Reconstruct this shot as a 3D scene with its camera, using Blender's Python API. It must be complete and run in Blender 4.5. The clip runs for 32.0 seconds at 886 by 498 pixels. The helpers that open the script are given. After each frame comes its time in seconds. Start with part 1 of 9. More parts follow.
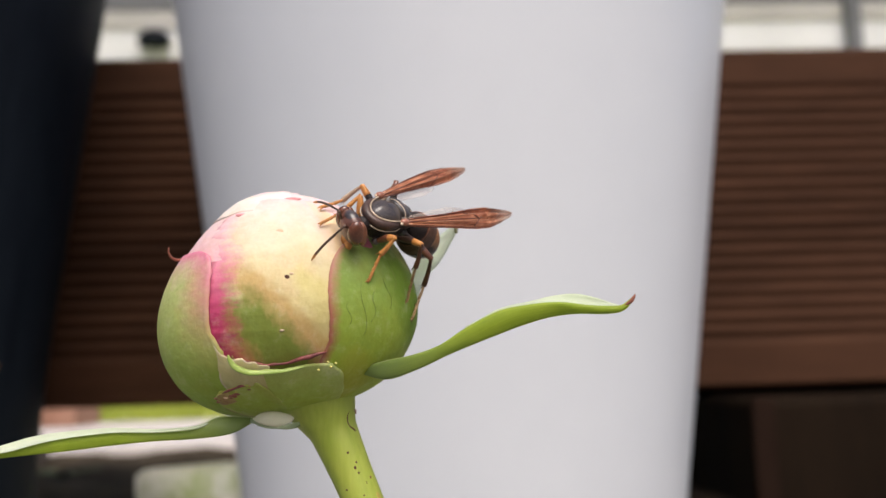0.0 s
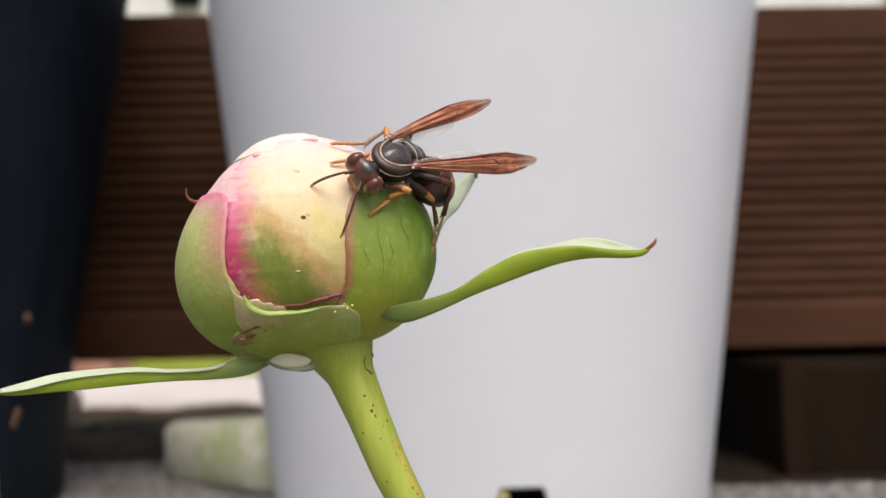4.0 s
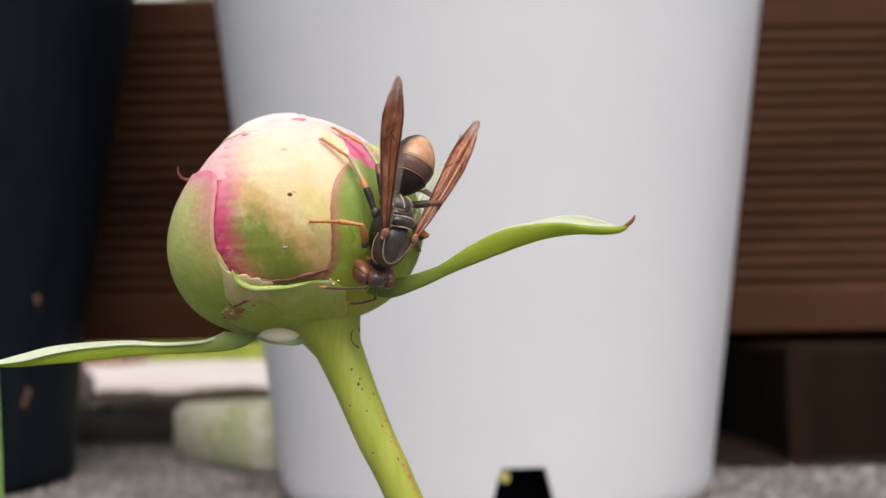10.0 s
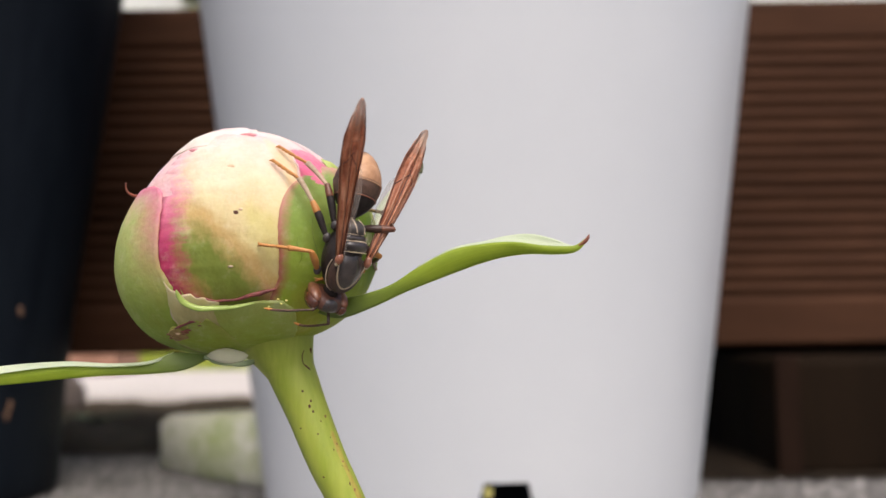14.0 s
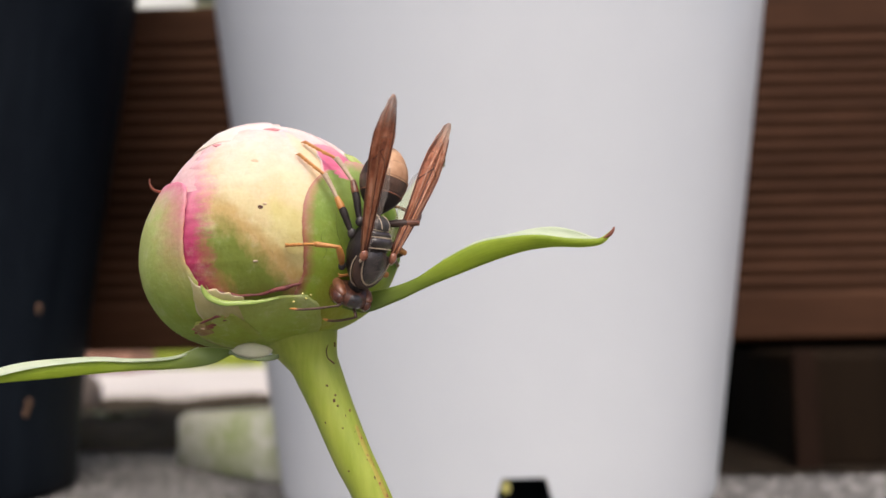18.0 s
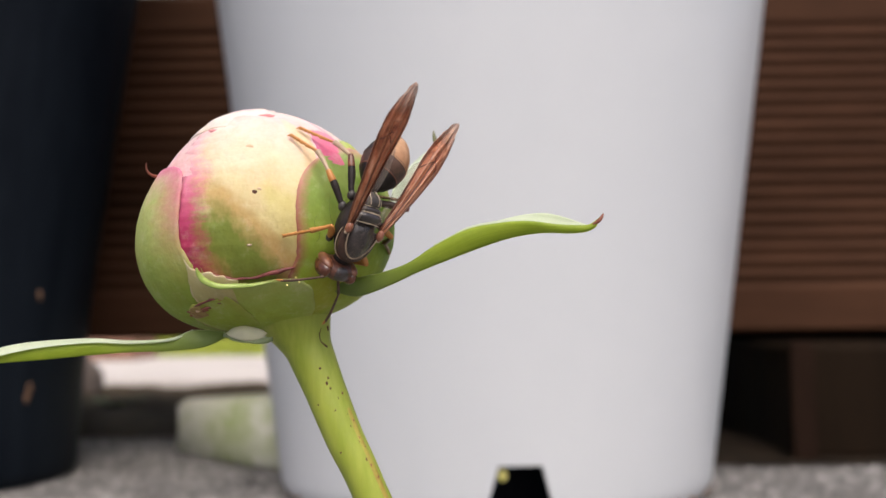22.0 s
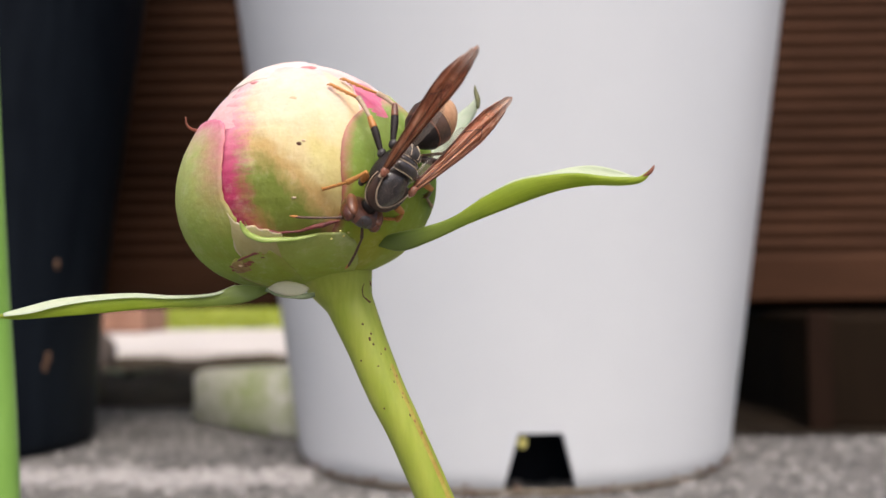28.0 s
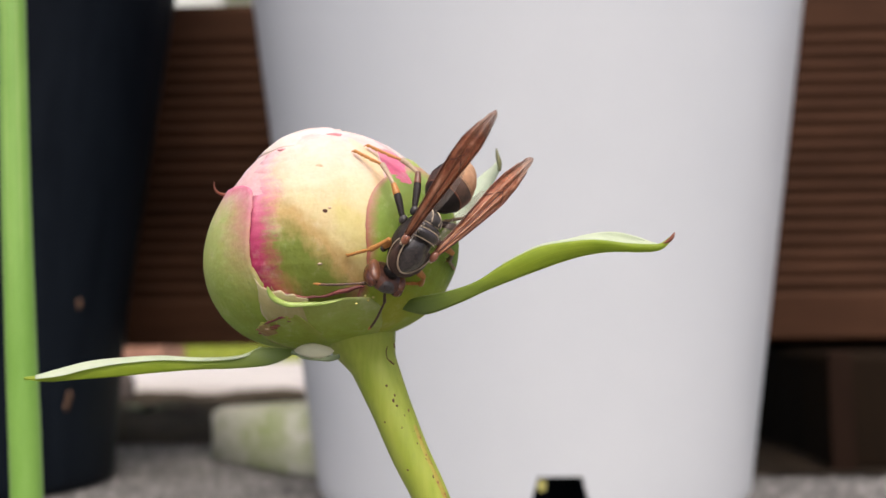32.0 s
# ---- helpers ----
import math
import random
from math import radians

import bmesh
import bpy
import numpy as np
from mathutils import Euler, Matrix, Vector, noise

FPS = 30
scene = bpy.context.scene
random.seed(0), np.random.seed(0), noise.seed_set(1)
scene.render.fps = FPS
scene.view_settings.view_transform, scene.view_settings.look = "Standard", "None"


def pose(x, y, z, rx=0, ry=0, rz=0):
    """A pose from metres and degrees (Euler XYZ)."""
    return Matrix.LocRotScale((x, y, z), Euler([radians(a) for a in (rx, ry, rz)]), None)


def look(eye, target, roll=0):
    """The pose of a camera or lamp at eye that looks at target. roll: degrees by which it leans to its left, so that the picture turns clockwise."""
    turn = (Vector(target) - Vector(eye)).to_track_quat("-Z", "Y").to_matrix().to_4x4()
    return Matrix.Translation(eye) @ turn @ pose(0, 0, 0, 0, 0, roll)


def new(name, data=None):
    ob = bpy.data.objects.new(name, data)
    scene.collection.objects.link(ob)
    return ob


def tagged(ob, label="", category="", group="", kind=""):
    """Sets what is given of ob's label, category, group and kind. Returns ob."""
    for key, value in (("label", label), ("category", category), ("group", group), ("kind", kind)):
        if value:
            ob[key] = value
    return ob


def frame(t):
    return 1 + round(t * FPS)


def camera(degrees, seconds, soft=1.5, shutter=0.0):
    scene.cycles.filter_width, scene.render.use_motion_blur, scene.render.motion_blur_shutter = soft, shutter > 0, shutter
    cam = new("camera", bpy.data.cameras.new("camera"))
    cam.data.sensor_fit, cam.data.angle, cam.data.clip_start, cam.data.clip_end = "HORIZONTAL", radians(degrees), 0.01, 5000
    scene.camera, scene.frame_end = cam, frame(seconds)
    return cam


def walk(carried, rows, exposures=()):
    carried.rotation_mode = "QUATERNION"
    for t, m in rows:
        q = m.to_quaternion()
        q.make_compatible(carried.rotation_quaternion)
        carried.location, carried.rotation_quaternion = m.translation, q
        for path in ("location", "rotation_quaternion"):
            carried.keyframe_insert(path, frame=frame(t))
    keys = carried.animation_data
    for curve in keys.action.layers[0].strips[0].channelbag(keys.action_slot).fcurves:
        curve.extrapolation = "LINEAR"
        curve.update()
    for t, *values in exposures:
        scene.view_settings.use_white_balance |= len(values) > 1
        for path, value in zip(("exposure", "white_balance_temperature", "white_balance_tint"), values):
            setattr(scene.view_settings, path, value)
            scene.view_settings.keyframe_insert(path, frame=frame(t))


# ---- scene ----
cam = camera(50, 32.0, soft=1.5)
cam.data.dof.use_dof = True
cam.data.dof.focus_distance = 0.107
cam.data.dof.aperture_fstop = 24.0
walk(cam, [
    (0, pose(-0.00335, 0.00002, 0.07137, 97.816, 1.770, -2.365)),
    (0.5, pose(-0.00242, -0.00001, 0.07116, 97.608, 1.748, -2.059)),
    (1, pose(-0.00265, -0.00003, 0.07085, 97.402, 1.533, -1.485)),
    (1.5, pose(-0.00215, 0.00013, 0.07052, 97.009, 1.435, -1.212)),
    (2, pose(-0.00316, 0.00072, 0.06901, 96.540, 1.252, -0.899)),
    (2.5, pose(-0.00272, 0.00089, 0.06928, 96.123, 1.058, -0.940)),
    (3, pose(-0.00236, 0.00142, 0.06902, 95.881, 1.021, -0.881)),
    (3.5, pose(-0.00216, 0.00172, 0.06922, 95.577, 1.036, -0.826)),
    (5.5, pose(-0.00181, 0.00050, 0.06987, 95.551, 0.989, -0.001)),
    (6, pose(-0.00141, -0.00000, 0.07078, 95.802, 0.969, -0.120)),
    (6.5, pose(0.00009, -0.00006, 0.07088, 95.912, 1.090, -0.255)),
    (7, pose(0.00011, -0.00031, 0.07113, 96.020, 1.115, -0.227)),
    (7.5, pose(0.00036, -0.00044, 0.07087, 96.095, 1.041, -0.163)),
    (8, pose(0.00021, -0.00062, 0.07047, 95.913, 0.913, -0.043)),
    (8.5, pose(0.00097, -0.00072, 0.06902, 95.448, 0.989, -0.060)),
    (9, pose(0.00001, -0.00047, 0.06894, 95.181, 0.773, 0.051)),
    (9.5, pose(-0.00024, -0.00059, 0.06818, 94.843, 0.901, 0.088)),
    (10, pose(0.00119, -0.00065, 0.06806, 94.719, 0.853, 0.102)),
    (10.5, pose(0.00281, -0.00014, 0.06776, 94.662, 0.849, 0.258)),
    (11, pose(0.00278, 0.00044, 0.06742, 94.511, 0.910, 0.462)),
    (11.5, pose(0.00236, 0.00044, 0.06666, 94.384, 0.948, 0.507)),
    (12, pose(0.00302, 0.00034, 0.06741, 94.417, 0.950, 0.398)),
    (12.5, pose(0.00548, 0.00026, 0.06831, 94.675, 0.985, 0.033)),
    (13, pose(0.00550, 0.00077, 0.06805, 94.750, 0.958, -0.109)),
    (13.5, pose(0.00559, 0.00181, 0.06857, 94.901, 0.872, -0.053)),
    (14, pose(0.00648, 0.00206, 0.06936, 95.258, 0.754, 0.022)),
    (14.5, pose(0.00391, 0.00186, 0.07027, 95.597, 0.765, 0.374)),
    (16.5, pose(0.00439, -0.00014, 0.06997, 95.574, 1.241, 0.306)),
    (17, pose(0.00543, 0.00091, 0.06977, 95.413, 1.226, 0.392)),
    (17.5, pose(0.00568, 0.00192, 0.06860, 95.146, 1.115, 0.552)),
    (18, pose(0.00518, 0.00220, 0.06905, 95.068, 1.031, 0.799)),
    (18.5, pose(0.00491, 0.00184, 0.06867, 94.907, 0.908, 0.979)),
    (19, pose(0.00389, 0.00121, 0.06935, 94.913, 0.793, 1.247)),
    (19.5, pose(0.00369, 0.00143, 0.06888, 94.861, 0.678, 1.232)),
    (20, pose(0.00407, 0.00129, 0.06867, 94.734, 0.704, 1.136)),
    (20.5, pose(0.00557, 0.00088, 0.06788, 94.576, 0.608, 0.980)),
    (21, pose(0.00495, 0.00098, 0.06773, 94.442, 0.640, 0.999)),
    (21.5, pose(0.00447, 0.00100, 0.06819, 94.400, 0.588, 1.072)),
    (22, pose(0.00637, 0.00078, 0.06833, 94.502, 0.614, 0.891)),
    (22.5, pose(0.00579, 0.00060, 0.06847, 94.624, 0.651, 0.818)),
    (23, pose(0.00453, 0.00037, 0.06960, 94.881, 0.762, 0.743)),
    (23.5, pose(0.00525, -0.00007, 0.06963, 95.312, 0.889, 0.529)),
    (24, pose(0.00588, -0.00084, 0.07075, 95.800, 0.952, 0.405)),
    (24.5, pose(0.00597, -0.00196, 0.07108, 95.970, 1.115, 0.404)),
    (26.5, pose(0.00526, -0.00017, 0.06884, 94.481, 0.894, 0.672)),
    (27, pose(0.00446, 0.00060, 0.06786, 93.922, 0.748, 0.833)),
    (27.5, pose(0.00399, 0.00176, 0.06731, 93.377, 0.711, 1.065)),
    (28, pose(0.00196, 0.00222, 0.06613, 92.975, 0.576, 1.300)),
    (28.5, pose(0.00151, 0.00207, 0.06645, 92.981, 0.451, 1.502)),
    (29, pose(0.00127, 0.00228, 0.06761, 93.133, 0.468, 1.601)),
    (29.5, pose(0.00076, 0.00172, 0.06876, 93.527, 0.475, 1.737)),
    (30, pose(-0.00032, 0.00143, 0.06797, 93.813, 0.467, 1.947)),
    (30.5, pose(0.00177, 0.00140, 0.06876, 94.257, 0.534, 2.143)),
    (31, pose(0.00135, 0.00121, 0.06939, 94.505, 0.664, 2.491)),
    (31.5, pose(0.00398, 0.00153, 0.06976, 94.646, 0.666, 2.431)),
    (32, pose(0.00134, 0.00023, 0.06981, 94.850, 0.537, 2.312)),
], exposures=((0, 0.11, 6450, 12), (24, 0.11, 6450, 12), (28, 0.19, 6450, 12), (32, 0.16, 6450, 12)))

# ---- world and sun ----
SUN_ELEVATION, SUN_TURN = 56.0, 10.0
world = bpy.data.worlds.new("sky")
world.use_nodes = True
scene.world = world
wn = world.node_tree
sky = wn.nodes.new("ShaderNodeTexSky")
sky.sky_type = "NISHITA"
sky.sun_disc = False
sky.air_density, sky.dust_density, sky.ozone_density = 0.7, 6.0, 0.6
sky.sun_elevation, sky.sun_rotation = radians(SUN_ELEVATION), radians(180 - SUN_TURN)
wn.links.new(sky.outputs[0], wn.nodes["Background"].inputs["Color"])
wn.nodes["Background"].inputs["Strength"].default_value = 0.15
sun_data = bpy.data.lights.new("sun", "SUN")
sun_data.energy, sun_data.angle, sun_data.color = 1.75, radians(48), (1.0, 0.965, 0.91)
sun = new("sun", sun_data)
sun.matrix_basis = look((math.sin(radians(SUN_TURN)) * 3, -math.cos(radians(SUN_TURN)) * 3, 3 * math.tan(radians(SUN_ELEVATION))), (0, 0, 0))

MM = 0.001


# ---- materials ----
def nodes_of(name):
    m = bpy.data.materials.new(name)
    m.use_nodes = True
    t = m.node_tree
    return m, t, t.nodes["Principled BSDF"]


def noise_of(t, scale, detail=4.0, rough=0.6, stretch=None, space="Object"):
    co = t.nodes.new("ShaderNodeTexCoord")
    n = t.nodes.new("ShaderNodeTexNoise")
    n.inputs["Scale"].default_value = scale
    n.inputs["Detail"].default_value = detail
    n.inputs["Roughness"].default_value = rough
    if stretch:
        mp = t.nodes.new("ShaderNodeMapping")
        mp.inputs["Scale"].default_value = stretch
        t.links.new(co.outputs[space], mp.inputs["Vector"])
        t.links.new(mp.outputs[0], n.inputs["Vector"])
    else:
        t.links.new(co.outputs[space], n.inputs["Vector"])
    return n.outputs["Fac"]


def ramp_of(t, fac, stops):
    r = t.nodes.new("ShaderNodeValToRGB")
    els = r.color_ramp.elements
    while len(els) < len(stops):
        els.new(0.5)
    for e, (p, c) in zip(els, stops):
        e.position, e.color = p, (*c, 1) if len(c) == 3 else c
    t.links.new(fac, r.inputs["Fac"])
    return r.outputs["Color"]


def mix_of(t, fac, a, b, mode="MIX"):
    m = t.nodes.new("ShaderNodeMix")
    m.data_type, m.blend_type = "RGBA", mode
    for sock, v in ((m.inputs[0], fac), (m.inputs[6], a), (m.inputs[7], b)):
        if hasattr(v, "is_linked"):
            t.links.new(v, sock)
        elif isinstance(v, (int, float)):
            sock.default_value = v
        else:
            sock.default_value = (*v, 1)
    return m.outputs[2]


def math_of(t, op, a, b=0.0, clamp=False):
    m = t.nodes.new("ShaderNodeMath")
    m.operation, m.use_clamp = op, clamp
    for sock, v in zip(m.inputs, (a, b)):
        if hasattr(v, "is_linked"):
            t.links.new(v, sock)
        else:
            sock.default_value = v
    return m.outputs[0]


def bump_of(t, bsdf, height, strength, distance):
    b = t.nodes.new("ShaderNodeBump")
    b.inputs["Strength"].default_value, b.inputs["Distance"].default_value = strength, distance
    t.links.new(height, b.inputs["Height"])
    t.links.new(b.outputs[0], bsdf.inputs["Normal"])


def surface(name, dark, light, big, fine, rough=0.6, bump=0.3, depth=0.0003, stretch=None, metal=0.0, coat=0.0, sss=0.0, radius=(0.4, 0.5, 0.2), spec=0.5):
    """Two colours mixed by noise at two scales, with a fine relief."""
    m, t, b = nodes_of(name)
    n1, n2 = noise_of(t, big, 3, 0.55, stretch), noise_of(t, fine, 5, 0.65, stretch)
    both = math_of(t, "ADD", math_of(t, "MULTIPLY", n1, 0.6), math_of(t, "MULTIPLY", n2, 0.4))
    t.links.new(ramp_of(t, both, [(0.34, dark), (0.66, light)]), b.inputs["Base Color"])
    r = math_of(t, "ADD", math_of(t, "MULTIPLY", n2, 0.25), rough - 0.12)
    t.links.new(r, b.inputs["Roughness"])
    b.inputs["Metallic"].default_value, b.inputs["Coat Weight"].default_value = metal, coat
    b.inputs["Specular IOR Level"].default_value = spec
    if sss:
        b.inputs["Subsurface Weight"].default_value = sss
        b.inputs["Subsurface Radius"].default_value = radius
        b.inputs["Subsurface Scale"].default_value = 0.002
    if bump:
        bump_of(t, b, n2, bump, depth)
    return m


def petal_material(name, along, edge_left, edge_right, edge_top, edge_colour, sss=0.25, streak=0.35, smudge=None, veins=(15, 9, 1), inner=0.38, mottle=0.4):
    """Colour along the petal, veined, with a coloured margin. u runs across it, v from base to tip."""
    m, t, b = nodes_of(name)
    uv = t.nodes.new("ShaderNodeTexCoord").outputs["UV"]
    sep = t.nodes.new("ShaderNodeSeparateXYZ")
    t.links.new(uv, sep.inputs[0])
    u, v = sep.outputs[0], sep.outputs[1]
    wob = noise_of(t, 7.0, 3, 0.6, (1, 1, 1), "UV")
    vein = noise_of(t, 1.0, 5, 0.66, veins, "UV")
    vv = math_of(t, "ADD", v, math_of(t, "MULTIPLY", math_of(t, "SUBTRACT", wob, 0.5), 0.22))
    col = ramp_of(t, vv, along)
    if smudge:
        for colour, cu, cd, ru, rd in smudge:
            # slanting stains, lower to the right
            du = math_of(t, "DIVIDE", math_of(t, "SUBTRACT", u, cu), ru)
            dv = math_of(t, "DIVIDE", math_of(t, "SUBTRACT", math_of(t, "ADD", v, math_of(t, "MULTIPLY", u, 0.67)), cd), rd)
            d = math_of(t, "ADD", math_of(t, "MULTIPLY", du, du), math_of(t, "MULTIPLY", dv, dv))
            d = math_of(t, "ADD", d, math_of(t, "MULTIPLY", math_of(t, "SUBTRACT", math_of(t, "ADD", wob, math_of(t, "MULTIPLY", vein, 0.6)), 0.8), 1.15))
            col = mix_of(t, ramp_of(t, d, [(0.22, (0.88, 0.88, 0.88)), (0.92, (0, 0, 0))]), col, colour)
    jag = math_of(t, "MULTIPLY", math_of(t, "SUBTRACT", noise_of(t, 1.0, 9, 0.76, (7, 24, 1) if edge_left > 0.1 else (9, 15, 1), "UV"), 0.5), 0.85 if edge_left > 0.1 else 0.6)
    for width, dist in ((edge_left, u), (edge_right, math_of(t, "SUBTRACT", 1.0, u)), (edge_top, math_of(t, "SUBTRACT", 1.0, v))):
        if width:
            k = math_of(t, "ADD", math_of(t, "DIVIDE", dist, width), math_of(t, "MULTIPLY", jag, 2.0))
            rim = ramp_of(t, v, edge_colour) if isinstance(edge_colour, list) else edge_colour
            col = mix_of(t, ramp_of(t, k, [(inner, (1, 1, 1)), (1.0, (0, 0, 0))]), col, rim)
    # magenta margin darkened at the crease, the overlap's shade painted into the colour
    if edge_left > 0.1:
        k = math_of(t, "ADD", math_of(t, "DIVIDE", u, 0.055), math_of(t, "MULTIPLY", jag, 1.6))
        near = ramp_of(t, k, [(0.35, (0.85, 0.85, 0.85)), (1.0, (0, 0, 0))])
        low = ramp_of(t, v, [(0.50, (1, 1, 1)), (0.72, (0.35, 0.35, 0.35))])
        col = mix_of(t, math_of(t, "MULTIPLY", near, low), col, (0.26, 0.008, 0.055))
    blot = noise_of(t, 130, 5, 0.7)
    col = mix_of(t, math_of(t, "MULTIPLY", ramp_of(t, blot, [(0.5, (0, 0, 0)), (0.72, (1, 1, 1))]), 0.6), col, (0.96, 0.80, 0.72), "MULTIPLY")
    spots = noise_of(t, 420, 6, 0.72)
    col = mix_of(t, math_of(t, "MULTIPLY", ramp_of(t, spots, [(0.46, (0, 0, 0)), (0.66, (1, 1, 1))]), mottle), col, (0.84, 0.78, 0.60), "MULTIPLY")
    col = mix_of(t, math_of(t, "MULTIPLY", ramp_of(t, spots, [(0.32, (1, 1, 1)), (0.46, (0, 0, 0))]), mottle * 0.35), col, (0.86, 0.80, 0.62))
    col = mix_of(t, math_of(t, "MULTIPLY", vein, streak), col, (0.75, 0.75, 0.6), "MULTIPLY")
    t.links.new(col, b.inputs["Base Color"])
    b.inputs["Roughness"].default_value = 0.6
    b.inputs["Specular IOR Level"].default_value = 0.25
    b.inputs["Subsurface Weight"].default_value = sss
    b.inputs["Subsurface Radius"].default_value = (0.9, 0.6, 0.3)
    b.inputs["Subsurface Scale"].default_value = 0.0015
    bump_of(t, b, math_of(t, "ADD", math_of(t, "MULTIPLY", vein, 0.5), math_of(t, "ADD", noise_of(t, 350, 3), math_of(t, "ADD", math_of(t, "MULTIPLY", noise_of(t, 1400, 3), 0.3), math_of(t, "MULTIPLY", jag, 0.5 if edge_left > 0.1 else 0.3)))), 0.42, 0.0003)
    return m


def leaf_material(name, dark, light, back, base=None):
    """A leaf that lets light through, with veins along it."""
    m, t, b = nodes_of(name)
    vein = noise_of(t, 1.0, 4, 0.6, (24, 2, 1), "UV")
    blot = noise_of(t, 260, 4, 0.6)
    col = ramp_of(t, math_of(t, "ADD", math_of(t, "MULTIPLY", vein, 0.5), math_of(t, "MULTIPLY", blot, 0.5)), [(0.35, dark), (0.65, light)])
    uv = t.nodes.new("ShaderNodeSeparateXYZ")
    t.links.new(t.nodes.new("ShaderNodeTexCoord").outputs["UV"], uv.inputs[0])
    # darker grey-green base: bluish bloom, with part of the shade there painted in
    if base:
        col = mix_of(t, ramp_of(t, uv.outputs[1], [(0.10, (0.85, 0.85, 0.85)), (0.42, (0, 0, 0))]), col, base)
        col = mix_of(t, ramp_of(t, uv.outputs[0], [(0.0, (0, 0, 0)), (0.03, (0, 0, 0)), (0.94, (0, 0, 0)), (1.0, (0.7, 0.7, 0.7))]), col, (0.62, 0.66, 0.40))
    t.links.new(col, b.inputs["Base Color"])
    b.inputs["Roughness"].default_value = 0.42
    tr = t.nodes.new("ShaderNodeBsdfTranslucent")
    t.links.new(mix_of(t, 0.6, col, back), tr.inputs["Color"])
    sh = t.nodes.new("ShaderNodeMixShader")
    sh.inputs[0].default_value = 0.42
    t.links.new(b.outputs[0], sh.inputs[1])
    t.links.new(tr.outputs[0], sh.inputs[2])
    t.links.new(sh.outputs[0], t.nodes["Material Output"].inputs["Surface"])
    bump_of(t, b, vein, 0.3, 0.0002)
    return m


def tail_material(name):
    """Orange-brown back of a ring, dark along the belly."""
    m, t, b = nodes_of(name)
    sep = t.nodes.new("ShaderNodeSeparateXYZ")
    t.links.new(t.nodes.new("ShaderNodeTexCoord").outputs["Object"], sep.inputs[0])
    n1, n2 = noise_of(t, 400, 4), noise_of(t, 2500, 4)
    back = ramp_of(t, n1, [(0.35, (0.36, 0.17, 0.08)), (0.65, (0.58, 0.34, 0.19))])
    z = math_of(t, "ADD", math_of(t, "MULTIPLY", sep.outputs[2], 500.0), math_of(t, "MULTIPLY", n1, 0.5))
    t.links.new(mix_of(t, ramp_of(t, z, [(0.35, (0, 0, 0)), (0.85, (1, 1, 1))]), (0.030, 0.020, 0.014), back), b.inputs["Base Color"])
    b.inputs["Roughness"].default_value = 0.4
    bump_of(t, b, n2, 0.4, 0.0001)
    return m


def wing_material(name):
    """Folded amber membrane: light comes through it, and the tip is clear and pale."""
    m, t, b = nodes_of(name)
    n1, n2 = noise_of(t, 500, 3), noise_of(t, 1.0, 4, 0.6, (13, 4, 1), "UV")
    tone = ramp_of(t, math_of(t, "ADD", math_of(t, "MULTIPLY", n1, 0.55), math_of(t, "MULTIPLY", n2, 0.45)), [(0.38, (0.21, 0.058, 0.028)), (0.50, (0.55, 0.20, 0.10)), (0.62, (0.84, 0.46, 0.29))])
    uv = t.nodes.new("ShaderNodeSeparateXYZ")
    t.links.new(t.nodes.new("ShaderNodeTexCoord").outputs["UV"], uv.inputs[0])
    tone = mix_of(t, ramp_of(t, uv.outputs[1], [(0.78, (0, 0, 0)), (0.94, (0.85, 0.85, 0.85))]), tone, (0.82, 0.64, 0.50))
    t.links.new(tone, b.inputs["Base Color"])
    b.inputs["Roughness"].default_value = 0.3
    b.inputs["Coat Weight"].default_value = 0.4
    b.inputs["Coat Roughness"].default_value = 0.2
    bump_of(t, b, n2, 0.7, 0.0003)
    tr = t.nodes.new("ShaderNodeBsdfTranslucent")
    t.links.new(mix_of(t, 0.45, tone, (0.75, 0.32, 0.13)), tr.inputs["Color"])
    body = t.nodes.new("ShaderNodeMixShader")
    body.inputs[0].default_value = 0.42
    t.links.new(b.outputs[0], body.inputs[1])
    t.links.new(tr.outputs[0], body.inputs[2])
    clear = t.nodes.new("ShaderNodeBsdfTransparent")
    sh = t.nodes.new("ShaderNodeMixShader")
    t.links.new(ramp_of(t, uv.outputs[1], [(0.0, (0.05, 0.05, 0.05)), (0.82, (0.10, 0.10, 0.10)), (0.93, (0.35, 0.35, 0.35)), (1.0, (0.55, 0.55, 0.55))]), sh.inputs[0])
    t.links.new(body.outputs[0], sh.inputs[1])
    t.links.new(clear.outputs[0], sh.inputs[2])
    t.links.new(sh.outputs[0], t.nodes["Material Output"].inputs["Surface"])
    return m


def hind_wing_material(name):
    m, t, b = nodes_of(name)
    t.links.new(ramp_of(t, noise_of(t, 600, 4), [(0.35, (0.55, 0.42, 0.33)), (0.65, (0.78, 0.70, 0.62))]), b.inputs["Base Color"])
    b.inputs["Roughness"].default_value = 0.3
    b.inputs["Alpha"].default_value = 0.2
    return m


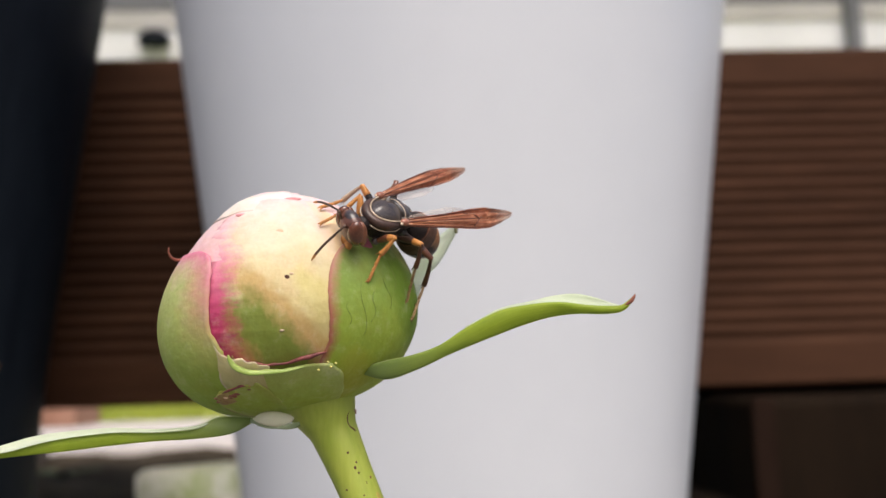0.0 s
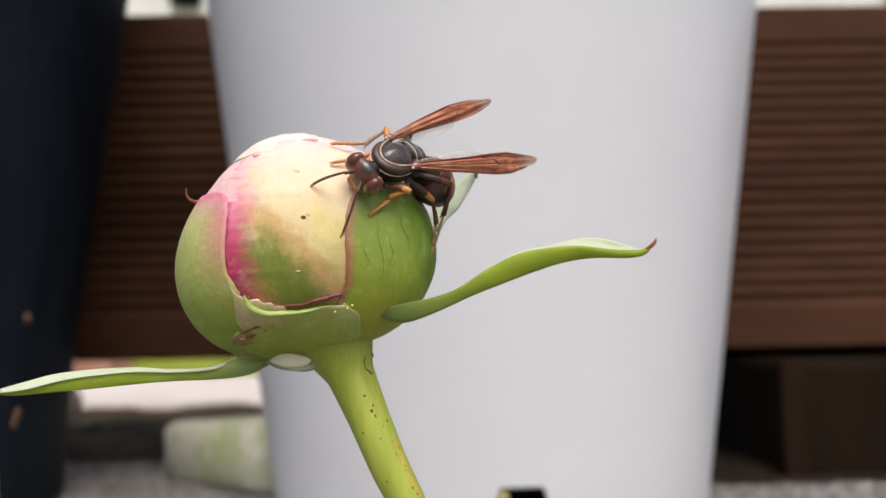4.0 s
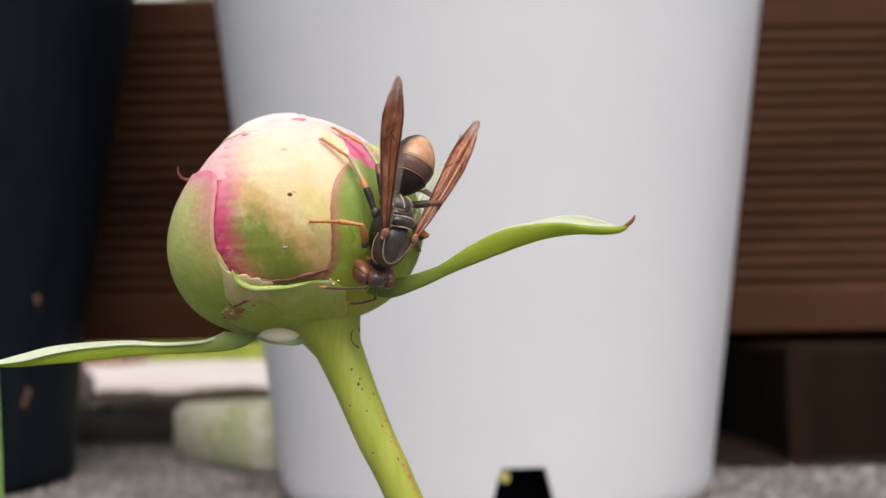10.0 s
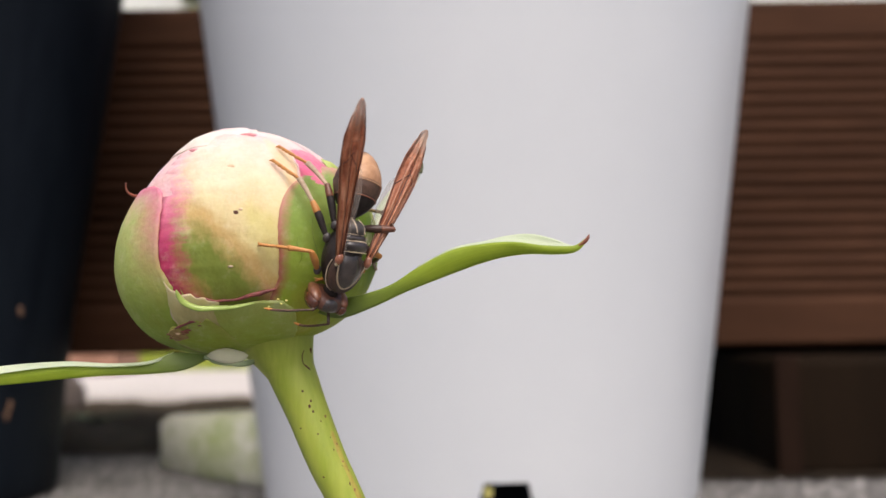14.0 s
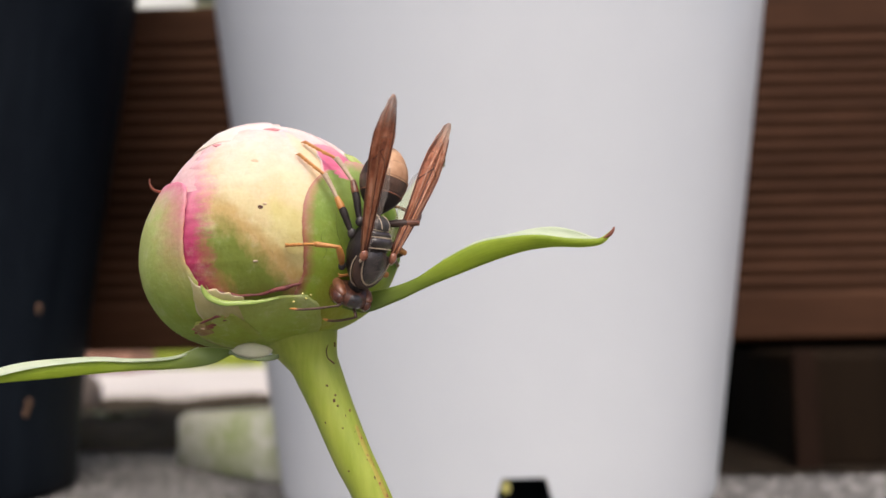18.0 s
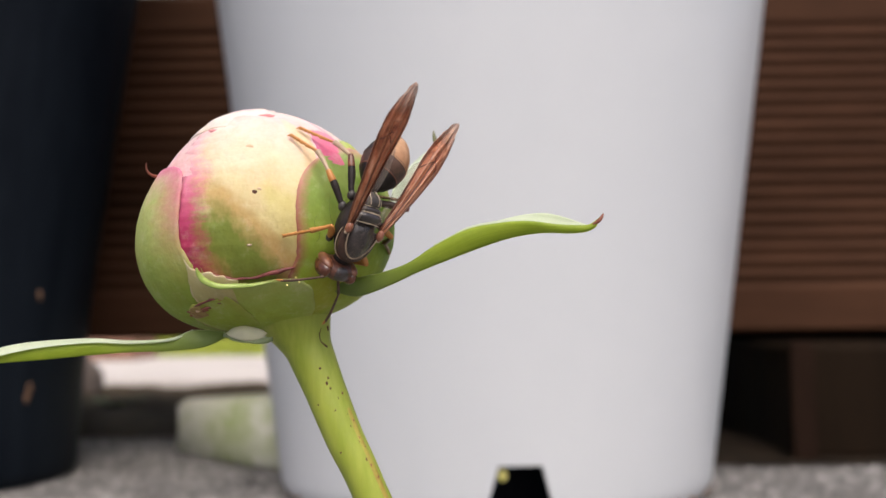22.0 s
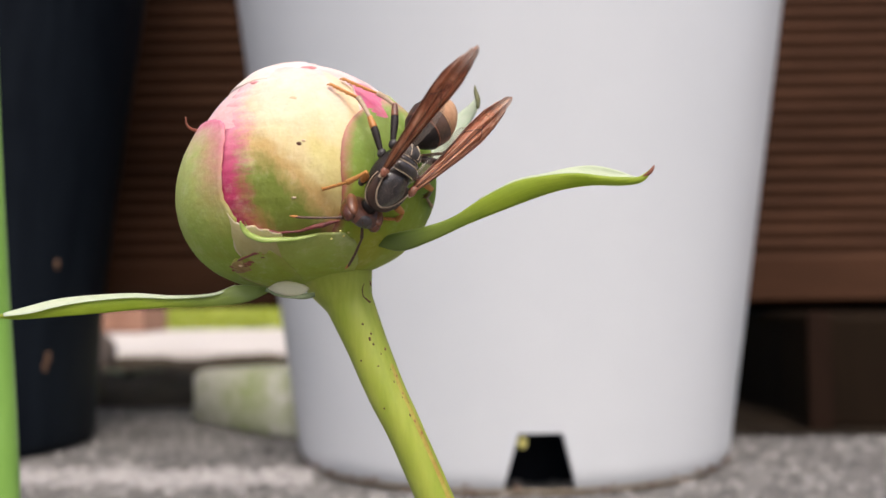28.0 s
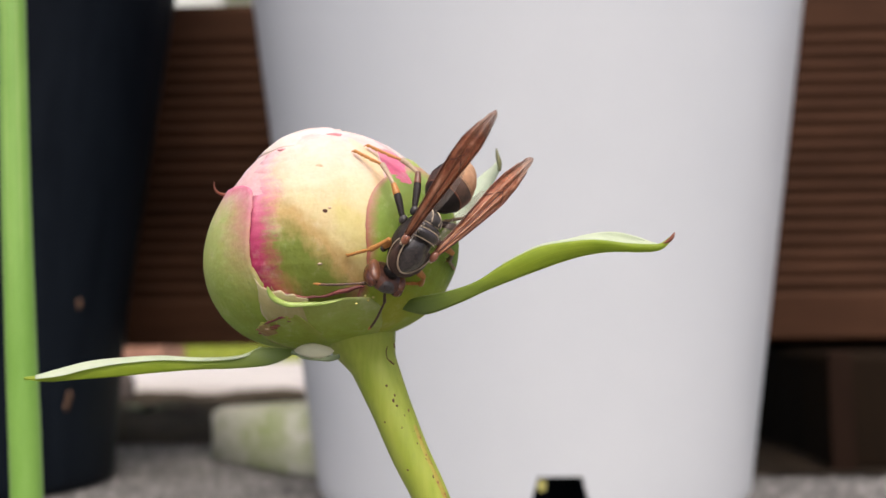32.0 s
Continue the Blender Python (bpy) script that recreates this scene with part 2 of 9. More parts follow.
MAGENTA, LILAC = (0.35, 0.022, 0.075), (0.82, 0.42, 0.48)
M_PALECORE = surface("bud_core", (0.80, 0.60, 0.52), (0.84, 0.72, 0.58), 150, 900, 0.5, 0.2, 0.0002, sss=0.15)
M_MAIN = petal_material("cream_petal", [(0.0, (0.38, 0.09, 0.07)), (0.15, (0.42, 0.12, 0.09)), (0.23, (0.50, 0.34, 0.11)), (0.34, (0.66, 0.54, 0.25)), (0.54, (0.70, 0.61, 0.35)), (0.74, (0.76, 0.61, 0.46)), (0.88, (0.79, 0.62, 0.54)), (1.0, (0.78, 0.53, 0.51))], 0.24, 0.03, 0.015, [(0.12, MAGENTA), (0.40, (0.50, 0.06, 0.16)), (0.56, (0.70, 0.22, 0.32)), (0.66, LILAC), (1.0, (0.88, 0.62, 0.62))], streak=0.12, sss=0.12, smudge=(((0.76, 0.58, 0.36), 0.92, 1.32, 0.14, 0.26), ((0.56, 0.30, 0.14), 0.86, 0.86, 0.16, 0.10), ((0.66, 0.58, 0.25), 0.74, 0.88, 0.24, 0.13), ((0.56, 0.38, 0.15), 0.42, 0.66, 0.50, 0.13), ((0.50, 0.20, 0.10), 0.18, 0.42, 0.20, 0.14), ((0.155, 0.235, 0.03), 0.50, 0.50, 0.58, 0.21)))
M_LEFT = petal_material("green_outer_petal", [(0.0, (0.20, 0.30, 0.03)), (0.35, (0.29, 0.40, 0.06)), (0.6, (0.42, 0.50, 0.14)), (0.82, (0.48, 0.53, 0.20)), (1.0, (0.72, 0.42, 0.42))], 0.0, 0.17, 0.07, [(0.40, (0.30, 0.40, 0.06)), (0.58, (0.48, 0.40, 0.18)), (0.78, (0.64, 0.27, 0.29)), (1.0, (0.70, 0.20, 0.34))], streak=0.8, veins=(46, 7, 1), inner=-0.1)
M_RIGHT = petal_material("green_sepal", [(0.0, (0.37, 0.47, 0.06)), (0.35, (0.35, 0.46, 0.05)), (0.7, (0.24, 0.35, 0.07)), (1.0, (0.30, 0.40, 0.13))], 0.062, 0.03, 0.07, [(0.30, (0.30, 0.09, 0.06)), (0.60, (0.44, 0.17, 0.12)), (0.90, (0.60, 0.32, 0.27))], streak=0.7, smudge=(((0.40, 0.43, 0.05), 0.28, 0.42, 0.20, 0.20), ((0.14, 0.24, 0.02), 0.50, 1.00, 0.26, 0.22), ((0.36, 0.40, 0.12), 0.62, 1.28, 0.25, 0.14)), inner=0.1)
M_TOP = petal_material("pale_petal", [(0.0, (0.76, 0.44, 0.48)), (0.5, (0.78, 0.58, 0.56)), (1.0, (0.80, 0.68, 0.62))], 0.06, 0.06, 0.05, (0.74, 0.34, 0.38), streak=0.1)
M_CAP = petal_material("white_petal", [(0.0, (0.82, 0.66, 0.58)), (0.5, (0.84, 0.74, 0.66)), (1.0, (0.80, 0.56, 0.56))], 0.04, 0.0, 0.0, (0.80, 0.40, 0.46), streak=0.15)
M_PINK = petal_material("pink_petal", [(0.0, (0.78, 0.4, 0.42)), (0.6, (0.70, 0.14, 0.28)), (1.0, (0.78, 0.30, 0.40))], 0.05, 0.05, 0.05, (0.84, 0.62, 0.6), streak=0.5)
M_LOW = petal_material("dull_sepal", [(0.0, (0.36, 0.47, 0.05)), (0.6, (0.36, 0.47, 0.07)), (1.0, (0.44, 0.52, 0.15))], 0.0, 0.0, 0.0, (0.36, 0.16, 0.10), streak=0.3, mottle=0.55)
M_SPLIT = petal_material("split_sepal", [(0.0, (0.36, 0.47, 0.05)), (0.7, (0.34, 0.45, 0.06)), (1.0, (0.38, 0.44, 0.09))], 0.04, 0.0, 0.0, (0.30, 0.17, 0.08), streak=0.4, mottle=0.55)
M_TORN = petal_material("torn_sepal", [(0.0, (0.26, 0.28, 0.08)), (0.5, (0.46, 0.42, 0.18)), (1.0, (0.64, 0.57, 0.30))], 0.06, 0.0, 0.04, (0.60, 0.50, 0.32), streak=0.3)
M_CRACK = surface("dark_vein", (0.12, 0.17, 0.02), (0.18, 0.24, 0.04), 500, 2000, 0.6, 0.1, 0.0001)
M_LIP = surface("curled_lip", (0.25, 0.36, 0.06), (0.37, 0.47, 0.13), 300, 1500, 0.4, 0.15, 0.0001, sss=0.2)
M_RIM = surface("petal_rim", (0.09, 0.018, 0.018), (0.30, 0.08, 0.07), 500, 1800, 0.5, 0.2, 0.0001)
M_PATCH = surface("scabby_patch", (0.20, 0.045, 0.03), (0.40, 0.34, 0.11), 420, 1300, 0.6, 0.5, 0.0002)
M_SPECK = surface("soft_speck", (0.62, 0.42, 0.26), (0.72, 0.54, 0.36), 500, 2000, 0.6, 0.1, 0.0001)
M_PINKMARK = surface("pink_mark", (0.62, 0.20, 0.22), (0.76, 0.38, 0.38), 500, 2000, 0.5, 0.1, 0.0001)
M_STEM = surface("green_stem", (0.27, 0.345, 0.034), (0.40, 0.455, 0.072), 420, 1600, 0.42, 0.2, 0.0001, (1, 1, 0.12), sss=0.2, radius=(0.5, 0.7, 0.2))
M_STEM_FAR = surface("pale_green_stem", (0.16, 0.33, 0.05), (0.24, 0.44, 0.09), 100, 500, 0.45, 0.1, 0.0002, (1, 1, 0.2))
M_STEM_RIB = surface("pale_rib", (0.24, 0.40, 0.09), (0.34, 0.50, 0.15), 100, 500, 0.45, 0.1, 0.0002, (1, 1, 0.2))
M_LEAF = leaf_material("bract_leaf", (0.25, 0.36, 0.02), (0.46, 0.57, 0.055), (0.56, 0.68, 0.12), (0.15, 0.21, 0.08))
M_LEAF_PALE = leaf_material("pale_bract", (0.62, 0.72, 0.50), (0.80, 0.85, 0.70), (0.75, 0.82, 0.55))
M_LEAF_BACK = leaf_material("whitish_green_bract", (0.72, 0.82, 0.64), (0.86, 0.92, 0.80), (0.8, 0.88, 0.7))
M_CREAM = leaf_material("cream_bract", (0.66, 0.66, 0.48), (0.80, 0.78, 0.62), (0.7, 0.7, 0.4))
M_RIMLEAF = surface("grey_green_bract", (0.13, 0.17, 0.08), (0.22, 0.27, 0.13), 300, 1500, 0.5, 0.2, 0.0001)
M_HOOK = surface("dark_leaf_tip", (0.10, 0.11, 0.05), (0.22, 0.22, 0.10), 700, 2500, 0.5, 0.1, 0.0001)
M_SCAR = surface("brown_scar", (0.05, 0.015, 0.008), (0.14, 0.05, 0.02), 900, 3000, 0.7, 0.3, 0.0001)
M_OCHRE = surface("ochre_streak", (0.34, 0.18, 0.045), (0.46, 0.46, 0.075), 260, 1500, 0.5, 0.2, 0.0001)
M_SAP = surface("yellow_sap", (0.6, 0.55, 0.12), (0.75, 0.68, 0.25), 600, 2000, 0.25, 0.1, 0.0001, coat=0.6)
M_TIP = surface("reddish_tip", (0.14, 0.04, 0.025), (0.30, 0.10, 0.055), 700, 2500, 0.5, 0.1, 0.0001)
M_BLACK = surface("black_cuticle", (0.007, 0.005, 0.005), (0.034, 0.026, 0.024), 600, 3500, 0.45, 0.6, 0.00012, coat=0.0, spec=0.25)
M_BROWN = surface("brown_cuticle", (0.07, 0.022, 0.012), (0.27, 0.10, 0.05), 500, 3500, 0.38, 0.25, 0.0001, coat=0.2)
M_ORANGE = surface("orange_cuticle", (0.42, 0.16, 0.03), (0.60, 0.28, 0.08), 700, 3000, 0.42, 0.15, 0.0001)
M_DUSK = surface("dusky_cuticle", (0.02, 0.012, 0.009), (0.09, 0.045, 0.03), 500, 3500, 0.42, 0.3, 0.0001, coat=0.1)
M_SMOKE = surface("smoky_cuticle", (0.03, 0.017, 0.012), (0.14, 0.075, 0.05), 300, 2500, 0.4, 0.2, 0.0001, coat=0.15)
M_PALE = surface("pale_joint", (0.36, 0.25, 0.16), (0.54, 0.42, 0.30), 900, 3000, 0.5, 0.1, 0.0001)
M_HALF = surface("dark_shin", (0.02, 0.010, 0.008), (0.16, 0.055, 0.018), 300, 2500, 0.42, 0.15, 0.0001)
M_EYE = surface("red_brown_eye", (0.06, 0.017, 0.008), (0.17, 0.055, 0.024), 600, 2500, 0.2, 0.05, 0.0001, coat=0.6)
M_HAIR = surface("pale_hair", (0.16, 0.12, 0.09), (0.32, 0.26, 0.20), 500, 2000, 0.6, 0.0, 0.0001)
M_SCUTUM = surface("grey_cuticle", (0.016, 0.012, 0.012), (0.066, 0.053, 0.050), 700, 3500, 0.30, 0.5, 0.00012, coat=0.8)
M_COXA = surface("slate_cuticle", (0.018, 0.015, 0.015), (0.10, 0.088, 0.082), 500, 2500, 0.45, 0.25, 0.0001)
M_HEAD = surface("dark_brown_cuticle", (0.035, 0.014, 0.009), (0.17, 0.065, 0.040), 400, 2500, 0.36, 0.2, 0.0001, coat=0.2)
M_CHEEK = surface("cheek_cuticle", (0.11, 0.038, 0.02), (0.31, 0.125, 0.06), 250, 1800, 0.36, 0.2, 0.0001, coat=0.2)
M_FACE = surface("reddish_cuticle", (0.30, 0.10, 0.03), (0.55, 0.23, 0.07), 500, 2500, 0.4, 0.2, 0.0001)
M_LINE = surface("tan_line", (0.46, 0.35, 0.23), (0.66, 0.54, 0.40), 900, 3000, 0.45, 0.1, 0.0001)
M_TEGULA = surface("glossy_brown_cuticle", (0.22, 0.075, 0.040), (0.42, 0.17, 0.10), 600, 2500, 0.28, 0.1, 0.0001, coat=0.5)
M_ANTENNA = surface("antenna_brown", (0.030, 0.017, 0.012), (0.15, 0.080, 0.048), 300, 2500, 0.4, 0.15, 0.0001)
M_TAN_FOOT = surface("tan_foot", (0.07, 0.04, 0.02), (0.46, 0.30, 0.12), 220, 1500, 0.45, 0.15, 0.0001)
M_TAIL = tail_material("rusty_ring")
M_WING = wing_material("amber_wing")
M_HINDWING = hind_wing_material("pale_wing")
M_VEIN = surface("wing_vein", (0.08, 0.02, 0.01), (0.18, 0.06, 0.03), 900, 3000, 0.4, 0.1, 0.0001)
# lighter vein colour stands in for glints on the wing ridges
M_VEIN_GLINT = surface("wing_vein_glint", (0.34, 0.12, 0.05), (0.54, 0.25, 0.13), 900, 3000, 0.3, 0.1, 0.0001, coat=0.4)
M_WHITEPOT = surface("white_plastic", (0.612, 0.642, 0.670), (0.644, 0.672, 0.696), 7, 60, 0.36, 0.04, 0.0003)
M_DARKPOT = surface("black_plastic", (0.002, 0.0035, 0.007), (0.009, 0.013, 0.019), 40, 240, 0.6, 0.15, 0.0004, (1, 1, 0.12), spec=0.10)
M_DIRT = surface("dried_dirt", (0.11, 0.06, 0.035), (0.22, 0.125, 0.075), 120, 700, 0.9, 0.4, 0.0005)
M_TAN = surface("tan_dirt", (0.30, 0.23, 0.14), (0.55, 0.47, 0.36), 40, 400, 0.9, 0.3, 0.0004)
M_SOIL = surface("potting_soil", (0.010, 0.008, 0.006), (0.036, 0.026, 0.018), 60, 500, 0.95, 0.8, 0.002, spec=0.06)
M_WOOD = surface("brown_wood", (0.028, 0.0128, 0.0070), (0.084, 0.040, 0.0225), 10, 160, 0.75, 0.3, 0.0005, (0.12, 1, 1), spec=0.06)
M_STRIP = surface("strip_wood", (0.006, 0.0033, 0.0022), (0.026, 0.014, 0.0092), 14, 60, 0.8, 0.3, 0.0005, (1, 1, 0.2), spec=0.05)
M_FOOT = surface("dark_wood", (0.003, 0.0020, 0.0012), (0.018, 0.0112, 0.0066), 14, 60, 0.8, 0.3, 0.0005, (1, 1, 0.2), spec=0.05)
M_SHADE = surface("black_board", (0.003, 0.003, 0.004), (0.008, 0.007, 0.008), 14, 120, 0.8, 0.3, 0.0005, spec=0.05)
M_BRICK = surface("weathered_brick", (0.22, 0.11, 0.07), (0.40, 0.22, 0.15), 20, 200, 0.8, 0.3, 0.0005, (1, 1, 0.2))
M_EARTH = surface("dark_soil", (0.028, 0.022, 0.014), (0.11, 0.085, 0.055), 18, 130, 0.95, 0.9, 0.003, spec=0.1)
M_GRAVEL = surface("grey_ground", (0.09, 0.086, 0.08), (0.25, 0.24, 0.23), 30, 260, 0.9, 0.8, 0.003)
M_CONCRETE = surface("pale_concrete", (0.50, 0.465, 0.43), (0.64, 0.60, 0.56), 5, 120, 0.85, 0.4, 0.001)
M_LAWN = surface("lawn_green", (0.22, 0.28, 0.02), (0.40, 0.44, 0.06), 5, 80, 0.8, 0.8, 0.01)
M_BLOCK = surface("mossy_stone", (0.36, 0.44, 0.15), (0.88, 0.85, 0.82), 34, 160, 0.9, 0.6, 0.002)
M_DULL = surface("grey_brown_stone", (0.09, 0.07, 0.06), (0.20, 0.165, 0.145), 30, 200, 0.9, 0.6, 0.002)
M_WEED = surface("weed_green", (0.07, 0.11, 0.025), (0.15, 0.20, 0.06), 60, 400, 0.6, 0.2, 0.0005)
M_WALL = surface("pale_siding", (0.62, 0.63, 0.65), (0.74, 0.75, 0.77), 3, 60, 0.7, 0.2, 0.001)
M_GREY = surface("grey_trim", (0.10, 0.105, 0.115), (0.16, 0.165, 0.18), 4, 80, 0.6, 0.2, 0.001)


M_BEIGE = surface("beige_trim", (0.38, 0.37, 0.35), (0.48, 0.47, 0.45), 3, 60, 0.7, 0.2, 0.001)


def stone_material():
    m, t, b = nodes_of("gravel_stone")
    g = t.nodes.new("ShaderNodeNewGeometry")
    n = noise_of(t, 400, 5)
    col = ramp_of(t, g.outputs["Random Per Island"], [(0.0, (0.11, 0.106, 0.10)), (0.5, (0.22, 0.212, 0.205)), (1.0, (0.40, 0.385, 0.37))])
    t.links.new(mix_of(t, math_of(t, "MULTIPLY", n, 0.6), col, (0.5, 0.5, 0.5), "MULTIPLY"), b.inputs["Base Color"])
    b.inputs["Roughness"].default_value = 0.85
    bump_of(t, b, n, 0.6, 0.0006)
    return m


M_STONE = stone_material()
M_PALESTONE = surface("white_chippings", (0.20, 0.19, 0.185), (0.46, 0.44, 0.425), 200, 900, 0.85, 0.4, 0.0005)


# ---- mesh helpers; lengths in millimetres ----
def part(name, verts, faces, material, parent=None, label="", uvs=None, smooth=True, origin=(0, 0, 0), scale=MM):
    me = bpy.data.meshes.new(name)
    o = Vector(origin)
    me.from_pydata([(Vector(v) - o) * scale for v in verts], [], faces)
    me.materials.append(material)
    if smooth:
        me.polygons.foreach_set("use_smooth", [True] * len(me.polygons))
    if uvs is not None:
        layer = me.uv_layers.new(name="UVMap")
        idx = np.empty(len(me.loops), dtype=np.int32)
        me.loops.foreach_get("vertex_index", idx)
        layer.data.foreach_set("uv", np.asarray(uvs, dtype=np.float32)[idx].ravel())
    me.update()
    ob = new(name, me)
    ob.location = o * scale
    if parent is not None:
        ob.parent = parent
    if label:
        ob["label"] = label
    return ob


def thing(name, label, category, group="", kind="", at=(0, 0, 0)):
    e = new(name)
    e.empty_display_size = 0.01
    e.location = at
    return tagged(e, label, category, group, kind)


def shell(fn, ns, nr, thick):
    """A curved sheet of the given thickness. fn(s, r): s from -1 to 1 across, r from 0 to 1 along. Returns verts, faces, uvs."""
    P = [[Vector(fn(-1 + 2 * i / ns, j / nr)) for i in range(ns + 1)] for j in range(nr + 1)]
    top, low, uvs = [], [], []
    for j in range(nr + 1):
        for i in range(ns + 1):
            a = P[j][min(i + 1, ns)] - P[j][max(i - 1, 0)]
            b = P[min(j + 1, nr)][i] - P[max(j - 1, 0)][i]
            n = a.cross(b)
            n = n.normalized() if n.length > 1e-12 else Vector((0, 0, 1))
            e = min(1.0, 6 * min(i, ns - i) / ns + 0.35) * min(1.0, 5 * (nr - j) / nr + 0.35)
            top.append(P[j][i])
            low.append(P[j][i] - n * thick * e)
            uvs.append((i / ns, j / nr))
    w, k = ns + 1, len(top)
    faces = []
    for j in range(nr):
        for i in range(ns):
            q = (j * w + i, j * w + i + 1, (j + 1) * w + i + 1, (j + 1) * w + i)
            faces += [q, tuple(k + x for x in reversed(q))]
    rim = [i for i in range(ns)] + [j * w + ns for j in range(nr)] + [nr * w + i for i in range(ns, 0, -1)] + [j * w for j in range(nr, 0, -1)]
    for a, b in zip(rim, rim[1:] + rim[:1]):
        faces.append((b, a, k + a, k + b))
    return top + low, faces, uvs + uvs


def spline(points, n):
    """Catmull-Rom through the points, n samples."""
    p = [Vector(q) for q in points]
    p = [2 * p[0] - p[1]] + p + [2 * p[-1] - p[-2]]
    out = []
    for i in range(n):
        x = i / (n - 1) * (len(p) - 3)
        k = min(int(x), len(p) - 4)
        u = x - k
        a, b, c, d = p[k:k + 4]
        out.append(0.5 * (2 * b + (c - a) * u + (2 * a - 5 * b + 4 * c - d) * u * u + (3 * b - a - 3 * c + d) * u ** 3))
    return out


def tube(points, radii, seg=10, n=0, flat=1.0):
    """A tapered round tube with closed ends."""
    pts = spline(points, n) if n else [Vector(q) for q in points]
    m = len(pts)
    rad = [float(np.interp(i / (m - 1), np.linspace(0, 1, len(radii)), radii)) for i in range(m)]
    verts, faces, uvs = [], [], []
    side = None
    for i, p in enumerate(pts):
        d = (pts[min(i + 1, m - 1)] - pts[max(i - 1, 0)]).normalized()
        if side is None:
            side = d.orthogonal().normalized()
        side = (side - d * side.dot(d)).normalized()
        up = d.cross(side)
        for k in range(seg):
            a = 2 * math.pi * k / seg
            verts.append(p + (side * math.cos(a) + up * math.sin(a) * flat) * rad[i])
            uvs.append((k / seg, i / (m - 1)))
    for i in range(m - 1):
        for k in range(seg):
            a, b = i * seg + k, i * seg + (k + 1) % seg
            faces.append((a, b, b + seg, a + seg))
    for end, row in ((pts[0], 0), (pts[-1], m - 1)):
        verts.append(end)
        uvs.append((0.5, row / (m - 1)))
        c = len(verts) - 1
        for k in range(seg):
            a, b = row * seg + k, row * seg + (k + 1) % seg
            faces.append((c, b, a) if row == 0 else (c, a, b))
    return verts, faces, uvs


def blob(centre, size, seg=20, rings=12, warp=None):
    """An ellipsoid, whose points warp(p) may move; p lies on the unit ball."""
    verts, faces = [], []
    c, s = Vector(centre), Vector(size)
    for j in range(rings + 1):
        f = math.pi * j / rings
        for i in range(seg):
            a = 2 * math.pi * i / seg
            p = Vector((math.sin(f) * math.cos(a), math.cos(f), math.sin(f) * math.sin(a)))
            if warp:
                p = Vector(warp(p))
            verts.append(c + Vector((p.x * s.x, p.y * s.y, p.z * s.z)))
    for j in range(rings):
        for i in range(seg):
            a, b = j * seg + i, j * seg + (i + 1) % seg
            faces.append((a, a + seg, b + seg, b))
    return verts, faces, None


def box(x0, x1, y0, y1, z0, z1, bevel=0.0):
    """A box with chamfered edges, as verts, faces, uvs."""
    bm = bmesh.new()
    bmesh.ops.create_cube(bm, size=1.0)
    for v in bm.verts:
        v.co = Vector(((x0 + x1) / 2 + v.co.x * (x1 - x0), (y0 + y1) / 2 + v.co.y * (y1 - y0), (z0 + z1) / 2 + v.co.z * (z1 - z0)))
    if bevel:
        bmesh.ops.bevel(bm, geom=bm.edges[:], offset=bevel, segments=2, profile=0.5, affect="EDGES")
    bm.verts.index_update()
    out = [v.co.copy() for v in bm.verts], [tuple(v.index for v in f.verts) for f in bm.faces], None
    bm.free()
    return out


def lathe(profile, seg, cx=0.0, cy=0.0):
    """A turned shape: profile of (radius, height) from outside bottom round to inside."""
    verts, faces = [], []
    for r, z in profile:
        for k in range(seg):
            a = 2 * math.pi * k / seg
            verts.append((cx + r * math.cos(a), cy + r * math.sin(a), z))
    for i in range(len(profile) - 1):
        for k in range(seg):
            a, b = i * seg + k, i * seg + (k + 1) % seg
            faces.append((a, b, b + seg, a + seg))
    return verts, faces, None


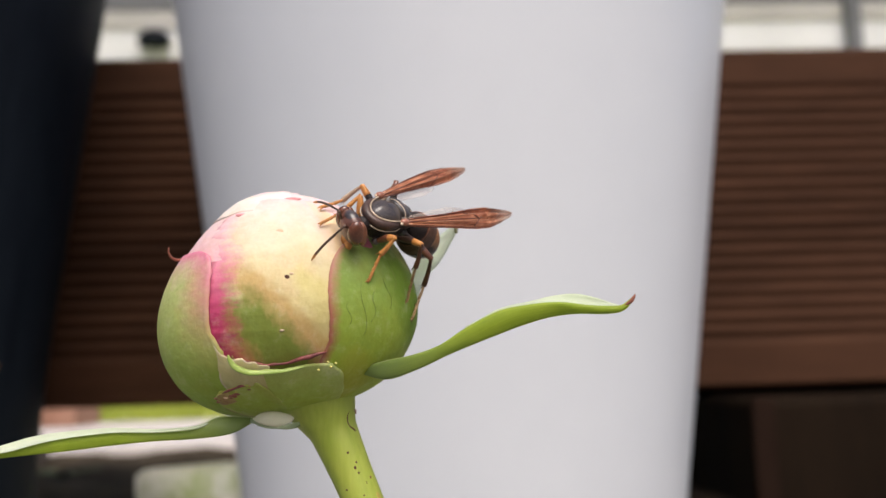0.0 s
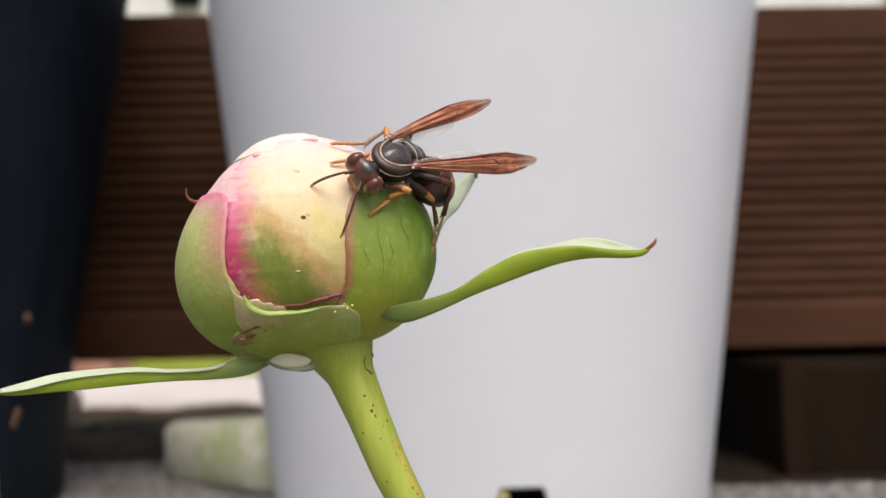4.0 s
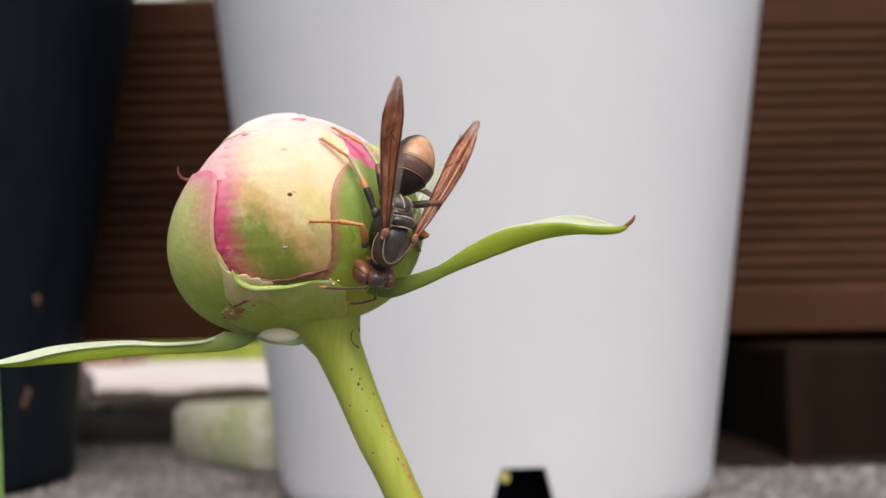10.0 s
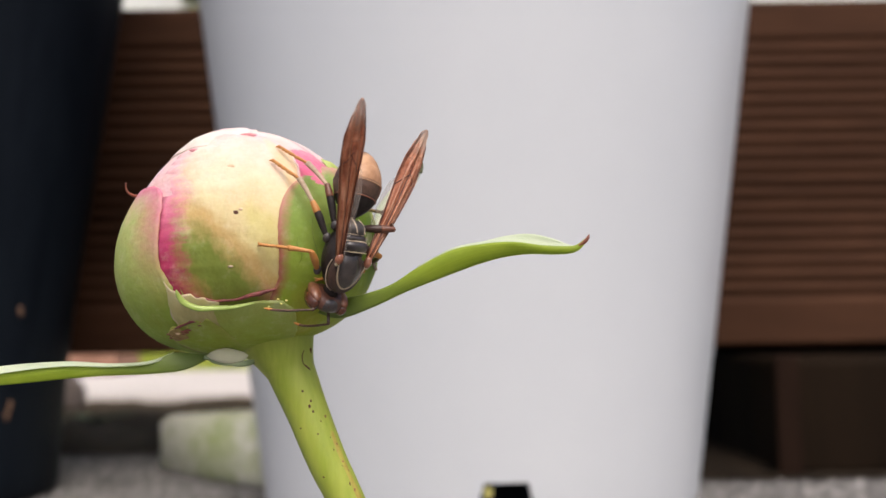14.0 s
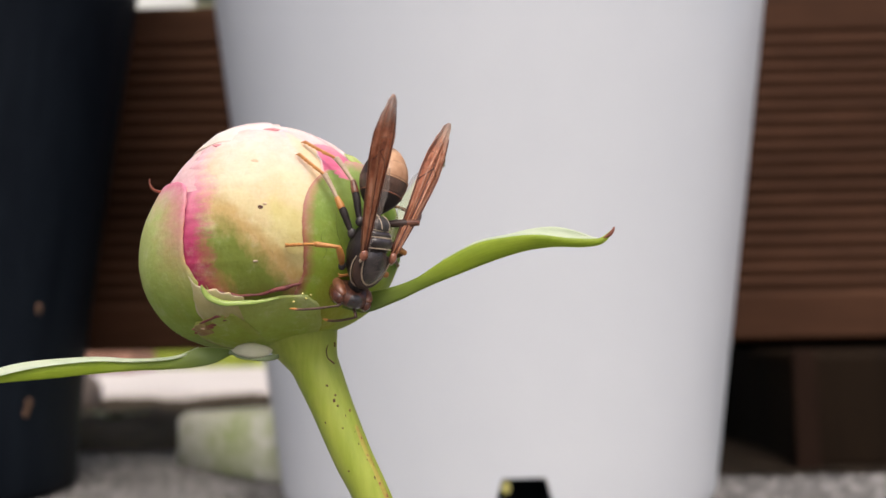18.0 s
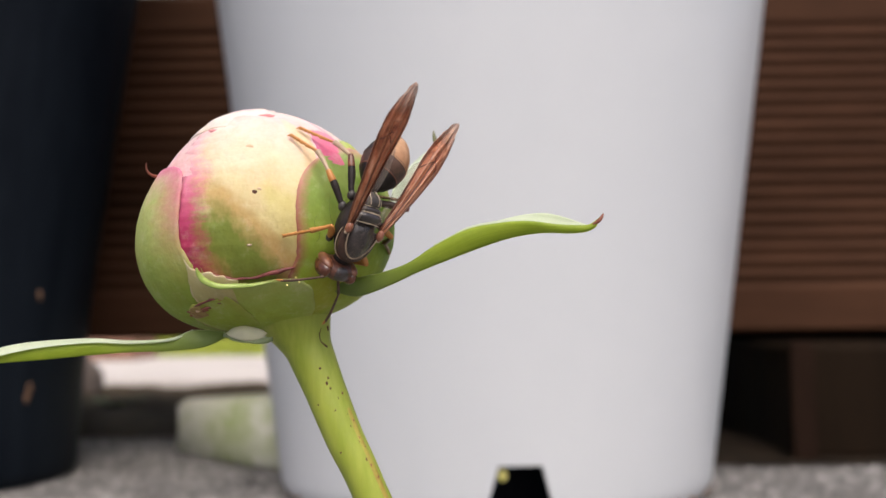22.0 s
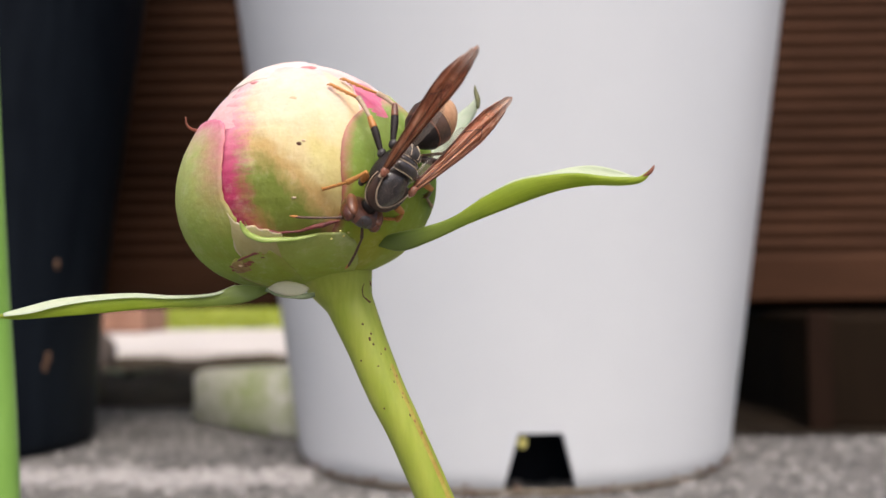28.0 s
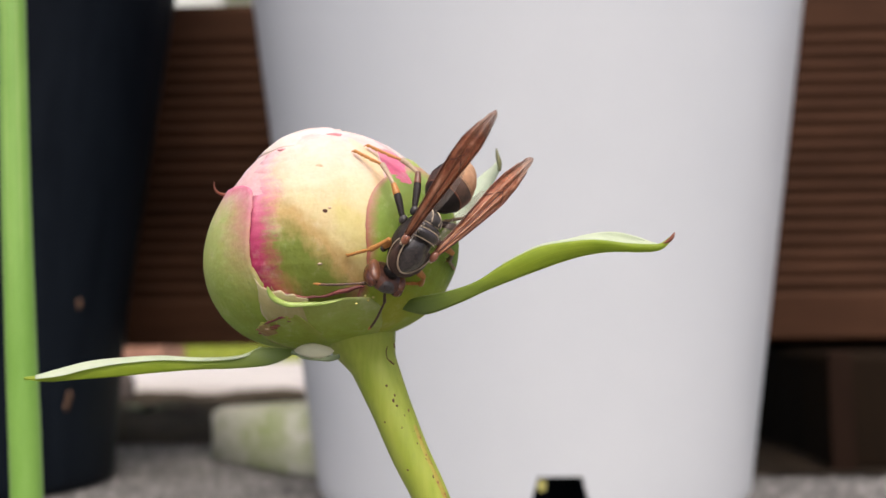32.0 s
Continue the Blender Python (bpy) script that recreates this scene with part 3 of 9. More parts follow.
# ---- ground ----
def ground():
    v, f, u = [(-40000, -40000, 0), (40000, -40000, 0), (40000, 40000, 0), (-40000, 40000, 0)], [(0, 1, 2, 3)], None
    tagged(part("ground", v, f, M_GRAVEL, smooth=False), "grey gritty ground with scattered stones", "ground", kind="structure")
    tagged(part("pavement", *box(-4000, 4000, 990, 1740, -20, 14, 6)[:2], M_CONCRETE, smooth=False), "pale concrete path behind the wooden bench", "path", kind="structure")
    v, f, u = box(-9000, 9000, 1744, 5170, -20, 10, 0)
    bank = lambda y: (y - 1744) * 0.045
    v = [q + Vector((0, 0, bank(q.y))) for q in v]
    tagged(part("lawn", v, f, M_LAWN, smooth=False), "bright green mown lawn beyond the path", "lawn", kind="structure")
    rng = random.Random(5)
    V, F = [], []
    for _ in range(9000):
        y = 1760 + 2600 * rng.random() ** 1.5
        x = rng.uniform(-0.75, 0.45) * y
        h, a, w = rng.uniform(18, 40), rng.uniform(0, 6.28), rng.uniform(1.5, 3)
        k = len(V)
        z = bank(y)
        V += [(x - w * math.cos(a), y - w * math.sin(a), z + 9), (x + w * math.cos(a), y + w * math.sin(a), z + 9), (x + rng.uniform(-12, 12), y + rng.uniform(-12, 12), z + 10 + h)]
        F.append((k, k + 1, k + 2))
    tagged(part("grass", V, F, M_LAWN), "short bright green grass blades", "grass", kind="stuff")
    V, F = [], []
    base = blob((0, 0, 0), (1, 1, 1), 7, 4)
    for _ in range(9000):
        y = rng.uniform(285, 640)
        x = rng.uniform(-0.62, 0.62) * y
        r = rng.choice((0.7, 0.9, 1.2, 1.6)) * rng.uniform(0.7, 1.2)
        sx, sy, sz, a = r * rng.uniform(0.8, 1.4), r * rng.uniform(0.8, 1.2), r * rng.uniform(0.5, 0.9), rng.uniform(0, 3.14)
        k = len(V)
        for p in base[0]:
            q = Vector((p.x * sx, p.y * sy, p.z * sz)) * rng.uniform(0.88, 1.1)
            V.append((x + q.x * math.cos(a) - q.y * math.sin(a), y + q.x * math.sin(a) + q.y * math.cos(a), sz * 0.4 + q.z))
        F += [tuple(k + i for i in f) for f in base[1]]
    tagged(part("gravel", V, F, M_STONE, smooth=False), "small grey and pale gravel stones on the ground", "gravel", kind="stuff")


def soil_bed(x0, x1, y0, y1, depth, material, label):
    """Low uneven dark earth in front of the path."""
    nx, ny = 60, 30
    V, F = [], []
    for j in range(ny + 1):
        for i in range(nx + 1):
            x, y = x0 + (x1 - x0) * i / nx, y0 + (y1 - y0) * j / ny
            e = min(1.0, 5 * j / ny) * min(1.0, 6 * (nx - i) / nx + 0.1, 6 * i / nx + 0.1)
            V.append((x, y, 1.5 + e * depth * (1 + 0.7 * noise.noise((x * 0.02, y * 0.02, 3.3)) + 0.4 * noise.noise((x * 0.07, y * 0.07, 1.3)))))
    for j in range(ny):
        for i in range(nx):
            a = j * (nx + 1) + i
            F.append((a, a + 1, a + nx + 2, a + nx + 1))
    tagged(part("soil_bed", V, F, material), label, "soil", kind="structure")


def chippings():
    rng = random.Random(15)
    V, F = [], []
    base = blob((0, 0, 0), (1, 1, 1), 7, 4)
    for _ in range(900):
        y = rng.gauss(355, 9)
        x = rng.uniform(-190, -55)
        r = rng.uniform(0.9, 2.2)
        k = len(V)
        for p in base[0]:
            V.append((x + p.x * r * 1.2, y + p.y * r, 0.4 * r + p.z * r * 0.7))
        F += [tuple(k + i for i in f) for f in base[1]]
    tagged(part("pale_gravel", V, F, M_PALESTONE, smooth=False), "whitish chippings in a strip on the ground", "gravel", kind="stuff")


# ---- white plant pot ----
def white_pot():
    cx, cy, h = 21.0, 405.0, 262.0
    pot = thing("plant_pot", "tall white plastic plant pot standing on gravel", "plant pot", at=(cx * MM, cy * MM, 0))
    r_at = lambda z: 87.5 + (z - 4) * 0.138
    seg, notch = 120, -math.pi / 2 + math.radians(3.4)
    zs = [0.0, 1.2, 3.5, 7.0, 10.0, 14.0, 18.0, 21.8, 26.0, 45, 70, 100, 140, 180, 220, 250]
    half = lambda z: (12.6 - 0.266 * min(z, 21.8)) / 84.0
    verts, faces, cols = [], [], []
    n_in = 4
    for inner in (0, 1):
        for z in zs:
            r = r_at(z) - (2.2 if inner else 0) - (0 if z > 7 else (7 - z) ** 2 * 0.09)
            hw = half(z)
            angs = [notch - hw + 2 * hw * i / n_in for i in range(n_in + 1)]
            rest = 2 * math.pi - 2 * hw
            angs += [notch + hw + rest * i / (seg - n_in) for i in range(1, seg - n_in)]
            for a in angs:
                verts.append((r * math.cos(a), r * math.sin(a), z))
    m = seg
    rows = len(zs)
    for inner in (0, 1):
        o = inner * rows * m
        for j in range(rows - 1):
            for i in range(m):
                if i < n_in and zs[j + 1] <= 21.9:
                    continue
                a, b = o + j * m + i, o + j * m + (i + 1) % m
                q = (a, b, b + m, a + m)
                faces.append(q if not inner else q[::-1])
    o = rows * m
    top = zs.index(21.8)

    def reveal(*ids):
        k = len(verts)
        verts.extend(verts[q] for q in ids)
        faces.append((k, k + 1, k + 2, k + 3))
    for j in range(top):
        for i in (0, n_in):
            a, b = j * m + i, (j + 1) * m + i
            reveal(a, b, b + o, a + o)
    for i in range(n_in):
        a, b = top * m + i, top * m + i + 1
        reveal(a, b, b + o, a + o)
    for i in range(m):
        if i >= n_in:
            a, b = i, (i + 1) % m
            reveal(b, a, a + o, b + o)
    part("wall", verts, faces, M_WHITEPOT, pot)
    r = r_at(250)
    part("rim", *lathe([(r - 2.2, 250), (r + 0.5, 250), (r + 5, 251), (r + 6, 254), (r + 6, 259), (r + 4.5, 261.5), (r + 1, 262), (r - 2, 261), (r - 2.5, 257), (r - 2.2, 250)], 96)[:2], M_WHITEPOT, pot)
    part("dirt_line", *lathe([(r_at(0.2) - 4.1, 0.2), (r_at(1.2) - 2.95, 1.2), (r_at(2.6) - 1.60, 2.6), (r_at(2.8) - 1.7, 2.8)], 96)[:2], M_TAN, pot, "tan dirt line round the foot")
    # black plate and drum added to stand for the shadow inside the notch
    part("shade_plate", *lathe([(0.01, 34), (86.2, 34), (86.2, 37), (0.01, 37)], 64)[:2], M_DARKPOT, pot, "black raised floor inside the pot")
    part("shade_drum", *lathe([(62, 0.5), (62, 34)], 64)[:2], M_DARKPOT, pot, "black drum under the raised floor")
    part("soil", *lathe([(0.01, 236), (60, 237), (116, 234)], 48)[:2], M_SOIL, pot, "dark potting soil")
    rng = random.Random(3)
    V, F = [], []
    for i in range(90):
        a = rng.uniform(0, 2 * math.pi)
        z = rng.uniform(0.5, 3.5) ** 1.2
        rr = r_at(z) - (7 - z) ** 2 * 0.09 * (z < 7)
        k = len(V)
        s = rng.uniform(0.6, 1.7)
        b = blob((rr * math.cos(a), rr * math.sin(a), z), (s, s, s * 0.6), 6, 4)
        V += b[0]
        F += [tuple(k + x for x in f) for f in b[1]]
    tagged(part("dirt_specks", V, F, M_DIRT, pot, "brown dirt along the foot"), kind="stuff")
    leafbit = part("dry_petal", *blob((cx - 0.6, cy - 87.0, 18.6), (1.7, 0.8, 2.2), 10, 8)[:2], M_SAP)
    leafbit.parent = pot
    leafbit.location = (-cx * MM, -cy * MM, 0)


# ---- black nursery pot ----
def black_pot():
    cx, cy = -242.0, 436.0
    pot = thing("nursery_pot", "tall black plastic nursery pot with dried dirt marks", "plant pot", at=(cx * MM, cy * MM, 0))
    # nearly straight foot, widening smoothly above it
    r_at = lambda z: 69.5 + 0.047 * z + 0.082 * (min(max(z - 30, 0), 80) ** 2 / 160 + max(z - 110, 0))
    prof = [(0.01, 0.3), (65, 0.3), (68.6, 1.5), (r_at(6), 6)] + [(r_at(z), z) for z in range(12, 330, 8)] + [(r_at(332), 332), (r_at(332) - 2.2, 332)] + [(r_at(z) - 2.2, z) for z in range(320, 10, -20)] + [(0.01, 18)]
    part("wall", *lathe(prof, 96)[:2], M_DARKPOT, pot)
    r = r_at(332)
    part("rim", *lathe([(r - 2, 330), (r + 4, 330), (r + 5, 334), (r + 4, 342), (r, 344), (r - 3, 342), (r - 2, 330)], 96)[:2], M_DARKPOT, pot)
    part("soil", *lathe([(0.01, 312), (50, 313), (r - 5, 310)], 48)[:2], M_SOIL, pot, "dark potting soil")
    for ang, z, s in ((-23, 82.3, 2.0), (-24, 42.5, 2.2), (-25, 38.5, 1.8)):
        a = math.radians(ang)
        rr = r_at(z) + 0.1
        part("dirt_mark", *blob((rr * math.cos(a), rr * math.sin(a), z), (0.7, s, s * 1.2), 12, 8, lambda p: (p.x * (1 + 0.2 * math.sin(5 * p.z)), p.y, p.z))[:2], M_DIRT, pot, "light brown dried dirt")


# ---- wooden bench ----
def bench():
    b = thing("wooden_bench", "low brown wooden bench with a ridged front board", "bench", at=(0, 0.53, 0))
    z0, z1, pitch = 62.0, 259.0, 7.6
    prof = [(30, z0), (2, z0), (0, z0 + 2)]
    z = z0 + 24
    prof.append((0, z))
    while z < z1 - 24:
        for k, d in ((0.16, 0.5), (0.34, 1.7), (0.62, 1.7), (0.82, 0.5), (1.0, 0.0)):
            prof.append((d, z + pitch * k))
        z += pitch
    prof += [(0, z1 - 4), (1.2, z1 - 1.2), (4, z1), (30, z1)]
    x0, x1, nx = -520.0, 760.0, 2
    V = [(x0 + (x1 - x0) * i / (nx - 1), y, zz) for i in range(nx) for y, zz in prof]
    n = len(prof)
    F = [(k, k + n, (k + 1) % n + n, (k + 1) % n) for k in range(n)] + [tuple(range(n)), tuple(range(2 * n - 1, n - 1, -1))]
    part("front_board", V, F, M_WOOD, b, "ridged brown wooden board", smooth=False)
    part("seat_board", *box(x0, x1, 32, 170, z1 - 30, z1 - 2, 3)[:2], M_WOOD, b, "brown wooden seat board", smooth=False)
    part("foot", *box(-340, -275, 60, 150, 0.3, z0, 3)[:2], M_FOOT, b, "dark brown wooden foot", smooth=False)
    # black panel added so the gap under the seat reads as deep shade
    part("shade_panel", *box(120, x1, 125, 150, 0.3, z1 - 32, 1)[:2], M_SHADE, b, "black board at the back under the seat", smooth=False)
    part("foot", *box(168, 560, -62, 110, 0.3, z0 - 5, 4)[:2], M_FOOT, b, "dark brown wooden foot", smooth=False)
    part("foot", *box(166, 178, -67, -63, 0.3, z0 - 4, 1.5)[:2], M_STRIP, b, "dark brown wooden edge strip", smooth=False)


def brick():
    rng = random.Random(4)
    v, f, u = box(-612, -527, 1560, 1690, 14, 92, 5)
    v = [Vector(q) + Vector((rng.uniform(-1.5, 1.5), rng.uniform(-1.5, 1.5), rng.uniform(-1, 0) if q.z > 40 else 0)) for q in v]
    tagged(part("brick", v, f, M_BRICK, smooth=False), "weathered reddish brick standing on the concrete path", "brick")


def stone_block():
    rng = random.Random(8)
    v, f, u = box(-48, 48, -30, 30, -1.5, 37, 6)
    turn = Matrix.Translation((-93, 507, 0)) @ Matrix.Rotation(radians(-47), 4, "Z")
    v = [Vector((p.x, p.y, p.z * (1 - 0.0022 * (48 - p.x)))) + Vector((rng.uniform(-2.5, 2.5), rng.uniform(-2.5, 2.5), rng.uniform(-1.6, 0.8))) for p in v]
    tagged(part("stone_block", [turn @ p for p in v], f, M_BLOCK), "pale mossy rough stone block on the ground", "stone")


def dull_stone():
    v, f, u = blob((-382, 915, 14), (44, 34, 38), 28, 18, lambda p: tuple(p * (1 + 0.16 * noise.noise(p * 2.2) + 0.06 * noise.noise(p * 6))))
    tagged(part("stone", v, f, M_DULL), "rough grey-brown stone in the soil beside the path", "stone")


def weed():
    rng = random.Random(17)
    tuft = thing("weed", "small green weed growing in the dark soil", "weed", at=(-0.262, 0.745, 0.006))
    for k in range(16):
        a, l = rng.uniform(0, 6.28), rng.uniform(14, 30)
        d, side = Vector((math.cos(a), math.sin(a), 0)), Vector((-math.sin(a), math.cos(a), 0))
        leaf = shell(lambda s, r: d * l * r + side * s * 4.2 * math.sin(math.pi * min(1, 0.06 + r * 0.93)) + Vector((0, 0, 14 * r - 9 * r * r + 0.6)), 4, 8, 0.4)
        part("leaf", *leaf[:2], M_WEED, tuft)


def house():
    h = thing("house", "pale sided house beyond the lawn", "house", at=(0, 5.2, 0))
    for k in range(16):
        part("siding_board", *box(-7000, 7000, -20, 4, k * 190, k * 190 + 186, 4)[:2], M_WALL, h, smooth=False)
    part("wall", *box(-7000, 7000, 4, 200, 0, 3040, 0)[:2], M_WALL, h, smooth=False)
    part("trim_board", *box(-7000, 7000, -34, -22, 2066, 2170, 4)[:2], M_BEIGE, h, "beige trim board", smooth=False)
    part("trim_board", *box(-7000, 7000, -40, -22, 2176, 2330, 4)[:2], M_GREY, h, "grey trim board", smooth=False)
    part("wall_lamp", *blob((-1340, -70, 1985), (95, 60, 62), 20, 12, lambda p: (p.x, p.y, max(p.z, -0.5)))[:2], M_DARKPOT, h, "dark domed wall lamp")
    part("downpipe", *tube([(2635, -60, 1500), (2635, -60, 2500)], [48, 48], 16, 4)[:2], M_GREY, h, "dark grey downpipe")
    part("roof", *box(-7400, 7400, -500, 2500, 3040, 3200, 10)[:2], M_GREY, h, "grey roof edge", smooth=False)


# ---- peony bud ----
BUD = Vector((-17.6, 118.0, 81.2))
OUTLINE = (14.46, 0.34, -0.415, 0.941, 0.557, 0.312, -0.605)


def bud_at(lam, phi, rho=1.0):
    """A point on the bud by degrees round it (0 faces the path's side, 90 the right) and degrees up."""
    l, p = radians(lam), radians(phi)
    n = Vector((math.cos(p) * math.sin(l), -math.cos(p) * math.cos(l), math.sin(p)))
    k, a = n.x * n.x + n.z * n.z, math.atan2(n.z, n.x)
    out = OUTLINE[0] + sum(OUTLINE[2 * i - 1] * math.cos(i * a) + OUTLINE[2 * i] * math.sin(i * a) for i in (1, 2, 3))
    out += 0.42 * math.exp(-((a - 1.85) / 0.40) ** 2)
    return n * rho * 0.985 * (14.3 * (1 - k) + out * k)


def along(rows, x):
    """A value between rows of (x, value)."""
    return float(np.interp(x, [r[0] for r in rows], [r[1] for r in rows]))


def petal(name, parent, material, left, right, lo, hi, rho, thick=0.5, lift=0.0, label="", wave=0.0, seed=0, ns=30, nr=30, crinkle=0.0):
    """A petal laid on the bud. left, right: degrees round it, or rows of (degrees up, degrees round); hi: degrees up, or rows of (degrees round, degrees up)."""
    def fn(s, r):
        w = (s + 1) / 2
        if isinstance(hi, (int, float)):
            phi = lo + (hi - lo) * r
            a = left if isinstance(left, (int, float)) else along(left, phi)
            b = right if isinstance(right, (int, float)) else along(right, phi)
            lam = a + (b - a) * w
        else:
            lam = left + (right - left) * w
            phi = lo + (along(hi, lam) - lo) * r
        edge = max(abs(s) ** 8, r ** 9)
        jig = wave * noise.noise((lam * 0.05 + seed, phi * 0.06, seed * 1.7)) + 0.5 * wave * noise.noise((lam * 0.16, phi * 0.13 + seed, seed * 0.7))
        ragged = wave * (noise.noise((phi * 0.35 + seed, seed * 3.1, 0.3)) * abs(s) ** 4 + noise.noise((lam * 0.3, seed * 2.1, 0.7)) * r ** 5)
        return BUD + bud_at(lam + ragged * 1.6, phi + ragged * 1.2, rho + 0.010 * (1 - s * s) + lift * edge + jig * 0.010 + crinkle * noise.noise((phi * 0.33, lam * 0.05, seed)) * (1 - w) ** 4)
    v, f, u = shell(fn, ns, nr, thick)
    return part(name, v, f, material, parent, label, uvs=u, origin=BUD)


def blade(name, parent, material, low, high, belly, thick, label, nr=60):
    """A leaf between its two long edges, bulging by belly towards the path's side when negative."""
    a, b = spline(low, nr + 1), spline(high, nr + 1)

    def fn(s, r):
        k = min(nr, int(round(r * nr)))
        w = (a[k] - b[k]).length
        return a[k].lerp(b[k], (s + 1) / 2) + Vector((0, belly * min(1.0, w / 3) * (1 - s * s)
                                                      + 0.05 * noise.noise((s * 1.2, r * 14, belly)), 0))
    v, f, u = shell(fn, 14, nr, thick)
    return part(name, v, f, material, parent, label, uvs=u)


def peony():
    p = thing("peony", "peony flower bud in cream, pink and green on a green stem", "flower")
    part("bud_core", *blob(BUD, (12.6, 13.2, 12.2), 48, 32)[:2], M_PALECORE, p, "cream inner bud", origin=BUD)
    petal("top_petal", p, M_TOP, -120, 70, 8, 94, 0.99, 0.4, wave=0.8, seed=1, label="pale pink-edged petal over the top")
    petal("back_petal", p, M_TOP, 60, 215, -20, 86, 0.985, 0.4, wave=0.8, seed=2, label="pale petal")
    petal("cap_petal", p, M_CAP, [(46, -70), (60, -74), (72, -80)], [(46, 4), (60, 12), (72, 30)], 46, 76, 1.001, 0.3, 0.0, "white petal with a thin pink edge over the top", 1.2, 21, 40, 24)
    petal("pink_petal", p, M_PINK, [(5, 36), (46, 41)], [(5, 75), (30, 68), (46, 56)], 5, 46, 1.012, 0.4, wave=0.7, seed=3, label="deep pink petal")
    petal("main_petal", p, M_MAIN, [(-46, -31), (20, -32), (30, -42), (42, -40), (58, -24)], [(-46, 40), (20, 46), (40, 44), (58, 30)], -46, 58, 1.0, 0.45, wave=0.9, seed=4, label="broad cream petal with a green centre and pink margin", ns=70, nr=90, crinkle=0.013)
    petal("left_petal", p, M_LEFT, -150, [(-74, -34), (-45, -26), (-24, -24.5), (-16, -28.5), (-4, -28.3), (10, -29), (16, -30.5), (21, -34), (24, -42)], -74, 24, 1.018, 0.35, wave=0.7, seed=5, label="green outer petal with a pink edge", ns=44, nr=44)
    petal("right_sepal", p, M_RIGHT, [(-66, 18), (-28, 25.5), (-20, 27.2), (-10, 26.2), (0, 25.2), (10, 26.4), (17, 29.5), (22, 34), (28, 43), (33, 56)], [(-66, 120), (10, 116), (22, 104), (28, 94), (33, 78)], -66, 33.5, 1.02, 0.6, wave=0.5, seed=6, label="rounded green sepal with a brown-pink margin", ns=40, nr=40)
    petal("rear_sepal", p, M_LOW, [(-10, 58), (40, 66)], [(-10, 135), (40, 104)], -10, 41, 1.006, 0.5, wave=0.5, seed=11, label="yellow-green rear sepal")
    petal("back_sepal", p, M_LOW, 110, 230, -86, 8, 1.015, 0.7, wave=0.5, seed=9, label="green sepal")
    petal("torn_sepal", p, M_TORN, -31, -3, -60, [(-31, -19), (-27, -24), (-22, -27), (-15, -28.5), (-3, -33)], 1.022, 0.4, wave=1.0, seed=8, label="pale torn sepal")
    petal("low_sepal", p, M_LOW, -20, 78, -89, [(-20, -25.5), (-18, -30), (-11, -34), (4, -35.3), (20, -32.5), (30, -31.5), (37, -35), (46, -44), (58, -56), (68, -66), (78, -78)], 1.024, 0.12, 0.0, "dull green lower sepal with a curled lip", 0.5, 7, 50, 30)
    petal("split_sepal", p, M_SPLIT, -50, 12, -89, [(-50, -56), (-44, -47), (-38, -44), (-21, -42), (-10, -41), (-3, -50), (5, -64), (12, -80)], 1.031, 0.08, 0.0, "green lower sepal with a dark red torn edge", 0.9, 10, 34, 26)
    # curled lip and dark margin of the lower sepal
    lip = [BUD + bud_at(a, e, r) for a, e, r in ((-19.3, -24.5, 1.09), (-19.2, -27, 1.085), (-17.5, -30.5, 1.085), (-12, -34, 1.075), (-4, -35.2, 1.06), (6, -35.3, 1.055), (16, -33.6, 1.045))]
    part("sepal_lip", *tube(lip, [0.10, 0.3, 0.38, 0.36, 0.3, 0.24, 0.08], 10, 34, 0.6)[:2], M_LIP, p, "light green curled lip")
    rim = [BUD + bud_at(a, e + 0.25 * math.sin(a * 0.55 + 1), 1.017) for a, e in ((-17, -28.6), (-13, -30.4), (-9, -31.6), (-4, -32.7), (0, -33.0), (4, -32.8), (8, -32.2), (12, -31.2), (15, -30.0), (19, -28.9), (22, -28.0), (27, -26.4))]
    part("petal_rim", *tube(rim, [0.04, 0.10, 0.14, 0.11, 0.17, 0.13, 0.18, 0.22, 0.26, 0.30, 0.22, 0.08], 10, 60, 1.0)[:2], M_RIM, p, "dark red petal edge")
    petal("scar_patch", p, M_PATCH, -46, -31, -52, [(-46, -50), (-43, -46.8), (-38, -45), (-34, -44.6), (-31, -45)], 1.037, 0.08, 0.0, "reddish brown torn patch on the lower sepal", 0.8, 14, 24, 14)
    tear = [BUD + bud_at(a, e, 1.038) for a, e in ((-36, -45), (-31, -44), (-26, -43.2), (-21, -42.2), (-17, -42.6))]
    part("tear_line", *tube(tear, [0.05, 0.16, 0.13, 0.17, 0.04], 8, 26)[:2], M_RIM, p, "dark red torn edge")
    scab_rng = random.Random(31)
    for _ in range(14):
        q = scab_rng.random()
        a, e = -43 + 26 * q + scab_rng.uniform(-2, 2), -48.5 + 5 * q + scab_rng.uniform(-2.5, 1.5)
        d = scab_rng.uniform(0.12, 0.34)
        part("scab", *blob(BUD + bud_at(a, e, 1.0445), (d * scab_rng.uniform(0.7, 1.6), 0.08, d * 0.5), 8, 6, lambda q: (q.x * (1 + 0.3 * math.sin(7 * q.z)), q.y, q.z))[:2], scab_rng.choice((M_TIP, M_SPECK, M_OCHRE, M_RIM)), p, "brownish scab")
    for a0, a1, e0, e1 in ((40, 43, 8, -18), (47, 46, 2, -12), (53, 56, 10, -6), (34, 35, -2, -14), (60, 60, 16, 2)):
        crack = [BUD + bud_at(a0 + (a1 - a0) * q + 1.2 * math.sin(q * 7 + a0), e0 + (e1 - e0) * q, 1.0302) for q in np.linspace(0, 1, 8)]
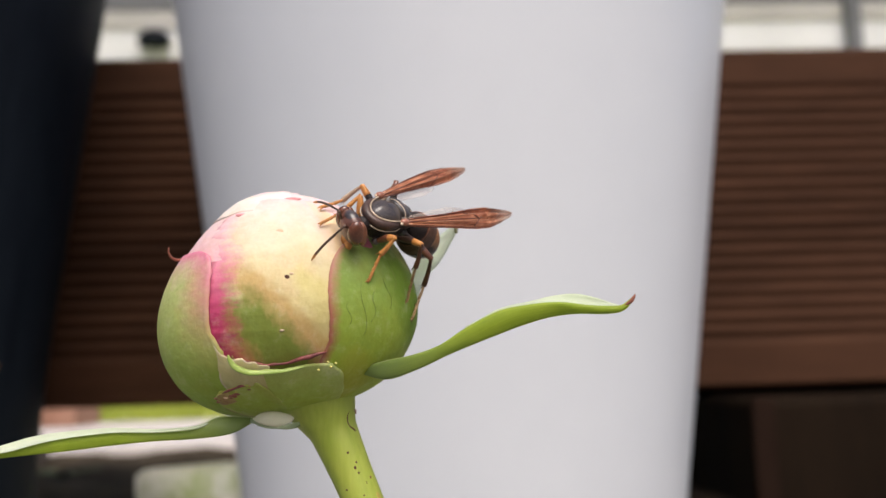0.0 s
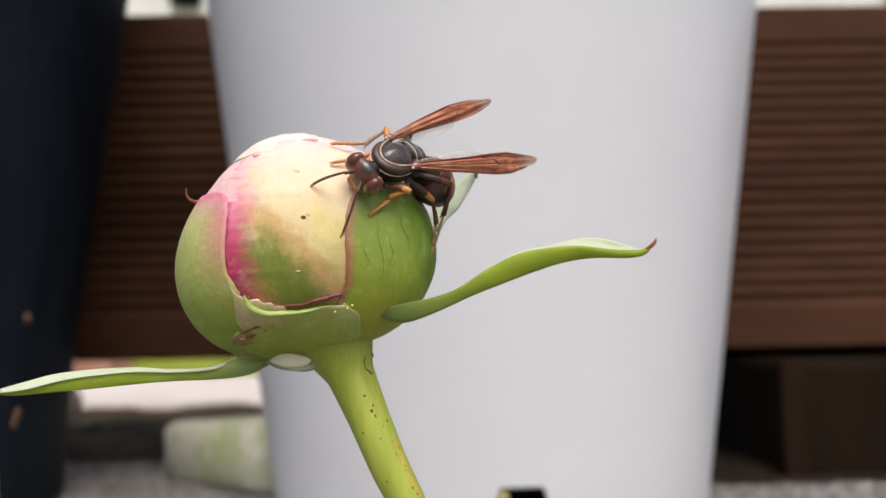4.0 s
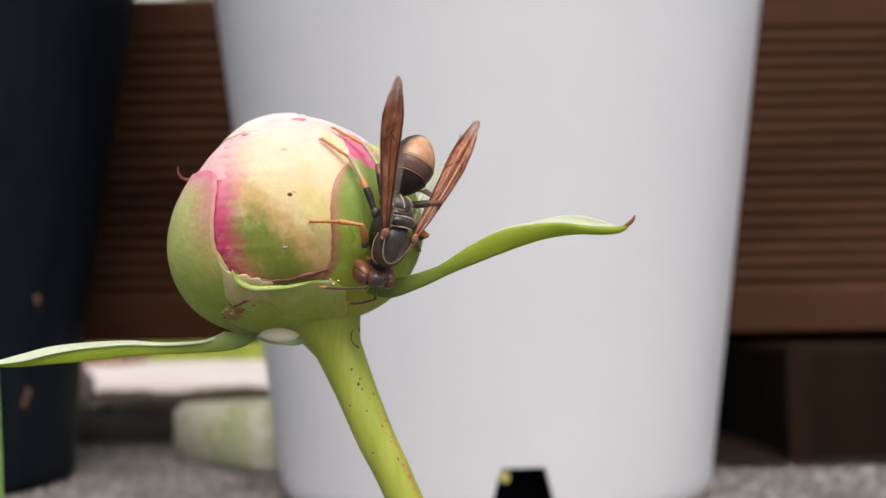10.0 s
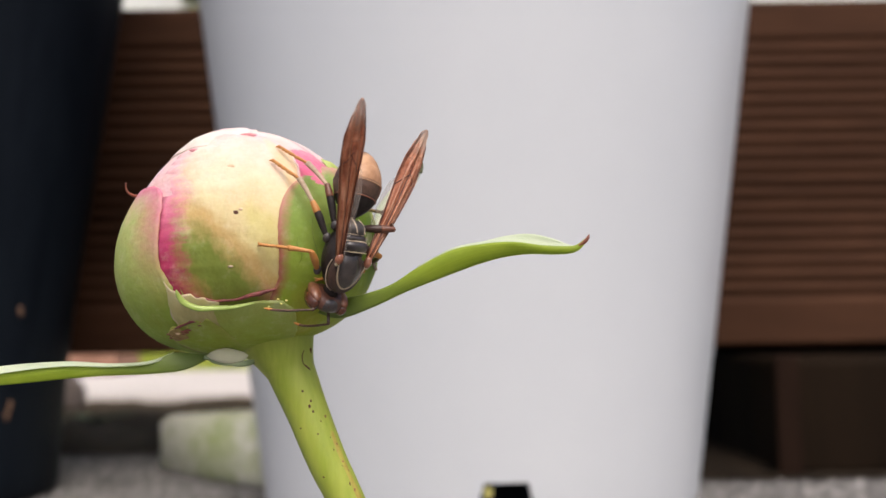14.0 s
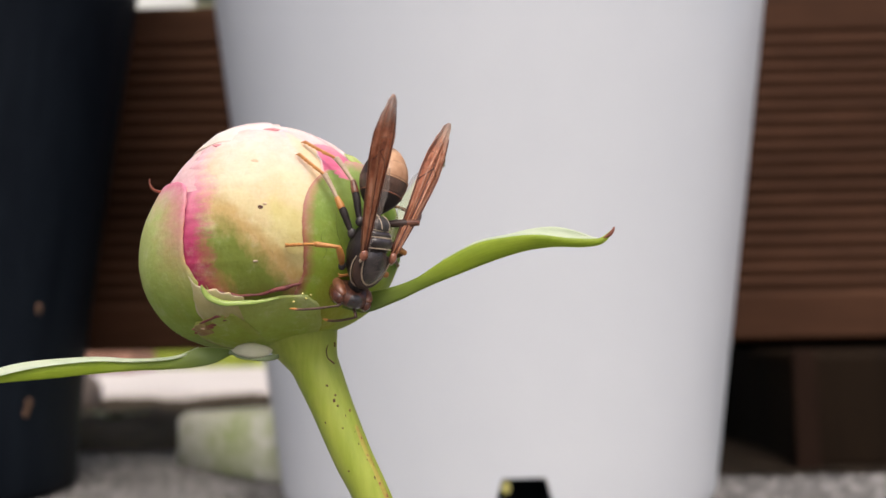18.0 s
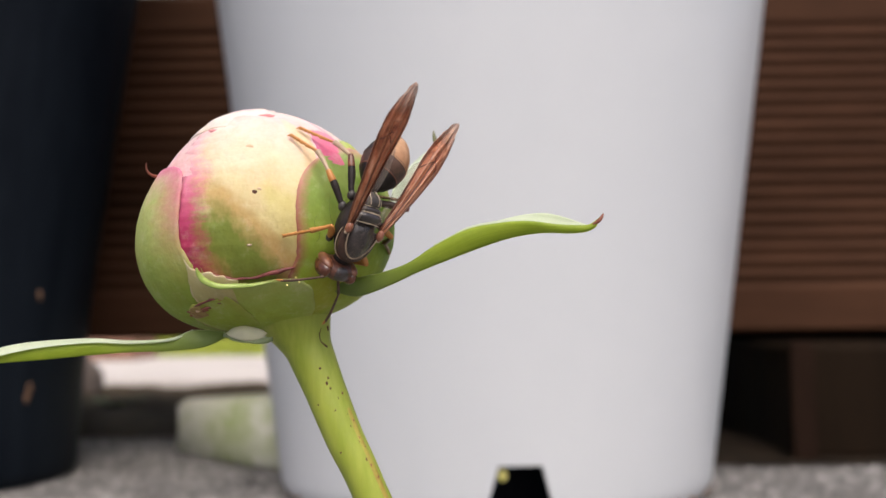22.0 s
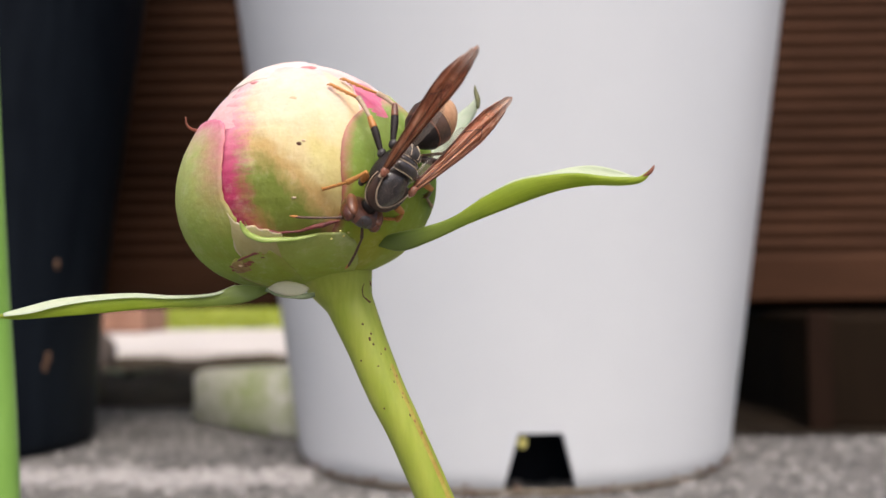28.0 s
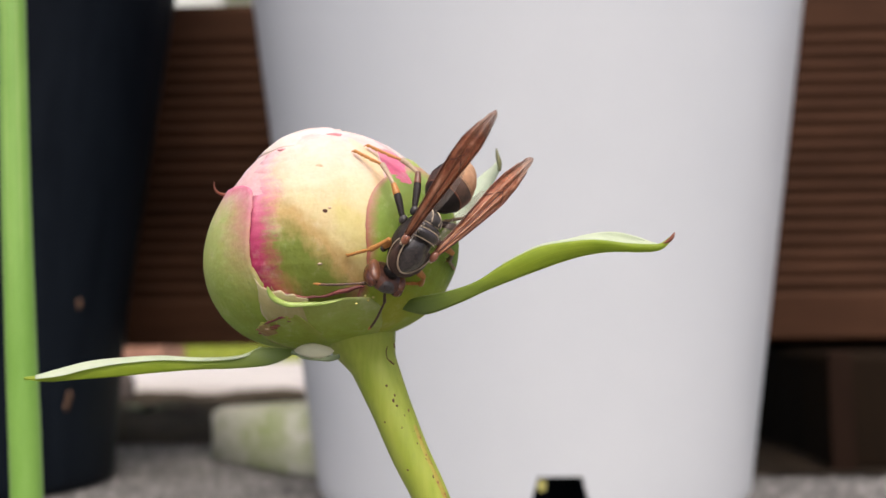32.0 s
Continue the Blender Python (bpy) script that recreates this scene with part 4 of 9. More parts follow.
        part("sepal_vein", *tube(crack, [0.015, 0.035, 0.015], 5)[:2], M_CRACK, p, "fine dark vein")
    # long bracts
    blade("right_bract", p, M_LEAF, [(-8.5, 112.0, 72.5), (-5.2, 110.2, 71.6), (-1.5, 108.7, 72.7), (2.4, 107.8, 74.4), (6.2, 106.9, 75.8), (10.0, 106.0, 77.1), (13.1, 105.1, 77.9), (16.2, 104.2, 78.2), (19.2, 103.3, 78.1), (21.0, 102.8, 78.4), (22.0, 102.5, 79.5)], [(-8.5, 112.0, 72.9), (-5.8, 110.2, 73.6), (-2.3, 108.7, 74.2), (0.8, 107.8, 75.2), (3.8, 106.9, 77.0), (7.6, 106.0, 78.8), (10.8, 105.1, 79.3), (13.6, 104.2, 79.4), (17.2, 103.3, 78.8), (20.2, 102.8, 78.7), (21.9, 102.5, 79.6)], -0.35, 0.35, "long pointed green bract leaf")
    blade("right_bract_fold", p, M_LEAF_PALE, [(3.8, 107.0, 77.0), (7.6, 106.0, 78.6), (10.8, 105.6, 79.3), (13.7, 105.0, 79.4), (16.6, 104.7, 78.9), (19.1, 104.0, 78.6), (20.6, 103.5, 78.8)], [(3.8, 107.0, 77.1), (7.6, 106.4, 79.0), (10.9, 106.4, 79.6), (13.8, 106.0, 80.3), (16.2, 105.4, 80.4), (18.4, 104.6, 79.8), (20.4, 103.8, 78.9)], 0.3, 0.2, "pale upturned side of the bract", 40)
    blade("left_bract", p, M_LEAF, [(-20.8, 114.0, 67.2), (-23.4, 112.2, 65.9), (-27.4, 111.5, 65.5), (-32.0, 111.1, 65.4), (-36.6, 110.7, 65.1), (-41.1, 110.3, 64.7), (-45.5, 109.8, 64.4), (-48.8, 109.4, 64.2), (-50.7, 109.0, 64.4), (-51.6, 109.0, 64.5)], [(-20.8, 114.0, 67.6), (-24.6, 112.2, 67.9), (-27.2, 111.5, 66.8), (-31.6, 111.1, 66.6), (-36.1, 110.7, 66.9), (-41.1, 110.3, 66.7), (-45.6, 109.8, 66.1), (-48.8, 109.4, 65.1), (-50.7, 109.0, 64.9), (-51.6, 109.0, 64.8)], -0.35, 0.35, "long pointed green bract leaf")
    blade("left_bract_fold", p, M_LEAF_PALE, [(-25.1, 112.2, 67.6), (-27.1, 111.0, 66.8), (-31.4, 110.6, 66.5), (-35.9, 110.2, 66.6), (-40.9, 109.8, 66.2), (-44.4, 109.3, 65.6), (-47.2, 108.8, 64.9), (-50.0, 108.4, 64.6)], [(-24.9, 113.0, 68.0), (-27.4, 112.0, 67.0), (-31.7, 111.5, 66.8), (-36.2, 111.0, 67.1), (-41.2, 110.6, 66.9), (-44.7, 110.0, 66.5), (-47.4, 109.4, 65.8), (-50.3, 109.0, 65.0)], -0.2, 0.2, "pale upturned side of the bract", 40)
    tip = [(20.9, 102.5, 78.75), (21.6, 102.35, 79.15), (21.95, 102.3, 79.6), (22.1, 102.3, 79.95)]
    part("bract_tip", *tube(tip, [0.10, 0.22, 0.17, 0.05], 8, 12)[:2], M_TIP, p, "reddish leaf tip")
    blade("back_bract", p, M_LEAF_BACK, [(-1.3, 119.5, 81.5), (-0.9, 121.0, 82.9), (-0.0, 122.0, 84.7), (1.6, 122.0, 86.3), (3.1, 122.0, 88.7), (3.9, 121.5, 90.2), (3.9, 121.0, 91.4)], [(-2.5, 119.5, 81.6), (-2.0, 121.0, 83.3), (-1.8, 122.0, 85.5), (-0.5, 122.0, 87.4), (1.3, 122.0, 89.4), (3.0, 121.5, 90.7), (3.7, 121.0, 91.4)], -0.5, 0.25, "narrow pale green bract behind the bud")
    hook = [Vector((3.9, 121.0, 91.4)) + Vector(q) for q in ((0.0, 0, -1.4), (0.0, 0, -0.3), (-0.25, 0, 0.7), (-0.35, 0, 1.6))]
    part("bract_tip", *tube(hook, [0.2, 0.34, 0.26, 0.06], 8, 12)[:2], M_HOOK, p, "dark hooked leaf tip")
    blade("under_bract", p, M_CREAM, [(-20.8, 112.5, 67.4), (-19.8, 112.0, 66.9), (-18.4, 112.0, 66.6), (-17.0, 112.5, 66.7), (-16.2, 113.0, 67.4)], [(-20.8, 112.6, 67.5), (-19.9, 112.4, 68.1), (-18.5, 112.4, 68.3), (-16.9, 112.8, 67.9), (-16.2, 113.0, 67.5)], -0.35, 0.2, "small cream bract under the bud", 24)
    blade("under_bract_rim", p, M_RIMLEAF, [(-21.1, 112.5, 67.3), (-19.9, 112.3, 66.6), (-18.2, 112.3, 66.3), (-16.7, 112.6, 66.2), (-15.6, 113.5, 66.5)], [(-21.1, 112.5, 67.4), (-19.9, 112.5, 67.1), (-18.3, 112.5, 66.7), (-16.7, 112.8, 66.8), (-15.6, 113.5, 67.0)], -0.4, 0.3, "green underside of the small bract", 24)
    # stem
    stem = [(-14.7, 117.5, 72.8), (-13.5, 117.5, 69.4), (-11.9, 117.0, 65.6), (-9.8, 116.5, 60.6), (-7.4, 116.0, 54.9), (-4.8, 116.0, 49.4), (0.5, 117.0, 36.0), (4.5, 118.0, 20.0), (6.5, 119.0, 0.0), (7.0, 119.0, -4.0)]
    radii = [8.6, 4.7, 2.9, 2.5, 2.32, 2.15, 2.2, 2.3, 2.4, 2.4]
    part("stem", *tube(stem, radii, 24, 80)[:2], M_STEM, p, origin=stem[0])
    spur = [BUD + bud_at(-80, 24, 1.0), (-30.4, 114.0, 86.6), (-30.9, 113.6, 87.2), (-30.9, 113.4, 88.0)]
    part("spur", *tube(spur, [0.24, 0.18, 0.13, 0.06], 8, 12)[:2], M_TIP, p, "small dark red hooked spur")
    rng = random.Random(12)
    line = spline(stem, 80)
    for i, a, l in ((24, 0.5, 0.16), (25, 0.35, 0.2), (26, 0.42, 0.14), (28, 0.6, 0.2), (30, 0.25, 0.1), (31, 0.75, 0.25), (33, 0.7, 0.22), (34, 0.85, 0.3), (36, 0.8, 0.25), (38, -0.4, 0.1), (40, 0.75, 0.25), (22, 0.3, 0.12), (29, -0.5, 0.1)):
        c = line[int(i)].lerp(line[int(i) + 1], i % 1) + Vector((math.sin(a), -math.cos(a), 0)) * along(list(zip(np.linspace(0, 79, 10), radii)), i) * 0.985
        part("scar", *blob(c, (0.13 + 0.08 * rng.random(), 0.1, l * 1.4), 8, 6)[:2], M_SCAR, p, "brown scar")
    streak = [line[i] + Vector((math.sin(1.0), -math.cos(1.0), 0)) * along(list(zip(np.linspace(0, 79, 10), radii)), i) * 1.0 for i in range(26, 56, 3)]
    streak = [q - Vector((math.sin(1.0), -math.cos(1.0), 0)) * 0.50 for q in streak]
    part("stem_streak", *tube(streak, [0.05, 0.64, 0.70, 0.67, 0.70, 0.66, 0.69, 0.64], 14, 40)[:2], M_OCHRE, p, "ochre brown streak along the stem")
    for i, a, l in ((27, 0.95, 0.2), (32, 1.0, 0.25), (35, 0.95, 0.18), (37, 1.05, 0.22), (41, 0.9, 0.2), (43, 1.0, 0.3)):
        c = line[i] + Vector((math.sin(a), -math.cos(a), 0)) * along(list(zip(np.linspace(0, 79, 10), radii)), i) * 1.05
        part("scar", *blob(c, (0.12, 0.12, l), 8, 6)[:2], M_TIP, p, "reddish scar")
    part("scar", *tube([(-9.83, 113.6, 67.96), (-10.03, 113.6, 67.29), (-9.9, 113.6, 66.48), (-9.5, 113.6, 66.08), (-9.1, 113.6, 65.73)], [0.04, 0.07, 0.05, 0.09, 0.11], 6, 20)[:2], M_SCAR, p, "hooked brown scar")
    part("scar", *tube([(-9.1, 113.8, 68.22), (-9.03, 113.8, 67.68)], [0.1, 0.08], 6)[:2], M_SCAR, p, "brown scar")
    for lam, phi in ((27.7, -30.6), (32, -31), (30, -33), (24, -35)):
        part("sap_drop", *blob(BUD + bud_at(lam, phi, 1.055), (0.17, 0.18, 0.14), 8, 6)[:2], M_SAP, p, "yellow sap drop")
    for lam, phi, a, b, m in ((7.3, 7.3, 0.32, 0.24, M_SCAR), (9.4, 8.8, 0.25, 0.16, M_SPECK), (3.8, 30.6, 0.45, 0.3, M_SPECK), (-22, 43.5, 0.8, 0.2, M_PINKMARK), (13, 57.5, 1.1, 0.22, M_PINKMARK)):
        part("speck", *blob(BUD + bud_at(lam, phi, 1.010), (a, 0.07, b), 10, 6)[:2], m, p, "brown speck")
    part("white_speck", *blob(BUD + bud_at(5, -16.4, 1.012), (0.3, 0.12, 0.14), 8, 6)[:2], M_PALE, p, "pale speck")


def reed():
    pts = [(-89.0, 170, 200), (-86.5, 170, 150), (-84.0, 170, 100), (-82.2, 170, 70), (-80.2, 170, 40), (-79, 171, 0), (-79, 171, -4)]
    reed_stem = thing("flower_stem", "bare bright green flower stem standing beside the bud", "stem", at=(-0.079, 0.171, 0))
    back = Vector((79, -171, 0))
    pts = [Vector(q) + back for q in pts]
    part("stem", *tube(pts, [2.0, 2.4, 2.6, 2.8, 2.9, 2.9], 24, 50)[:2], M_STEM_FAR, reed_stem)
    for a in (0.75, -0.15, -1.0):
        rib = [q + Vector((math.sin(a), -math.cos(a), 0)) * (2.62 - 0.0032 * q.z) for q in pts]
        part("rib", *tube(rib, [0.2, 0.26, 0.28, 0.3, 0.32, 0.32], 8, 50)[:2], M_STEM_RIB, reed_stem, "paler rib along the stem")


# ---- paper wasp; y forward, z to its back, x to its right ----
WASP = {}


def leg(parent, name, root, femur, tibia, tarsus, colours, width, knee=None):
    """One leg: root on the body, thigh, shin and jointed foot, each along y from its own joint."""
    part("coxa", *blob(root, (width * 1.25, width * 1.6, width * 1.35), 14, 10)[:2], M_COXA, parent, "dark grey leg root")
    v, f, u = tube([(0, -0.25, 0), (0, femur * 0.2, 0.02), (0, femur * 0.55, 0.14), (0, femur * 0.85, 0.06), (0, femur, 0)], [width * q for q in (0.7, 0.95, 1.25, 1.05, 0.75)], 14, 20)
    WASP[name] = part(name, v, f, colours[0], parent)
    if knee:
        v, f, u = tube([(0, femur * 0.70, 0.11), (0, femur * 0.85, 0.06), (0, femur * 1.03, 0)], [width * q for q in (1.18, 1.13, 0.84)], 14, 10)
        part("knee", v, f, knee, WASP[name], "orange end of the thigh")
    v, f, u = tube([(0, -0.12, 0), (0, tibia * 0.15, 0.03), (0, tibia * 0.6, 0.08), (0, tibia, 0)], [width * q for q in (0.66, 0.6, 0.78, 0.95)], 12, 16)
    for x in (-0.1, 0.12):
        w, g, u = tube([(x, tibia * 0.96, -0.1), (x * 2.2, tibia + 0.5, -0.4)], [width * 0.22, 0.03], 5, 4)
        f = f + [tuple(len(v) + i for i in q) for q in g]
        v = v + w
    WASP[name + " tibia"] = part("tibia", v, f, colours[1], parent)
    V, F = [], []
    cuts = [0.0, 0.42, 0.62, 0.76, 0.86, 1.0]
    for k in range(5):
        y0, y1 = tarsus * cuts[k], tarsus * cuts[k + 1] + 0.04
        v, f, u = tube([(0, y0, 0.02 * k), (0, (y0 + y1) / 2, 0.02 * k), (0, y1, 0.02 * k - 0.04)], [width * q for q in (0.42, 0.5, 0.62)], 8, 5)
        F += [tuple(len(V) + i for i in q) for q in f]
        V += v
    for x in (-0.14, 0.14):
        v, f, u = tube([(0, tarsus, 0), (x, tarsus + 0.22, 0.02), (x * 1.7, tarsus + 0.36, -0.16)], [width * 0.4, width * 0.25, 0.03], 6, 6)
        F += [tuple(len(V) + i for i in q) for q in f]
        V += v
    WASP[name + " tarsus"] = part("tarsus", V, F, colours[2], parent)


def wasp():
    w = thing("paper_wasp", "dark paper wasp with amber-brown wings crawling on a peony bud", "wasp")
    WASP["body"] = w

    def arc(pts, r, m, nm, lab, parent=w):
        part(nm, *tube(pts, [r * 0.6, r, r, r * 0.6], 8, 30)[:2], m, parent, lab)
    sides = lambda pts: pts + [(-x, y, z) for x, y, z in pts[-2::-1]]
    part("thorax", *blob((0, 0.2, -0.15), (2.12, 3.7, 2.2), 36, 24, lambda p: (p.x * (1 - 0.10 * abs(p.y)), p.y, p.z))[:2], M_BLACK, w, "black side of the thorax")
    part("scutum", *blob((0, 1.2, 0.72), (1.92, 2.45, 1.68), 36, 26, lambda p: (p.x * (1 - 0.16 * max(0, p.y)), p.y, p.z + 0.03 * math.cos(9 * p.x) * max(0, p.z)))[:2], M_SCUTUM, w, "dark grey domed back plate")
    part("pronotum", *tube(sides([(2.0, 0.2, 1.3), (1.95, 1.2, 1.1), (1.68, 2.4, 0.9), (1.0, 3.25, 0.75), (0, 3.6, 0.7)]), [0.3, 0.56, 0.62, 0.62, 0.62, 0.56, 0.3], 16, 44, 0.95)[:2], M_DUSK, w, "dark brown collar plate")
    arc(sides([(2.1, 0.35, 1.80), (1.98, 1.2, 1.70), (1.58, 2.35, 1.52), (0.85, 3.2, 1.38), (0, 3.52, 1.34)]), 0.10, M_LINE, "collar_line", "pale tan collar line")
    arc(sides([(2.42, 0.5, 0.9), (2.40, 1.4, 0.55), (2.05, 2.75, 0.35), (1.25, 3.72, 0.25), (0, 4.12, 0.3)]), 0.07, M_LINE, "collar_edge", "pale tan front edge of the collar")
    part("scutellum", *blob((0, -1.35, 1.62), (1.7, 0.75, 0.78), 24, 14)[:2], M_SCUTUM, w, "dark grey raised plate behind the back plate")
    part("rear_band", *blob((0, -2.2, 1.12), (1.6, 0.46, 0.76), 22, 14)[:2], M_SCUTUM, w, "narrow dark band")
    part("propodeum", *blob((0, -3.0, 0.25), (1.65, 1.05, 1.5), 24, 16)[:2], M_COXA, w, "dark grey rear end of the thorax")
    arc([(-1.75, -0.68, 1.65), (-0.95, -0.8, 2.22), (0, -0.85, 2.36), (0.95, -0.8, 2.22), (1.75, -0.68, 1.65)], 0.055, M_LINE, "back_line", "thin pale line")
    arc([(-1.6, -1.85, 1.42), (-0.85, -1.97, 1.92), (0, -2.0, 2.0), (0.85, -1.97, 1.92), (1.6, -1.85, 1.42)], 0.075, M_LINE, "back_line", "thin pale line")
    arc([(-1.45, -2.55, 0.95), (-0.75, -2.62, 1.48), (0, -2.65, 1.58), (0.75, -2.62, 1.48), (1.45, -2.55, 0.95)], 0.06, M_LINE, "back_line", "thin pale line")
    for s in (-1, 1):
        arc([(s * 0.55, -2.85, 1.72), (s * 0.62, -3.4, 1.42), (s * 0.6, -3.9, 0.85), (s * 0.5, -4.15, 0.3)], 0.09, M_LINE, "waist_line", "pale stripe")
        arc([(s * 1.55, -2.7, 1.0), (s * 1.6, -3.3, 0.6), (s * 1.35, -3.85, 0.1)], 0.08, M_LINE, "waist_line", "pale stripe")
        part("shoulder_plate", *blob((s * 2.28, 0.2, 1.76), (0.48, 0.66, 0.42), 16, 10)[:2], M_TEGULA, w, "glossy red-brown shoulder plate")
        part("shoulder_spot", *blob((s * 2.4, 0.8, 1.66), (0.2, 0.25, 0.18), 10, 8)[:2], M_LINE, w, "pale spot before the wing")
    rng = random.Random(21)
    V, F = [], []
    for _ in range(1500):
        a, e = rng.uniform(0, 2 * math.pi), rng.uniform(0.05, 1.0) ** 0.5
        x, y = 1.9 * e * math.cos(a), 1.0 + 3.0 * e * math.sin(a)
        z = 0.72 + 1.70 * math.sqrt(max(0.03, 1 - (x / 2.0) ** 2 - ((y - 1.3) / 2.55) ** 2)) if y > -0.9 else 1.9 - 0.4 * abs(x)
        q = Vector((x, y, z))
        n = Vector((x / 4, (y - 1) / 6, 0.8)).normalized() + Vector((rng.uniform(-0.4, 0.4), rng.uniform(-0.9, 0.0), 0))
        d = Vector((rng.uniform(-1, 1), rng.uniform(-1, 1), 0)).normalized() * 0.012
        k = len(V)
        V += [q - d, q + d, q + n.normalized() * rng.uniform(0.10, 0.26)]
        F.append((k, k + 1, k + 2))
    tagged(part("hairs", V, F, M_HAIR, w, "short pale hairs on the back"), kind="stuff")
    # head, turns at the neck
    head = part("head", *blob((0, 1.45, -0.1), (2.35, 1.22, 2.0), 32, 20, lambda p: (p.x, p.y - 0.22 * p.x * p.x, p.z * (1 - 0.12 * max(0, -p.z) * abs(p.x))))[:2], M_HEAD, w, "brown head with a dark crown")
    WASP["head"] = head
    hp = lambda nm, b, m, lab: part(nm, *b[:2], m, head, lab)
    hp("neck", tube([(0, -0.6, 0), (0, 0.6, 0)], [0.8, 1.0], 12), M_BLACK, "black neck")
    hp("crown", blob((0, 1.4, 0.98), (1.4, 0.9, 1.0), 20, 12), M_SCUTUM, "dark crown of the head")
    for s in (-1, 1):
        hp("eye", blob((s * 1.72, 1.62, 0.2), (0.80, 1.0, 1.6), 22, 16, lambda p: (p.x, p.y - 0.1 * p.z * p.z, p.z)), M_EYE, "red-brown compound eye")
        hp("cheek", blob((s * 1.66, 0.92, -0.05), (0.78, 0.6, 1.6), 16, 12), M_CHEEK, "orange-brown cheek behind the eye")
        hp("jaw", blob((s * 0.55, 2.15, -1.85), (0.55, 0.42, 0.62), 14, 10), M_ORANGE, "orange jaw")
        hp("brow", tube([(s * 0.5, 2.2, 0.55), (s * 0.95, 2.2, 0.1), (s * 1.0, 2.2, -0.7)], [0.1, 0.16, 0.1], 8, 12), M_ORANGE, "orange inner edge of the eye")
        v, f, u = tube([(0, -0.1, 0), (0, 0.5, 0.03), (0, 1.9, 0)], [0.13, 0.15, 0.19], 10, 10)
        base = part("antenna_base", v, f, M_ANTENNA, head, "brown antenna base")
        V, F, u = tube([(0, -0.05, 0), (0, 1.3, 0.12), (0, 2.9, 0.2), (0, 4.4, 0.1), (0, 5.4, -0.15)], [0.11, 0.13, 0.15, 0.15, 0.15, 0.07], 10, 44)
        whip = part("antenna", V, F, M_ANTENNA, head, "dark brown antenna")
        v, f, u = tube([(0, 4.5, 0.08), (0, 5.0, -0.04), (0, 5.46, -0.17)], [0.155, 0.15, 0.06], 10, 8)
        part("antenna_tip", v, f, M_ORANGE, whip, "orange antenna tip")
        key = ("right" if s > 0 else "left") + "_antenna"
        WASP[key], WASP[key + " base"] = whip, base
    hp("face", blob((0, 1.85, -0.45), (1.15, 0.6, 1.35), 20, 14), M_FACE, "reddish brown face")
    hp("face_plate", blob((0, 2.15, -1.1), (0.85, 0.45, 0.75), 16, 12), M_ORANGE, "orange face plate")
    for x, y in ((0, 1.55), (-0.32, 1.2), (0.32, 1.2)):
        hp("simple_eye", blob((x, y, 1.82), (0.13, 0.13, 0.11), 8, 6), M_EYE, "")
    # rear body, tilts at its waist
    tail = part("waist", *tube([(0, 0.9, 0.1), (0, 0.1, 0), (0, -0.6, 0)], [0.55, 0.36, 0.62], 14, 14)[:2], M_BLACK, w, "narrow black waist")
    WASP["tail"] = tail
    outline = [(0.2, 0.40), (0.7, 0.95), (1.3, 1.55), (2.0, 2.02), (2.6, 2.28), (3.4, 2.52), (4.2, 2.58), (4.9, 2.50), (5.6, 2.32), (6.3, 2.02), (6.9, 1.66), (7.4, 1.22), (7.75, 0.75), (7.95, 0.06)]
    rings = ((0.2, 2.5, M_BLACK, "black first ring"), (2.4, 4.2, M_SMOKE, "dark brown second ring"), (4.1, 6.0, M_TAIL, "orange-brown ring"), (5.95, 6.9, M_TAIL, "orange-brown ring"), (6.85, 7.5, M_TAIL, "orange-brown ring"), (7.45, 7.95, M_TAIL, "brown end ring"))
    for k, (a, b, m, lab) in enumerate(rings):
        ss = np.linspace(a, b, 12)
        rr = [along(outline, q) * (1.0 + 0.012 * (5 - k)) - (0.10 if i == 0 else 0.0) for i, q in enumerate(ss)]
        part("tail_ring", *tube([(0, -q, -0.03 * q) for q in ss], rr, 36)[:2], m, tail, lab)
        if k < 4:
            part("ring_edge", *tube([(0, -b + 0.13, -0.03 * b), (0, -b + 0.0, -0.03 * b)], [rr[-1] * 1.012, rr[-1] * 1.006], 36)[:2], (M_BROWN, M_TAIL, M_BROWN, M_BROWN)[k], tail, ("thin brown band", "orange band", "thin brown band", "thin brown band")[k])
    # wings
    for s, key in ((1, "right_wing"), (-1, "left_wing")):
        def wing_at(t, r, s=s):
            y = -17.6 * r
            half = float(np.interp(r, [0, 0.12, 0.4, 0.62, 0.76, 0.87, 0.94, 0.98, 1], [0.28, 0.5, 0.86, 1.16, 1.12, 0.80, 0.52, 0.34, 0.12]))
            half *= 1 + 0.16 * math.sin(r * 70 + t * 3) * max(0.0, r - 0.84) * 6
            half *= 1.0 if s > 0 else 1.16
            x = s * (0.25 * math.sin(r * 3.1) + (0.0 if s > 0 else 0.3 * r) + t * half)
            pleat = abs((t * 1.25 + 0.35 * math.sin(r * 4) + 0.2) % 1.0 - 0.5) * 2
            return (x, y, 0.18 * math.cos(t * 4.0) * half + 0.55 * (pleat - 0.5) * (0.3 + 0.7 * r) + 0.15 * math.sin(r * 5))
        v, f, u = shell(wing_at, 28, 60, 0.06)
        wing = part(key, v, f, M_WING, w, "folded amber-brown wing", uvs=u)
        WASP[key] = wing

        def under_at(t, r, s=s):
            half = float(np.interp(r, [0, 0.3, 0.7, 0.92, 1], [0.2, 0.5, 0.9, 0.6, 0.1]))
            return (s * (-0.75 + 0.1 * r + t * half), -10.5 * r, -0.45 + 0.12 * math.cos(t * 3 + r * 4))
        v, f, u = shell(under_at, 12, 24, 0.03)
        part("hind_wing", v, f, M_HINDWING, wing, "pale translucent hind wing", uvs=u)
